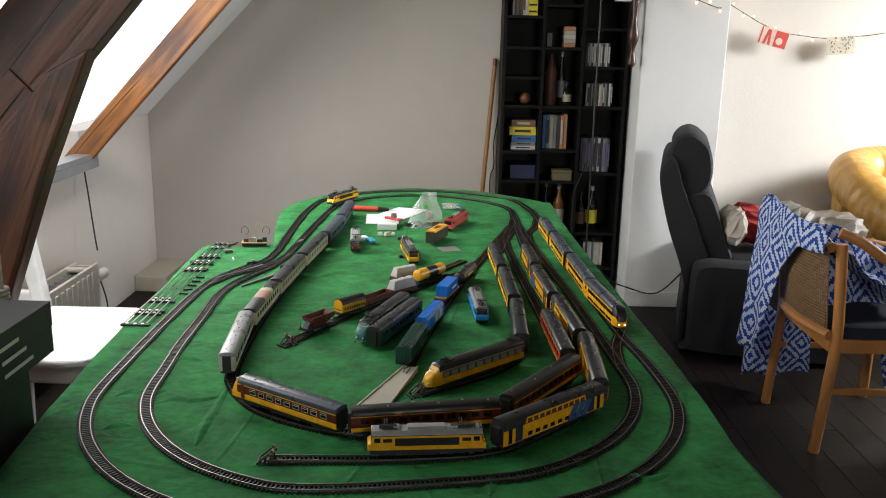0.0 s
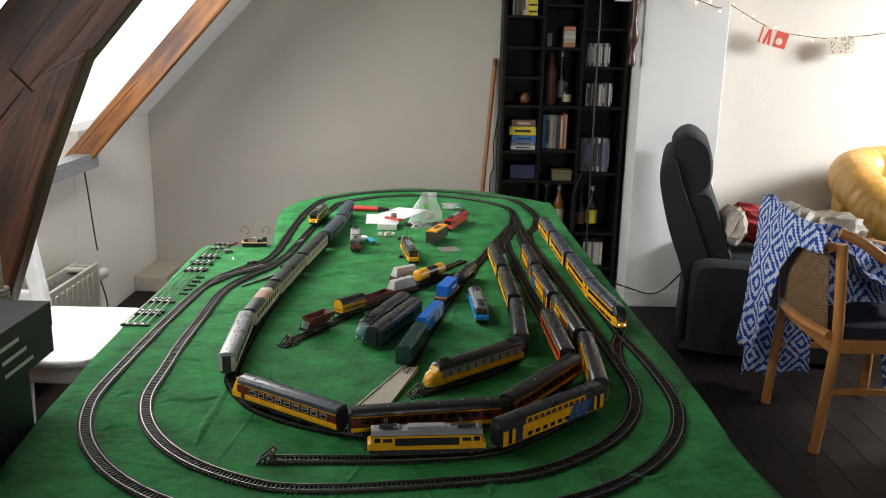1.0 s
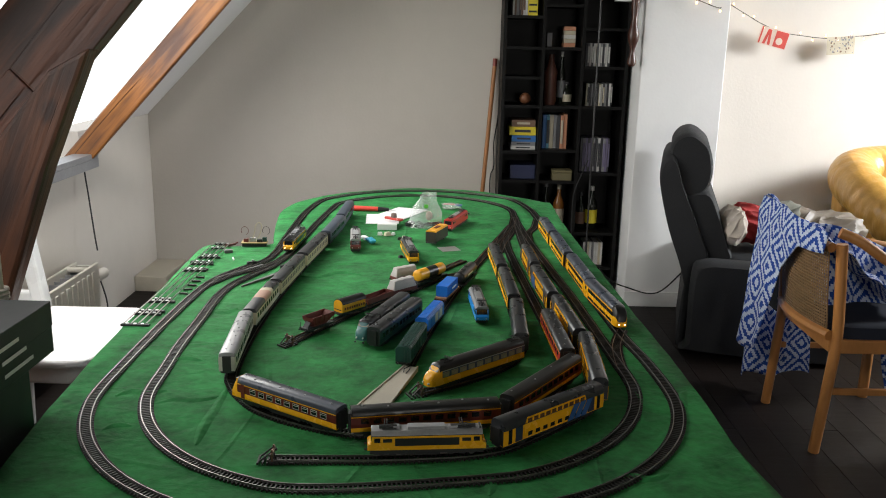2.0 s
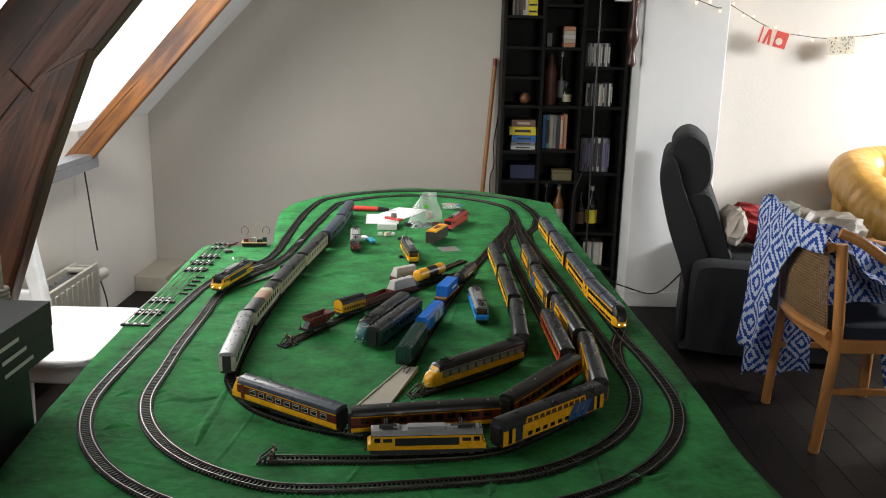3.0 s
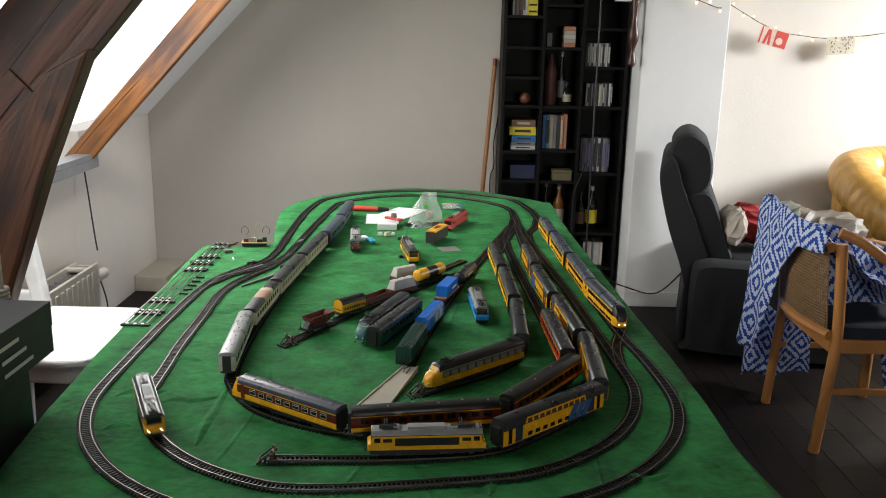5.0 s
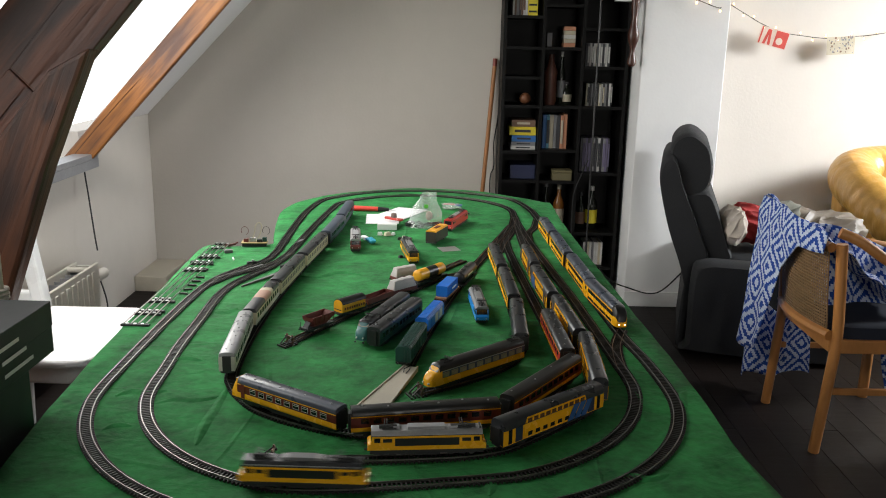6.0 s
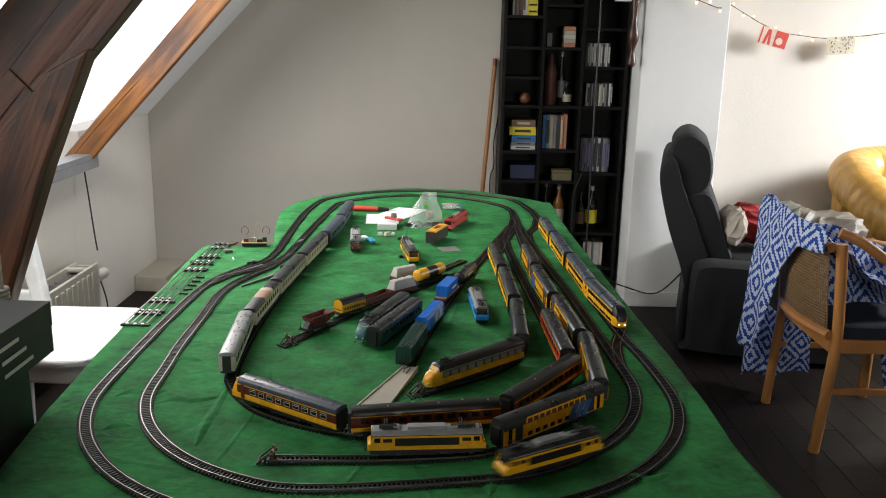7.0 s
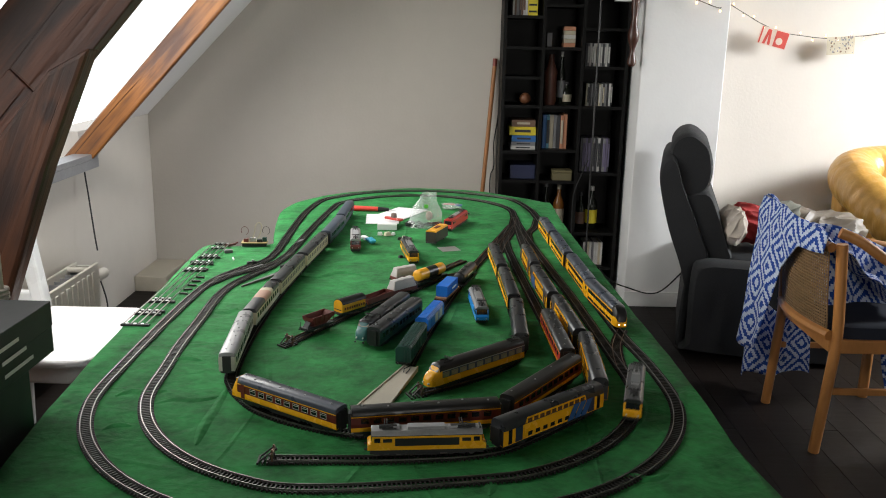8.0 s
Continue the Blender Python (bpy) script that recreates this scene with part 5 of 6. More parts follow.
def paper(x, y, ang, w, h, label, tilt=0.0, z=0.0):
    me = drape(lambda u, v: ((u - 0.5) * w, (v - 0.5) * h, 0.002 + 0.010 * tilt * math.sin(u * 3) + 0.004 * noise.noise(Vector((u * 2, v * 2, x * 9)))), 8, 8, w, h)
    ob = tagged(part("paper_sheet", me, "paper", at=pose(x, y, TZ + z, 0, 0, ang)), label, "paper", "papers at the far end")
    ob.modifiers.new("thickness", "SOLIDIFY").thickness = 0.0006


paper(-0.236, 3.20, 4, 0.125, 0.17, "white paper sheet lying on the cloth")
paper(-0.180, 3.29, -26, 0.135, 0.25, "white paper sheet lying askew on the cloth", z=0.002)
tray = thing("paper_tray", pose(-0.208, 3.06, TZ, 0, 0, 3), "small folded white paper tray", "paper tray")
part("floor_sheet", Shape().box(-0.035, 0.035, -0.05, 0.05, 0.001, 0.002), "paper", tray)
part("front_flap", Shape().box(-0.035, 0.035, -0.051, -0.050, 0.001, 0.022), "paper", tray)
part("side_flap", Shape().box(0.035, 0.036, -0.05, 0.05, 0.001, 0.024), "paper", tray)
rp = thing("small_red_model", pose(-0.180, 3.13, TZ + 0.012, 0, 0, -35), "small red model part on the papers", "model part")
part("shell", Shape().box(-0.05, 0.03, -0.008, 0.008, 0.0, 0.009), "bright_red", rp, bevel=0.002)
part("cab", Shape().box(-0.02, 0.0, -0.008, 0.008, 0.009, 0.026, 0.8), tone("cab_grey", (0.12, 0.08, 0.07)), rp, bevel=0.002)

bag = thing("plastic_bag", pose(-0.072, 3.09, TZ), "clear plastic bag standing with dark small parts", "plastic bag")
M["film"] = clear("clear_film", (0.80, 0.83, 0.83), 0.15, 0.30)


def bag_wall(side):
    def fn(u, v):
        w = 0.072 * (1 - 0.62 * v)
        zz = 0.130 * v
        return ((u - 0.5) * 2 * w + 0.016 * v + 0.005 * math.sin(v * 9 + u * 4), side * (0.045 * (1 - v) * (1 - (2 * u - 1) ** 4) + 0.002) + 0.006 * math.sin(u * 7 + v * 5), zz)
    return fn


for s in (-1, 1):
    part("film_wall", drape(bag_wall(s), 14, 14, 0.1, 0.1), "film", bag)
rb = random.Random(6)
for i in range(70):
    part("small_part", Shape().box(-0.005, 0.005, -0.003, 0.003, 0, 0.006), "black", bag, at=pose(rb.uniform(-0.068, 0.062), rb.uniform(-0.035, 0.03), rb.uniform(0.0, 0.010), 0, 0, rb.uniform(0, 180)))
part("tan_piece", Shape().ball((0.018, 0.0, 0.040), 0.013, 0.008, 0.018), tone("tan", (0.42, 0.33, 0.24)), bag, smooth=True)
part("green_sticker", Shape().box(0.0, 0.014, -0.030, -0.029, 0.075, 0.088), tone("sticker_green", (0.12, 0.55, 0.05)), bag)
bag2 = thing("plastic_bag", pose(0.035, 3.42, TZ, 0, 0, -8), "small clear bag with red and white parts", "plastic bag")
part("film_wall", crumple((0, 0, 0.014), (0.045, 0.03, 0.014), 3, 0.5, 30), "film", bag2, smooth=True)
part("printed_tag", Shape().box(-0.035, 0.01, -0.012, 0.012, 0.020, 0.022), tone("tag_red", (0.45, 0.05, 0.05)), bag2)
part("blue_tag", Shape().box(0.012, 0.040, -0.02, 0.008, 0.018, 0.021), "deco_blue", bag2)

# crumbs of models scattered over the cloth
cy = thing("cyan_wrapper", pose(-0.245, 2.81, TZ, 0, 0, 118), "crumpled bright blue and white wrapper", "wrapper")
part("foil", crumple((0, 0, 0.010), (0.034, 0.014, 0.008), 7, 0.6, 40), tone("foil_cyan", (0.05, 0.42, 0.62)), cy, smooth=True)
part("white_end", crumple((0.045, 0.004, 0.008), (0.022, 0.012, 0.006), 9, 0.6, 40), "paper", cy, smooth=True)
for i, (x, y, s, c) in enumerate(((-0.225, 2.93, 0.010, "white_plastic"), (-0.198, 2.925, 0.012, "cream"), (-0.178, 2.935, 0.009, "white_plastic"), (-0.135, 2.865, 0.012, "beige"), (-0.118, 2.86, 0.010, "silver"),
                                  (-0.150, 2.865, 0.009, "gunmetal"), (-0.135, 2.62, 0.008, "black"), (-0.118, 2.65, 0.007, "black"), (-0.12, 2.62, 0.006, "black"), (0.10, 3.33, 0.006, "black"))):
    tagged(part("loose_part", Shape().box(-s, s, -s * 0.7, s * 0.7, 0, s * 1.1, 0.7), c, at=pose(x, y, TZ, 0, 0, 37 * i), bevel=0.001), "small loose model part on the cloth", "model part", "loose model parts")
tagged(part("grey_leaflet", Shape().box(-0.032, 0.032, -0.03, 0.03, 0, 0.0012), tone("leaflet_grey", (0.20, 0.19, 0.18)), at=pose(0.020, 2.745, TZ, 0, 0, 20)), "small grey leaflet lying on the cloth", "leaflet")
tl = thing("track_offcut", pose(0.032, 2.535, TZ, 0, 0, 58), "short dark offcut of model track", "model track")
part("bed", Shape().box(-0.065, 0.065, -0.012, 0.012, 0, 0.003), "sleeper", tl)
for s in (-1, 1):
    part("rail", Shape().box(-0.065, 0.065, s * 0.0088 - 0.0008, s * 0.0088 + 0.0008, 0.003, 0.0055), "rail_rust", tl)


# ---------------------------------------------------------------- the roof timbers
def prism_at(name, outline, y0, y1, material, parent=None, bevel=0.008):
    return part(name, Shape().prism(outline, y0, y1), material, parent, bevel=bevel)


rafter = tagged(prism_at("rafter", [(-1.80, 0.842), (-1.660, 0.842), (-0.50, 2.09), (-0.50, 2.24), (-0.56, 2.20)], 3.95, 3.985, "rafter"), kind="structure")
truss = thing("roof_truss", pose(0, 0, 0), "dark brown old timber roof truss with knee brace", "roof truss")
prism_at("upper_timber", [(-1.64, 0.95), (-1.52, 0.86), (-0.30, 2.19), (-0.30, 2.45), (-0.33, 2.41)], 2.27, 2.34, "beam", truss)
prism_at("lower_timber", [(-1.14, 1.335), (-1.047, 1.240), (-0.911, 1.392), (-0.35, 2.02), (-0.35, 2.24), (-0.42, 2.165)], 2.25, 2.32, "beam", truss, 0.004)
prism_at("lower_timber", [(-1.62, 0.84), (-1.40, 0.845), (-1.0475, 1.2395), (-1.1405, 1.3345)], 2.245, 2.32, "beam", truss, 0.004)
prism_at("knee_brace", [(-0.911, 1.394), (-1.049, 1.08), (-1.171, 0.756), (-1.33, 0.33), (-1.36, 0.0), (-1.60, 0.0), (-1.62, 0.40), (-1.62, 0.62), (-1.213, 1.107), (-1.024, 1.332)], 2.21, 2.29, "brace", truss, 0.012)

sill = tagged(part("window_sill", Shape().box(LEFT + 0.002, -1.655, 2.2, 4.03, 0.845, 0.870).box(-1.68, -1.655, 2.2, 4.03, 0.80, 0.845), "steel", bevel=0.003), kind="structure")
tagged(part("power_cord", Shape().tube(smooth_path([(-1.69, 3.95, 0.85), (-1.695, 3.95, 0.80), (-1.675, 3.93, 0.66), (-1.650, 3.9, 0.50), (-1.640, 3.9, 0.40)], 0.02), 0.004, 6), "cord"),
       "thin black cord hanging from the grey sill", "cord")
tagged(part("power_cord", Shape().tube(smooth_path([(-1.655, 3.9, 0.31), (-1.637, 3.9, 0.26), (-1.615, 3.9, 0.15), (-1.63, 3.9, 0.02)], 0.02), 0.004, 6), "cord"),
       "thin black cord beside the radiator", "cord")

# radiator below the roof window
rad = thing("radiator", pose(0, 0, 0), "white double panel radiator under the sloping roof", "radiator")
part("front_panel", Shape().box(-1.615, -1.600, 2.55, 3.80, 0.08, 0.388), "radiator", rad, bevel=0.004)
part("rear_panel", Shape().box(-1.712, -1.698, 2.55, 3.80, 0.08, 0.388), "radiator", rad, bevel=0.004)
part("side_cover", Shape().box(-1.700, -1.612, 3.775, 3.79, 0.09, 0.375), "radiator", rad)
for i in range(22):
    y = 2.60 + i * 0.053
    part("rib", Shape().box(-1.6015, -1.594, y, y + 0.026, 0.11, 0.36), "radiator", rad, bevel=0.002)
    part("fin", Shape().box(-1.700, -1.615, y, y + 0.004, 0.10, 0.362), "roof_light", rad)
part("pipe", Shape().cyl((-1.70, 3.70, 0.375), (-1.61, 3.70, 0.375), 0.014), "radiator", rad, smooth=True)
part("valve", Shape().cyl((-1.62, 3.80, 0.31), (-1.62, 3.90, 0.31), 0.022, 0.026, 14).cyl((-1.62, 3.90, 0.31), (-1.62, 3.905, 0.31), 0.012), "radiator", rad, smooth=True)

# boxed-in pipes along the foot of the west wall
tagged(part("pipe_box", Shape().box(LEFT + 0.003, -1.56, 4.60, 4.99, 0.0, 0.09), "beige", bevel=0.006), "boxed-in heating pipes along the wall foot", "pipe box")

# white chair
wc = thing("white_chair", pose(0, 0, 0), "white moulded plastic chair beside the railway table", "chair")
seat = [(-1.55, 2.43), (-1.15, 2.43), (-1.09, 2.45), (-1.065, 2.50), (-1.06, 2.90), (-1.075, 2.95), (-1.12, 2.97), (-1.55, 2.97)]
part("seat", Shape().slab(seat, 0.42, 0.45), "white_plastic", wc, bevel=0.012, segments=3)
part("apron", Shape().slab([(x * 0.985 - 0.03, 2.7 + (y - 2.7) * 0.9) for x, y in seat], 0.36, 0.421), "white_plastic", wc, bevel=0.01)
for x, y in ((-1.12, 2.48), (-1.12, 2.92), (-1.52, 2.48), (-1.52, 2.92)):
    part("leg", Shape().cyl((x, y, 0.37), (x - 0.01, y, 0.0), 0.022, 0.016), "white_plastic", wc, smooth=True)
part("back_post", Shape().prism([(-1.475, 0.44), (-1.425, 0.44), (-1.475, 0.80), (-1.535, 0.80)], 2.91, 2.965), "white_plastic", wc, bevel=0.01)
part("back_rail", Shape().box(-1.60, -1.45, 2.92, 2.955, 0.475, 0.515), "white_plastic", wc, bevel=0.008)
part("top_rail", Shape().box(-1.62, -1.48, 2.915, 2.96, 0.76, 0.80), "white_plastic", wc, bevel=0.008)

# shelf stack beside the table with boxes on it
stand = thing("side_cabinet", pose(0, 0, 0), "dark cabinet beside the railway table", "cabinet")
part("body", Shape().box(-1.12, -0.748, 1.08, 1.44, 0.0, 0.852), "box_card", stand, bevel=0.004)
part("worktop", Shape().box(-1.125, -0.745, 1.075, 1.445, 0.852, 0.867), "box_card", stand, bevel=0.002)
for zz in (0.30, 0.58):
    part("drawer_front", Shape().box(-0.7475, -0.7445, 1.10, 1.42, zz - 0.13, zz + 0.13), "box_card", stand, bevel=0.001)
gb = thing("card_game_box", pose(0, 0, 0), "black card game box with white lettering bars", "game box")
part("carton", Shape().box(-0.825, -0.705, 1.15, 1.452, 0.868, 0.916), "box_card", gb, bevel=0.0015)
part("lid", Shape().box(-0.826, -0.704, 1.149, 1.453, 0.9165, 0.963), "box_card", gb, bevel=0.0015)
for i, y1 in enumerate((1.330, 1.352, 1.372)):
    part("print_bar", Shape().box(-0.7039, -0.7034, 1.268 + 0.004 * i, y1, 0.932 - i * 0.0235, 0.9385 - i * 0.0235), "print", gb)
pl = thing("wooden_pole", pose(0, 0, 0), "pale wooden upright pole with wound cord", "pole")
part("shaft", Shape().cyl((-0.928, 1.70, 0.0), (-0.929, 1.70, 1.056), 0.009), "beige", pl, smooth=True)
for i in range(3):
    part("cord_turn", Shape().tube([(-0.928 + 0.014 * math.cos(a / 8 * math.pi), 1.70 + 0.017 * math.sin(a / 8 * math.pi), 0.886 + i * 0.009) for a in range(17)], 0.0045, 6), "bone", pl, smooth=True)


# ---------------------------------------------------------------- bookcase and what stands in it
bc = thing("bookcase", pose(0, 0, 0), "tall black-brown bookcase in three columns with full shelves", "bookcase")
BX, BY, BD = (0.312, 0.523, 0.738, 0.978), 4.72, 0.27
for i, x in enumerate(BX):
    part("upright", Shape().box(x - 0.009, x + 0.009, BY, BY + BD, 0, 2.05), "shelf", bc)
part("back_panel", Shape().box(BX[0], BX[3], BY + BD - 0.008, BY + BD - 0.002, 0, 2.05), "shelf", bc)
part("top_board", Shape().box(BX[0], BX[3], BY, BY + BD, 2.05, 2.07), "shelf", bc)
LEVELS = ((0.08, 0.37, 0.663, 0.828, 1.080, 1.235, 1.395, 1.558, 1.80), (0.08, 0.37, 0.663, 0.838, 1.080, 1.395, 1.62, 1.80), (0.08, 0.165, 0.37, 0.712, 1.080, 1.296, 1.50, 1.80))
for c in range(3):
    for z in LEVELS[c]:
        part("shelf_board", Shape().box(BX[c] + 0.010, BX[c + 1] - 0.010, BY + 0.004, BY + BD - 0.01, z - 0.016, z), "shelf", bc)


def volume(name, label, category, x0, x1, z0, z1, colour, d=0.16, y=4.785, band=None, group=""):
    d = min(d, 0.185)
    ob = thing(name, pose(0, 0, 0), label, category, group)
    part("cover", Shape().box(x0, x1, y, y + d, z0, z1), colour, ob, bevel=0.0015)
    if band:
        part("spine_label", Shape().box(x0 + 0.001, x1 - 0.001, y - 0.0012, y + 0.001, z0 + (z1 - z0) * band[0], z0 + (z1 - z0) * band[1]), band[2], ob)
    return ob


rnd = random.Random(4)
SP = [tone("spine_white", (0.55, 0.54, 0.52)), tone("spine_grey", (0.20, 0.20, 0.21)), tone("spine_dark", (0.03, 0.03, 0.035)), tone("spine_cream", (0.45, 0.40, 0.30)),
      tone("spine_brown", (0.16, 0.09, 0.06)), tone("spine_blue", (0.03, 0.14, 0.38)), tone("spine_cyan", (0.12, 0.34, 0.48)), tone("spine_orange", (0.50, 0.22, 0.12)),
      tone("spine_yellow", (0.70, 0.58, 0.03)), tone("spine_violet", (0.14, 0.12, 0.20))]


def row_of(x0, x1, z0, hgt, widths, colours, group, name, category, label, vary=0.0, d=0.13):
    x, i = x0, 0
    while x < x1 - 0.004:
        w = widths * rnd.uniform(0.85, 1.15)
        c = colours[i % len(colours)]
        volume(name, label, category, x, min(x + w - 0.0012, x1), z0, z0 + hgt * (1 - vary * rnd.random()), SP[c], d,
               4.780 + 0.008 * rnd.random(), (0.15, 0.85, SP[colours[(i * 3 + 1) % len(colours)]]) if i % 2 else None, group)
        x += w
        i += 1


row_of(0.352, 0.433, 1.558, 0.20, 0.012, [0, 4, 1, 2, 4, 0], "magazines on the shelf", "magazine", "magazine", "thin magazine standing on the bookcase shelf", 0.06, 0.18)
volume("magazine_file", "yellow box file with dark lettering bars on the shelf", "box file", 0.435, 0.488, 1.558, 1.78, SP[8], 0.2)
for i in range(2):
    part("print_bar", Shape().box(0.440, 0.482, 4.7835, 4.7845, 1.575 + 0.035 * i, 1.585 + 0.035 * i), "black", bpy.data.objects["magazine_file"])
for i in range(5):
    volume("cassette_case", "pale cassette case in a stack", "cassette", 0.638 + 0.002 * (i % 2), 0.702, 1.396 + i * 0.022, 1.417 + i * 0.022, SP[(7, 3, 0, 3, 7)[i]], 0.1, group="stack of cassettes")
volume("small_carton", "small grey carton on the shelf", "carton", 0.546, 0.574, 1.396, 1.470, SP[1], 0.05)
row_of(0.762, 0.898, 1.296, 0.125, 0.0108, [2, 1, 0, 2, 0, 3, 0, 1], "compact discs", "compact_disc", "disc case", "compact disc case standing on the shelf", 0.03)
row_of(0.775, 0.925, 1.080, 0.125, 0.0108, [3, 0, 2, 1, 2, 0, 2], "compact discs", "compact_disc", "disc case", "compact disc case standing on the shelf", 0.03)
row_of(0.762, 0.928, 0.712, 0.19, 0.0145, [2, 1, 9, 2, 9, 1, 2, 0], "film cases", "film_case", "film case", "dark film case standing on the shelf", 0.02)
row_of(0.812, 0.925, 0.165, 0.135, 0.0125, [0, 0, 3, 0, 1], "white film cases", "film_case", "film case", "white film case on a low shelf", 0.02)
row_of(0.545, 0.684, 0.838, 0.192, 0.0195, [5, 6, 3, 1, 2, 7, 7], "tall film cases", "film_case", "film case", "blue and orange film case on the shelf", 0.03)
z = 0.828
for i, (hh, x0, x1, c) in enumerate(((0.022, 0.369, 0.508, 0), (0.022, 0.372, 0.509, 1), (0.036, 0.374, 0.511, 5), (0.048, 0.359, 0.509, 8), (0.038, 0.370, 0.504, 4))):
    ob = volume("board_game", ("white board game box in a stack", "grey board game box in a stack", "blue board game box in a stack", "yellow board game box in a stack", "brown board game box in a stack")[i],
                "board game", x0, x1, z, z + hh - 0.001, SP[c], 0.2, group="stack of board games")
    part("print_bar", Shape().box(x0 + 0.03, x1 - 0.03, 4.7837, 4.7846, z + hh * 0.35, z + hh * 0.65), SP[2] if c != 4 else SP[3], ob)
    z += hh
volume("board_game", "dark blue board game box on the shelf", "board game", 0.372, 0.514, 0.663, 0.740, tone("spine_navy", (0.012, 0.018, 0.06)), 0.2)
volume("board_game", "dark red board game box on a low shelf", "board game", 0.384, 0.512, 0.372, 0.45, tone("spine_maroon", (0.07, 0.012, 0.012)), 0.2)
vb = thing("wooden_chest", pose(0, 0, 0), "small olive wooden chest on the shelf", "chest")
part("box_body", Shape().box(0.608, 0.716, 4.735, 4.82, 0.663, 0.706), tone("olive_wood", (0.13, 0.11, 0.05)), vb, bevel=0.003)
part("lid", Shape().box(0.606, 0.718, 4.733, 4.822, 0.707, 0.722), "olive_wood", vb, bevel=0.003)


def lathe(profile, n=18):
    return Shape().loft([[(r * math.cos(a), r * math.sin(a), zz) for a in (2 * math.pi * k / n for k in range(n))] for r, zz in profile])


def bottle(x, z, h, r, glass, label_mat, cap, label, y=4.84):
    ob = thing("bottle", pose(x, y, z), label, "bottle", "bottles in the bookcase")
    part("glass_body", lathe([(r * 0.9, 0), (r, 0.006), (r, h * 0.55), (r * 0.85, h * 0.64), (r * 0.38, h * 0.75), (r * 0.32, h * 0.93)]), glass, ob, smooth=True)
    part("cap", lathe([(r * 0.38, h * 0.90), (r * 0.38, h)]), cap, ob, smooth=True)
    part("paper_label", lathe([(r * 1.015, h * 0.14), (r * 1.015, h * 0.46)]), label_mat, ob, smooth=True)
    return ob


M["bottle_dark"] = mat("dark_glass", (0.010, 0.012, 0.008), 0.1, vary=0.1)
M["bottle_amber"] = mat("amber_glass", (0.20, 0.075, 0.015), 0.12, vary=0.1)
bottle(0.590, 0.37, 0.265, 0.026, "bottle_dark", SP[1], SP[1], "dark bottle with pale cap on a low shelf")
bottle(0.664, 0.37, 0.252, 0.033, "bottle_amber", SP[3], SP[3], "amber bottle with cream label on a low shelf")
bottle(0.791, 0.37, 0.214, 0.029, "bottle_dark", SP[4], SP[2], "dark bottle with brown label on a low shelf")
bottle(0.856, 0.37, 0.248, 0.034, "bottle_dark", SP[8], SP[0], "dark bottle with yellow label on a low shelf")
bottle(0.643, 1.080, 0.29, 0.022, "bottle_dark", SP[1], SP[0], "slim dark bottle with white cap on the shelf")
bottle(0.675, 1.080, 0.125, 0.030, "bottle_dark", SP[3], SP[2], "squat bottle with pale round label")
vz = thing("carved_vase", pose(0.578, 4.80, 1.080), "tall reddish brown carved wooden vase", "vase")
part("vessel", lathe([(0.030, 0), (0.036, 0.02), (0.034, 0.12), (0.037, 0.18), (0.018, 0.23), (0.014, 0.275)]), tone("vase_brown", (0.075, 0.024, 0.014)), vz, smooth=True)
tagged(part("wooden_ball", Shape().ball((0.441, 4.80, 1.113), 0.032, 0.032, 0.031), tone("ball_brown", (0.16, 0.06, 0.025)), smooth=True), "brown wooden ball on the bookcase shelf", "ball")

# floor lamp in front of the bookcase
lamp = thing("floor_lamp", pose(0.80, 4.60, 0), "slim dark floor lamp in front of the bookcase", "floor lamp")
part("base", lathe([(0.12, 0), (0.12, 0.012), (0.02, 0.025)]), "gunmetal", lamp, smooth=True)
part("pole", Shape().cyl((0, 0, 0.02), (-0.005, 0, 1.86), 0.005, n=10), "gunmetal", lamp, smooth=True)
part("shade", Shape().loft([[(0.14 + r * math.cos(a), r * math.sin(a), zz) for a in (2 * math.pi * k / 20 for k in range(20))] for r, zz in ((0.075, 1.635), (0.06, 1.68), (0.02, 1.74))]), "white_plastic", lamp, smooth=True)
part("arm", Shape().tube([(-0.005, 0, 1.85), (0.05, 0, 1.86), (0.12, 0, 1.80), (0.14, 0, 1.735)], 0.006), "gunmetal", lamp, smooth=True)
part("cord", Shape().tube(smooth_path([(-0.02, 0.0, 0.80), (-0.05, 0.01, 0.72), (-0.085, 0.01, 0.62), (-0.09, 0.01, 0.50), (-0.08, 0.01, 0.05)], 0.03), 0.003, 6), "cord", lamp)

# carved ornament on the chimney breast
orn = thing("wall_ornament", pose(0.956, 4.50, 1.307), "dark brown carved wooden ornament hung on the wall", "ornament")
part("carving", lathe([(0.010, 0), (0.022, 0.012), (0.022, 0.03), (0.012, 0.065), (0.013, 0.09), (0.026, 0.13), (0.030, 0.16), (0.020, 0.20), (0.014, 0.24), (0.020, 0.30), (0.022, 0.40), (0.016, 0.50)], 14),
     tone("carved_brown", (0.055, 0.018, 0.010), 0.35), orn, smooth=True)
part("hook", Shape().cyl((0.0, 0.0, 0.38), (0.045, 0.02, 0.38), 0.004), "gunmetal", orn)

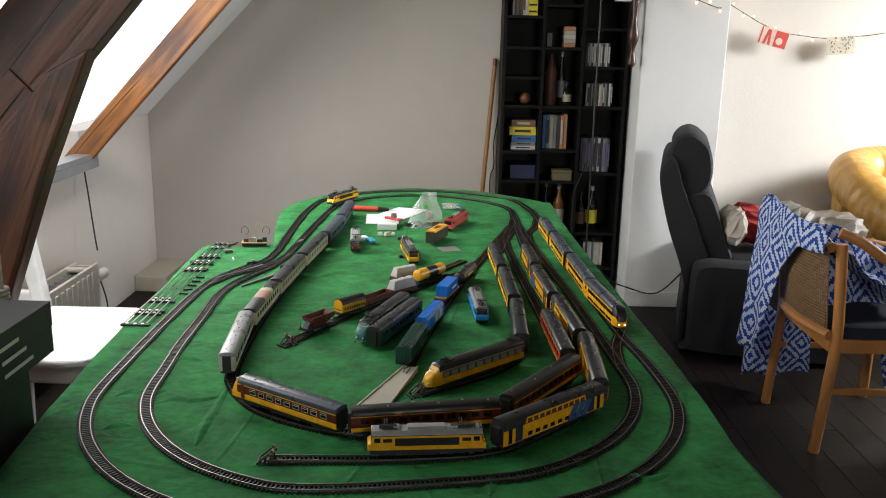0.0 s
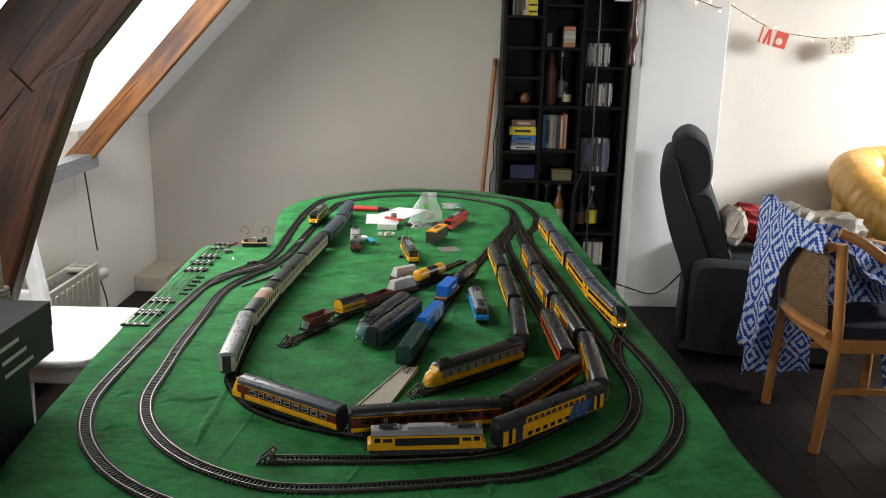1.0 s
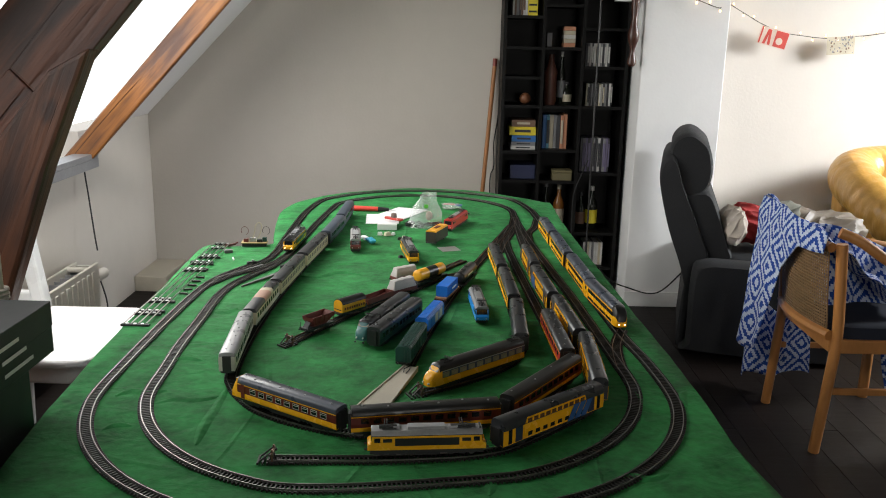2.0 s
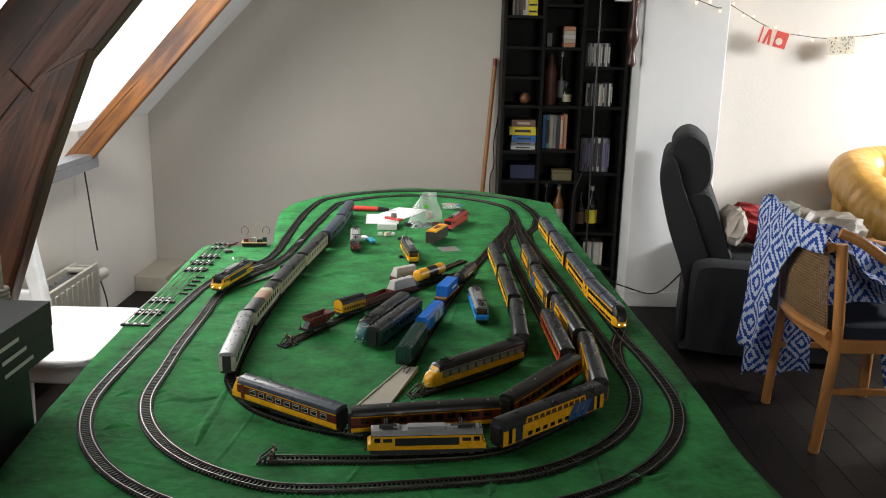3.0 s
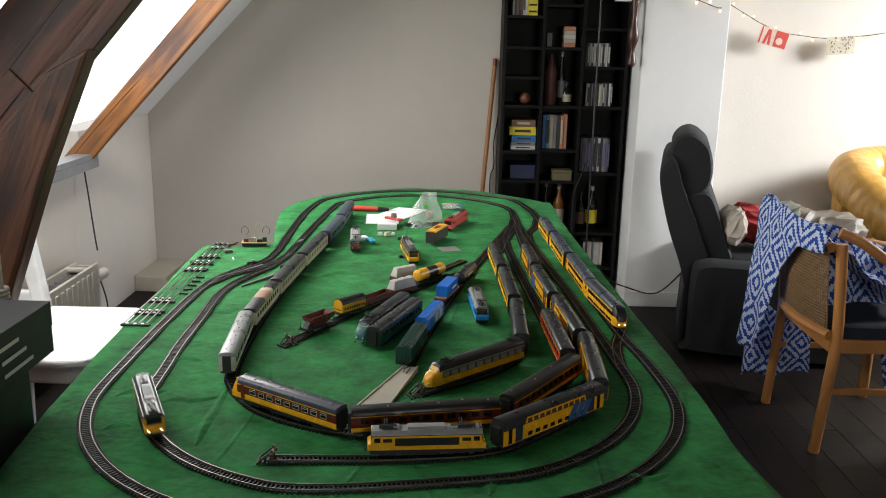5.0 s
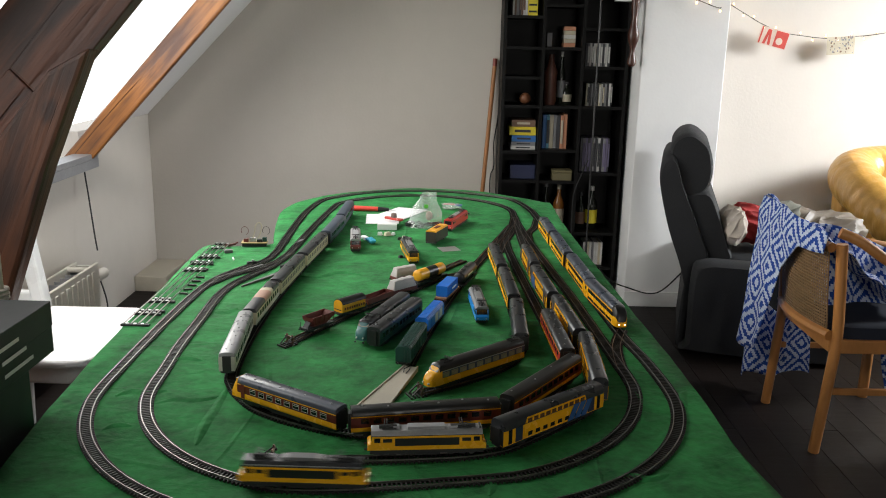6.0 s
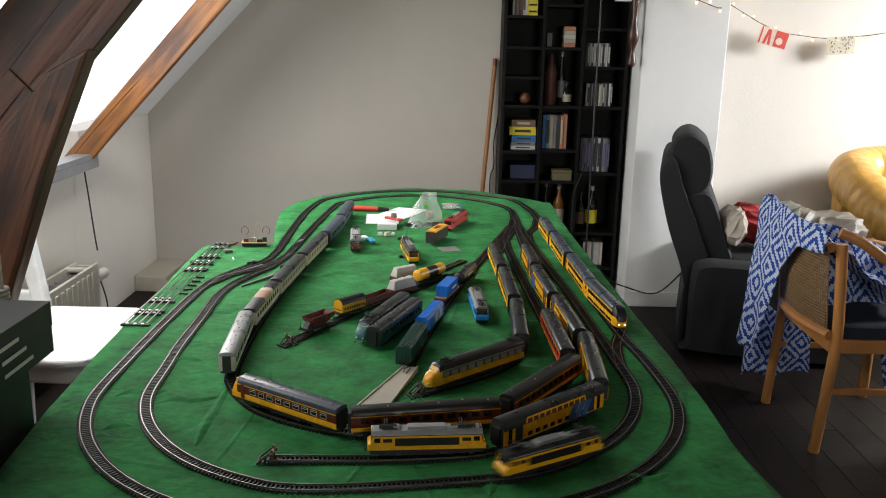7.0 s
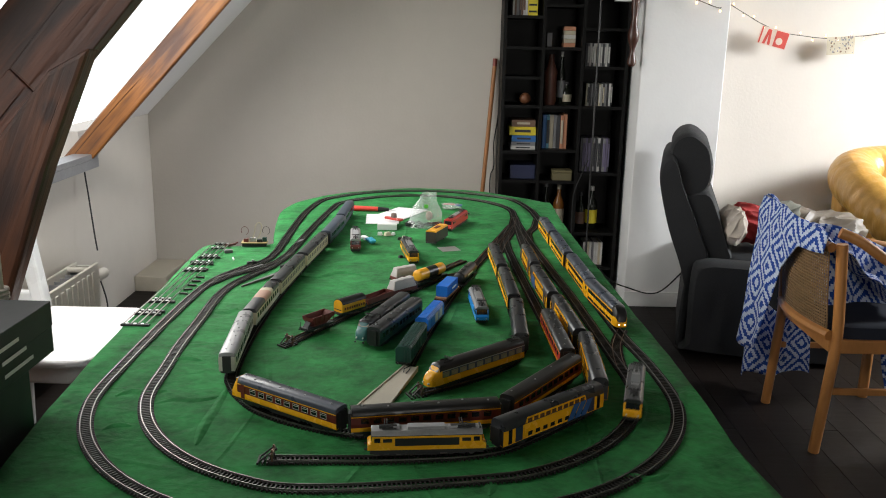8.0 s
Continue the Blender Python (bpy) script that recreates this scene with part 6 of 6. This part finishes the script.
# broom handle leaning on the wall and a cable along it
br = thing("broom", pose(0, 0, 0), "wooden broom handle with red tip leaning on the wall", "broom")
part("handle", Shape().cyl((0.185, 4.84, 0.04), (0.274, 4.965, 1.28), 0.0125, 0.0125, 12), "broom_wood", br, smooth=True)
part("tip", Shape().cyl((0.274, 4.965, 1.28), (0.2765, 4.968, 1.322), 0.013, 0.013, 12), tone("tip_red", (0.20, 0.03, 0.02)), br, smooth=True)
part("brush", Shape().box(0.06, 0.30, 4.80, 4.86, 0.0, 0.05), "black", br, bevel=0.004)
tagged(part("wall_cable", Shape().tube(smooth_path([(0.325, 4.985, 2.0), (0.322, 4.985, 1.55), (0.328, 4.985, 1.40), (0.312, 4.985, 1.25), (0.305, 4.985, 1.0), (0.285, 4.985, 0.84), (0.290, 4.985, 0.70), (0.270, 4.985, 0.62), (0.28, 4.985, 0.3)], 0.03), 0.0035, 6), "cord"),
       "thin dark cable running down the wall beside the bookcase", "cable")
tagged(part("floor_cable", Shape().tube(smooth_path([(0.86, 4.49, 0.22), (0.933, 4.49, 0.150), (1.03, 4.48, 0.115), (1.134, 4.45, 0.096), (1.20, 4.40, 0.14), (1.29, 4.3, 0.30)], 0.02), 0.004, 6), "cord"),
       "black cable trailing from the recliner to the wall", "cable")


# ---------------------------------------------------------------- seating
def profile_pad(outline, y0, y1, r=0.03):
    """An outline in x and z as a padded slab: rounded towards both sides."""
    cx, cz = sum(p[0] for p in outline) / len(outline), sum(p[1] for p in outline) / len(outline)
    rings = []
    for yy, k in ((y0, 1 - 2.2 * r), (y0 + r * 0.35, 1 - r), (y0 + r, 1), (y1 - r, 1), (y1 - r * 0.35, 1 - r), (y1, 1 - 2.2 * r)):
        rings.append([(cx + (x - cx) * k, yy, cz + (zz - cz) * k) for x, zz in outline])
    return Shape().loft(rings)


def rounded(points, step=0.02):
    return [(p.x, p.y) for p in smooth_path(points, step, True)[:-1]]


rc = thing("recliner", Matrix.Translation((1.122, 3.93, -0.022)) @ pose(0, 0, 0, 0, 0, -15) @ Matrix.Translation((-1.13, -3.75, 0)), "charcoal upholstered recliner armchair with tall padded back", "armchair")
part("back_shell", profile_pad(rounded([(1.020, 0.90), (1.022, 0.80), (1.075, 0.60), (1.15, 0.40), (1.20, 0.20), (1.23, 0.14), (1.28, 0.42), (1.21, 0.62), (1.13, 0.80), (1.085, 0.93), (1.045, 0.945)]), 3.74, 4.32), "recliner", rc, smooth=True)
part("head_cushion", profile_pad(rounded([(1.058, 0.94), (1.062, 0.995), (1.095, 1.037), (1.145, 1.050), (1.19, 1.028), (1.235, 0.98), (1.256, 0.88), (1.245, 0.80), (1.20, 0.752), (1.12, 0.742), (1.080, 0.80)]), 3.77, 4.28, 0.05), "recliner", rc, smooth=True)
part("back_cushion", profile_pad(rounded([(1.105, 0.75), (1.13, 0.60), (1.19, 0.45), (1.37, 0.45), (1.36, 0.52), (1.30, 0.68), (1.25, 0.775), (1.17, 0.775)]), 3.76, 4.29, 0.04), "recliner", rc, smooth=True)
part("seat_cushion", cushion((1.50, 4.03, 0.40), (0.30, 0.27, 0.085), 0.35), "recliner", rc, smooth=True)
for y in (3.70, 4.36):
    part("armrest", profile_pad(rounded([(1.20, 0.40), (1.24, 0.462), (1.40, 0.472), (1.80, 0.46), (1.84, 0.40), (1.84, 0.06), (1.80, 0.03), (1.215, 0.03), (1.20, 0.08)]), y - 0.07, y + 0.07, 0.03), "recliner", rc, smooth=True)
part("base", Shape().box(1.20, 1.80, 3.72, 4.34, 0.02, 0.33), "recliner", rc, bevel=0.02)
part("rear_flap", Shape().prism([(1.165, 0.28), (1.185, 0.44), (1.22, 0.44), (1.19, 0.02), (1.155, 0.02)], 3.74, 4.32), "recliner", rc, bevel=0.01)

sf = thing("leather_sofa", pose(0.16, 0.03, -0.015), "yellow leather sofa with creased padded armrest", "sofa")
part("backrest", cushion((2.66, 4.72, 0.60), (0.60, 0.14, 0.30), 0.55), "leather", sf, smooth=True)
arm_path = smooth_path([(2.46, 4.76, 0.785), (2.28, 4.745, 0.78), (2.12, 4.66, 0.765), (2.06, 4.50, 0.725), (2.12, 4.30, 0.62), (2.22, 4.14, 0.50), (2.30, 4.02, 0.36), (2.32, 3.98, 0.22)], 0.011)
na = len(arm_path)
part("armrest", Shape().tube(arm_path, [(0.125 + 0.0022 * math.cos(i * 1.3) * (0.4 + 0.6 * math.sin(i * 0.23) ** 2)) * (0.55 + 0.45 * min(1, i / 6)) * (0.6 + 0.4 * min(1, (na - 1 - i) / 6)) for i in range(na)], 22), "leather", sf, smooth=True)
part("seat", cushion((2.62, 4.28, 0.34), (0.46, 0.36, 0.11), 0.4), "leather", sf, smooth=True)
part("base", Shape().box(2.14, 3.05, 4.02, 4.74, 0.05, 0.34), "leather", sf, bevel=0.03)
for x, y in ((2.1, 4.05), (2.1, 4.68), (2.95, 4.05), (2.95, 4.68)):
    part("foot", Shape().cyl((x, y, 0), (x, y, 0.06), 0.02), "black", sf)

# beech chair with cane back; its back runs along y, it faces +x
ch = thing("cane_chair", pose(0, 0, 0), "beech armchair with woven cane back and dark seat", "chair")


def leg(name, pts, r, parent=ch, material="beech"):
    return part(name, Shape().tube(smooth_path(pts, 0.03), r, 10), material, parent, smooth=True)


leg("rear_leg", [(1.362, 2.82, 0.0), (1.378, 2.82, 0.22), (1.390, 2.82, 0.42), (1.380, 2.82, 0.60), (1.362, 2.82, 0.800)], 0.0195)
leg("rear_leg", [(1.344, 3.25, 0.0), (1.358, 3.25, 0.22), (1.366, 3.25, 0.42), (1.350, 3.25, 0.60), (1.318, 3.25, 0.80)], 0.0185)
leg("front_leg", [(1.80, 2.80, 0.0), (1.80, 2.80, 0.40), (1.79, 2.80, 0.63)], 0.021)
leg("front_leg", [(1.783, 3.335, 0.0), (1.783, 3.335, 0.40), (1.775, 3.33, 0.63)], 0.021)
leg("armrest", [(1.350, 2.818, 0.818), (1.42, 2.80, 0.790), (1.52, 2.785, 0.725), (1.66, 2.785, 0.665), (1.81, 2.79, 0.65)], [0.0185] * 60)
leg("armrest", [(1.318, 3.255, 0.79), (1.40, 3.29, 0.76), (1.55, 3.33, 0.70), (1.80, 3.34, 0.65)], [0.0175] * 60)
part("seat_rail", Shape().box(1.39, 1.80, 2.805, 2.835, 0.385, 0.435), "beech", ch, bevel=0.005)
part("seat_rail", Shape().box(1.37, 1.79, 3.25, 3.28, 0.385, 0.435), "beech", ch, bevel=0.005)
part("seat_rail", Shape().box(1.365, 1.395, 2.82, 3.26, 0.385, 0.435), "beech", ch, bevel=0.005)
part("stretcher", Shape().box(1.375, 1.80, 2.812, 2.828, 0.225, 0.25), "beech", ch, bevel=0.004)
part("stretcher", Shape().box(1.36, 1.79, 3.29, 3.306, 0.225, 0.25), "beech", ch, bevel=0.004)
part("seat_pad", cushion((1.60, 3.05, 0.455), (0.23, 0.235, 0.035), 0.3), "seat_cloth", ch, smooth=True)


def back_x(y, zz):
    """The hollow of the back: furthest out in the middle."""
    k = (y - 3.035) / 0.215
    return 1.362 - (0.034 - 0.02 * (zz - 0.45)) * (1 - k * k) - (zz - 0.45) * 0.10


for nm, zz, w in (("back_rail", 0.448, 0.019), ("back_rail", 0.765, 0.018)):
    part(nm, Shape().tube([(back_x(2.82 + 0.43 * i / 14, zz), 2.82 + 0.43 * i / 14, zz) for i in range(15)], w, 8), "beech", ch, smooth=True)
cane = Shape()
for i in range(34):
    y = 2.835 + 0.40 * i / 33
    cane.tube([(back_x(y, 0.47 + 0.29 * k / 4), y, 0.47 + 0.29 * k / 4) for k in range(5)], 0.0032, 4)
for i in range(26):
    zz = 0.475 + 0.285 * i / 25
    cane.tube([(back_x(2.83 + 0.41 * k / 10, zz) - 0.002, 2.83 + 0.41 * k / 10, zz) for k in range(11)], 0.0034, 4)
tagged(part("cane_panel", cane, "cane", ch, "woven natural cane panel"), kind="stuff")


# blue and white throw over the chair
def throw_material():
    m = bpy.data.materials.new("blue_white_weave")
    m.use_nodes = True
    n, l = m.node_tree.nodes, m.node_tree.links
    b = n["Principled BSDF"]
    b.inputs["Roughness"].default_value = 0.9
    b.inputs["Specular IOR Level"].default_value = 0.2
    uv = n.new("ShaderNodeUVMap")
    sep = n.new("ShaderNodeSeparateXYZ")
    l.new(uv.outputs[0], sep.inputs[0])

    def op(kind, a, bb=None, c=None):
        x = n.new("ShaderNodeMath")
        x.operation = kind
        for k, v in enumerate((a, bb, c)):
            if v is None:
                continue
            if isinstance(v, (int, float)):
                x.inputs[k].default_value = v
            else:
                l.new(v, x.inputs[k])
        return x.outputs[0]

    # stepped like a weave: snapped to a fine grid, then nested diamonds
    su = op("DIVIDE", op("FLOOR", op("MULTIPLY", sep.outputs[0], 190.0)), 190.0)
    sv = op("DIVIDE", op("FLOOR", op("MULTIPLY", sep.outputs[1], 110.0)), 110.0)
    fu = op("ABSOLUTE", op("SUBTRACT", op("FRACT", op("MULTIPLY", su, 8.4)), 0.5))
    fv = op("ABSOLUTE", op("SUBTRACT", op("FRACT", op("MULTIPLY", sv, 6.2)), 0.5))
    d = op("ADD", fu, fv)
    bands = op("GREATER_THAN", op("FRACT", op("MULTIPLY", d, 4.0)), 0.5)
    mix = n.new("ShaderNodeMix")
    mix.data_type = "RGBA"
    mix.inputs[6].default_value, mix.inputs[7].default_value = (0.018, 0.062, 0.30, 1), (0.50, 0.56, 0.70, 1)
    l.new(bands, mix.inputs[0])
    no = n.new("ShaderNodeTexNoise")
    no.inputs["Scale"].default_value = 90
    hs = n.new("ShaderNodeHueSaturation")
    l.new(op("MULTIPLY_ADD", no.outputs[0], 0.5, 0.75), hs.inputs["Value"])
    l.new(mix.outputs[2], hs.inputs["Color"])
    l.new(hs.outputs[0], b.inputs["Base Color"])
    bp = n.new("ShaderNodeBump")
    bp.inputs["Distance"].default_value = 0.0015
    l.new(no.outputs[0], bp.inputs["Height"])
    l.new(bp.outputs[0], b.inputs["Normal"])
    return m


M["throw"] = throw_material()


throw = thing("throw_blanket", pose(0, 0, 0), "blue and white diamond-pattern woven throw draped over a chair", "blanket")


def outer_reach(u):
    """How far the throw hangs down outside: long beyond the far post, short towards the near one."""
    return (lerp(0.60, 0.22, min(1.0, max(0.0, u - 0.40) / 0.12) ** 0.8) - lerp(0.0, 0.12, min(1.0, max(0.0, u - 0.52) / 0.22))
            - lerp(0.0, 0.03, max(0.0, u - 0.72) / 0.28))


def outer_fold(u, v):
    # u: along the back from the far side to the near one; v: from the ridge down
    y = lerp(3.42, 2.815, u)
    ridge = 0.835 + 0.012 * math.sin(u * math.pi) - 0.02 * u
    length = outer_reach(u)
    full, v = v, v * length / 0.6
    x = 1.325 - 0.03 * (1 - (2 * u - 1) ** 2) - 0.045 * v ** 0.7 + 0.016 * math.sin(u * 13 + v * 2.5) * v + 0.012 * math.sin(u * 27) * v
    x = min(x, back_x(min(3.25, max(2.82, y)), ridge - full * length) - 0.030) + max(0.0, 0.06 - full * length) * 0.3
    return (x, y + 0.03 * math.sin(v * 4 + u * 5) * v + 0.07 * v * (1 - u), ridge - full * length + 0.015 * math.sin(u * 19) * v)


def under_fold(u, v):
    y = lerp(3.46, 3.24, u)
    x = 1.315 + 0.16 * u - 0.02 * math.sin(u * 11) * (0.4 + v)
    return (x, y, 0.37 - v * (0.34 - 0.10 * u) + 0.02 * math.sin(u * 9))


def inner_fold(u, v):
    # across the ridge, down inside the back and over the seat to the arm
    y = lerp(3.34, 2.88, u)
    x = lerp(1.285, 1.66, v)
    zz = 0.852 - 0.035 * u - 0.30 * v ** 1.3 - 0.05 * math.sin(math.pi * v) * (1 - u) + 0.012 * math.sin(v * 20 + u * 6) + 0.010 * math.sin(u * 17)
    return (x, y, zz)


def side_fold(u, v):
    x = lerp(1.40, 1.95, u)
    y = 3.16 + 0.02 * math.sin(u * 16 + v * 3) - 0.10 * v
    return (x, y, 0.77 - 0.12 * u - v * 0.30 + 0.02 * math.sin(u * 8))


def corner_fold(u, v):
    x = lerp(1.66, 1.86, u) + 0.03 * v
    return (x, 3.02 + 0.02 * math.sin(u * 9 + v * 4), 0.40 - v * (0.23 + 0.08 * u) + 0.02 * math.sin(u * 7))


for nm, fn, nu, nv, wu, wv, u0 in (("outer_fold", outer_fold, 40, 30, 0.46, 0.60, 0.0), ("under_fold", under_fold, 26, 16, 0.42, 0.32, 0.1),
                                   ("inner_fold", inner_fold, 30, 30, 0.46, 0.50, 0.0), ("side_fold", side_fold, 34, 18, 0.55, 0.3, 0.2), ("corner_fold", corner_fold, 18, 16, 0.2, 0.28, 0.3)):
    ob = part(nm, drape(fn, nu, nv, wu, wv, u0, reach=outer_reach if fn is outer_fold else None), "throw", throw)
    so = ob.modifiers.new("thickness", "SOLIDIFY")
    so.thickness = 0.004


# clothes and a bag lying on the recliner
tagged(part("jumper", crumple((1.375, 3.95, 0.585), (0.055, 0.11, 0.085), 2, 0.34, 15), "bone", smooth=True), "crumpled beige jumper on the recliner seat", "clothing")
tagged(part("red_jacket", crumple((1.49, 4.05, 0.585), (0.115, 0.13, 0.095), 5, 0.32, 13), "red_cloth", smooth=True), "crumpled red jacket on the recliner seat", "clothing")
tagged(part("grey_coat", crumple((1.80, 4.02, 0.545), (0.22, 0.16, 0.125), 8, 0.30, 9), tone("coat_grey", (0.115, 0.090, 0.064), 0.5), smooth=True), "shiny beige coat heaped on the recliner", "clothing")
tagged(part("patterned_cushion", crumple((1.64, 4.0, 0.645), (0.085, 0.05, 0.085), 11, 0.3, 10), tone("cushion_grey", (0.20, 0.20, 0.165), 0.9), smooth=True), "pale grey patterned cushion on the recliner", "cushion")


# ---------------------------------------------------------------- fairy lights with cards
string = thing("fairy_lights", pose(0, 0, 0), "string of warm lit fairy lights hung along the wall", "string lights")
LINE = smooth_path([(1.196, 4.5, 1.672), (1.285, 4.5, 1.64), (1.389, 4.5, 1.609), (1.50, 4.86, 1.675), (1.58, 4.90, 1.635), (1.68, 4.92, 1.585), (1.76, 4.93, 1.545), (1.88, 4.93, 1.50), (2.0, 4.93, 1.483), (2.13, 4.93, 1.472),
                    (2.24, 4.93, 1.483), (2.36, 4.93, 1.492), (2.48, 4.93, 1.512), (2.7, 4.93, 1.56), (3.0, 4.93, 1.66)], 0.012)
part("wire", Shape().tube(LINE, 0.0022, 5), tone("wire_dark", (0.05, 0.045, 0.035)), string)
for i in range(6, len(LINE) - 4, 6):
    p = LINE[i]
    dz = -0.016 if i % 4 else 0.013
    part("stem", Shape().cyl(p, (p.x, p.y - 0.004, p.z + dz * 0.6), 0.0018, n=6), "wire_dark", string)
    part("bulb", Shape().ball((p.x, p.y - 0.005, p.z + dz), 0.005, 0.005, 0.007, 8, 6), "bulb", string, smooth=True)


def greeting_card(label, pts, back, marks):
    (x0, z0), (x1, z1), hgt, lean = pts
    ob = thing("greeting_card", pose(x0, 4.922, z0, 0, math.degrees(math.atan2(z0 - z1, x1 - x0)), 0), label, "card", "cards on the fairy lights")
    w = math.hypot(x1 - x0, z1 - z0)
    part("card_sheet", Shape().box(0, w, -0.001, 0.001, -hgt, 0), back, ob)
    for mname, shape, colour in marks(w, hgt):
        part(mname, shape, colour, ob)
    return ob


M["card_red"] = tone("card_red", (0.48, 0.05, 0.035))
M["card_pale"] = tone("card_pale", (0.55, 0.44, 0.36))


def red_marks(w, h):
    yield "border", Shape().box(w * 0.04, w * 0.09, -0.0022, -0.0012, -h * 0.97, -h * 0.03), "card_red"
    yield "motif", Shape().prism([(w * 0.18, -h * 0.95), (w * 0.26, -h * 0.1), (w * 0.38, -h * 0.1), (w * 0.45, -h * 0.95), (w * 0.36, -h * 0.95), (w * 0.32, -h * 0.4), (w * 0.27, -h * 0.95)], -0.0022, -0.0012), "card_red"
    yield "panel", Shape().box(w * 0.55, w * 0.98, -0.0022, -0.0012, -h * 0.96, -h * 0.06), "card_red"
    yield "roundel", Shape().cyl((w * 0.72, -0.0034, -h * 0.62), (w * 0.72, -0.0023, -h * 0.62), h * 0.2), "card_pale"


def grey_marks(w, h):
    r2 = random.Random(9)
    for i in range(64):
        a, c = r2.uniform(0.05, 0.93) * w, -r2.uniform(0.08, 0.94) * h
        s = r2.uniform(0.004, 0.012)
        yield "motif", Shape().box(a, a + s * 0.7, -0.0022, -0.0012, c, c + s), "spine_grey" if i % 3 else "spine_brown"


greeting_card("red and cream greeting card hung on the fairy lights", ((1.762, 1.537), (1.925, 1.497), 0.098, 0), "card_pale", red_marks)
greeting_card("pale greeting card with small grey motifs", ((2.135, 1.478), (2.29, 1.488), 0.098, 0), "spine_cream", grey_marks)

# ---------------------------------------------------------------- floor boards
board_mesh = {}
for i in range(47):
    cuts = [REAR] + [REAR + 0.93 * (i * 2 % 3) + 1.1 + 2.8 * k for k in range(4)] + [BACK]
    for a, b in zip(cuts, cuts[1:]):
        size = round(b - a, 3)
        if size < 0.05:
            continue
        if size not in board_mesh:
            board_mesh[size] = Shape().box(-0.0645, 0.0645, -size / 2 + 0.0015, size / 2 - 0.0015, -0.02, 0.0).mesh("floor_board")
        part("floor_board", board_mesh[size], "floor", floor, at=pose(LEFT + 0.066 + i * 0.131, (a + b) / 2, 0.0))


# ---------------------------------------------------------------- motion
# how far the running locomotive has come along the inner oval
WAY = [(0.0, -0.02), (0.5, 0.172), (1.0, 0.362), (1.5, 0.552), (2.0, 0.765), (2.8, 1.130), (3.0, 1.224), (3.5, 1.447), (4.0, 1.668), (4.5, 1.881),
       (5.25, 2.193), (6.0, 2.508), (6.5, 2.703), (7.0, 2.912), (7.5, 3.092), (8.0, 3.246)]


def motions():
    path = INNER_PATH[::-1]
    n = len(path) - 1

    def place(s):
        k = s / 0.008
        i = math.floor(k)
        return path[i % n].lerp(path[i % n + 1], k - i)

    rows = []
    for i in range(41):
        t = i * 0.2
        s = float(np.interp(t, [w[0] for w in WAY], [w[1] for w in WAY]))
        a, b = place(s - 0.055), place(s + 0.055)
        c = (a + b) / 2
        rows.append((t, pose(c.x, c.y, RZ, 0, 0, math.degrees(math.atan2(b.y - a.y, b.x - a.x)))))
    walk(runner, rows)


motions()
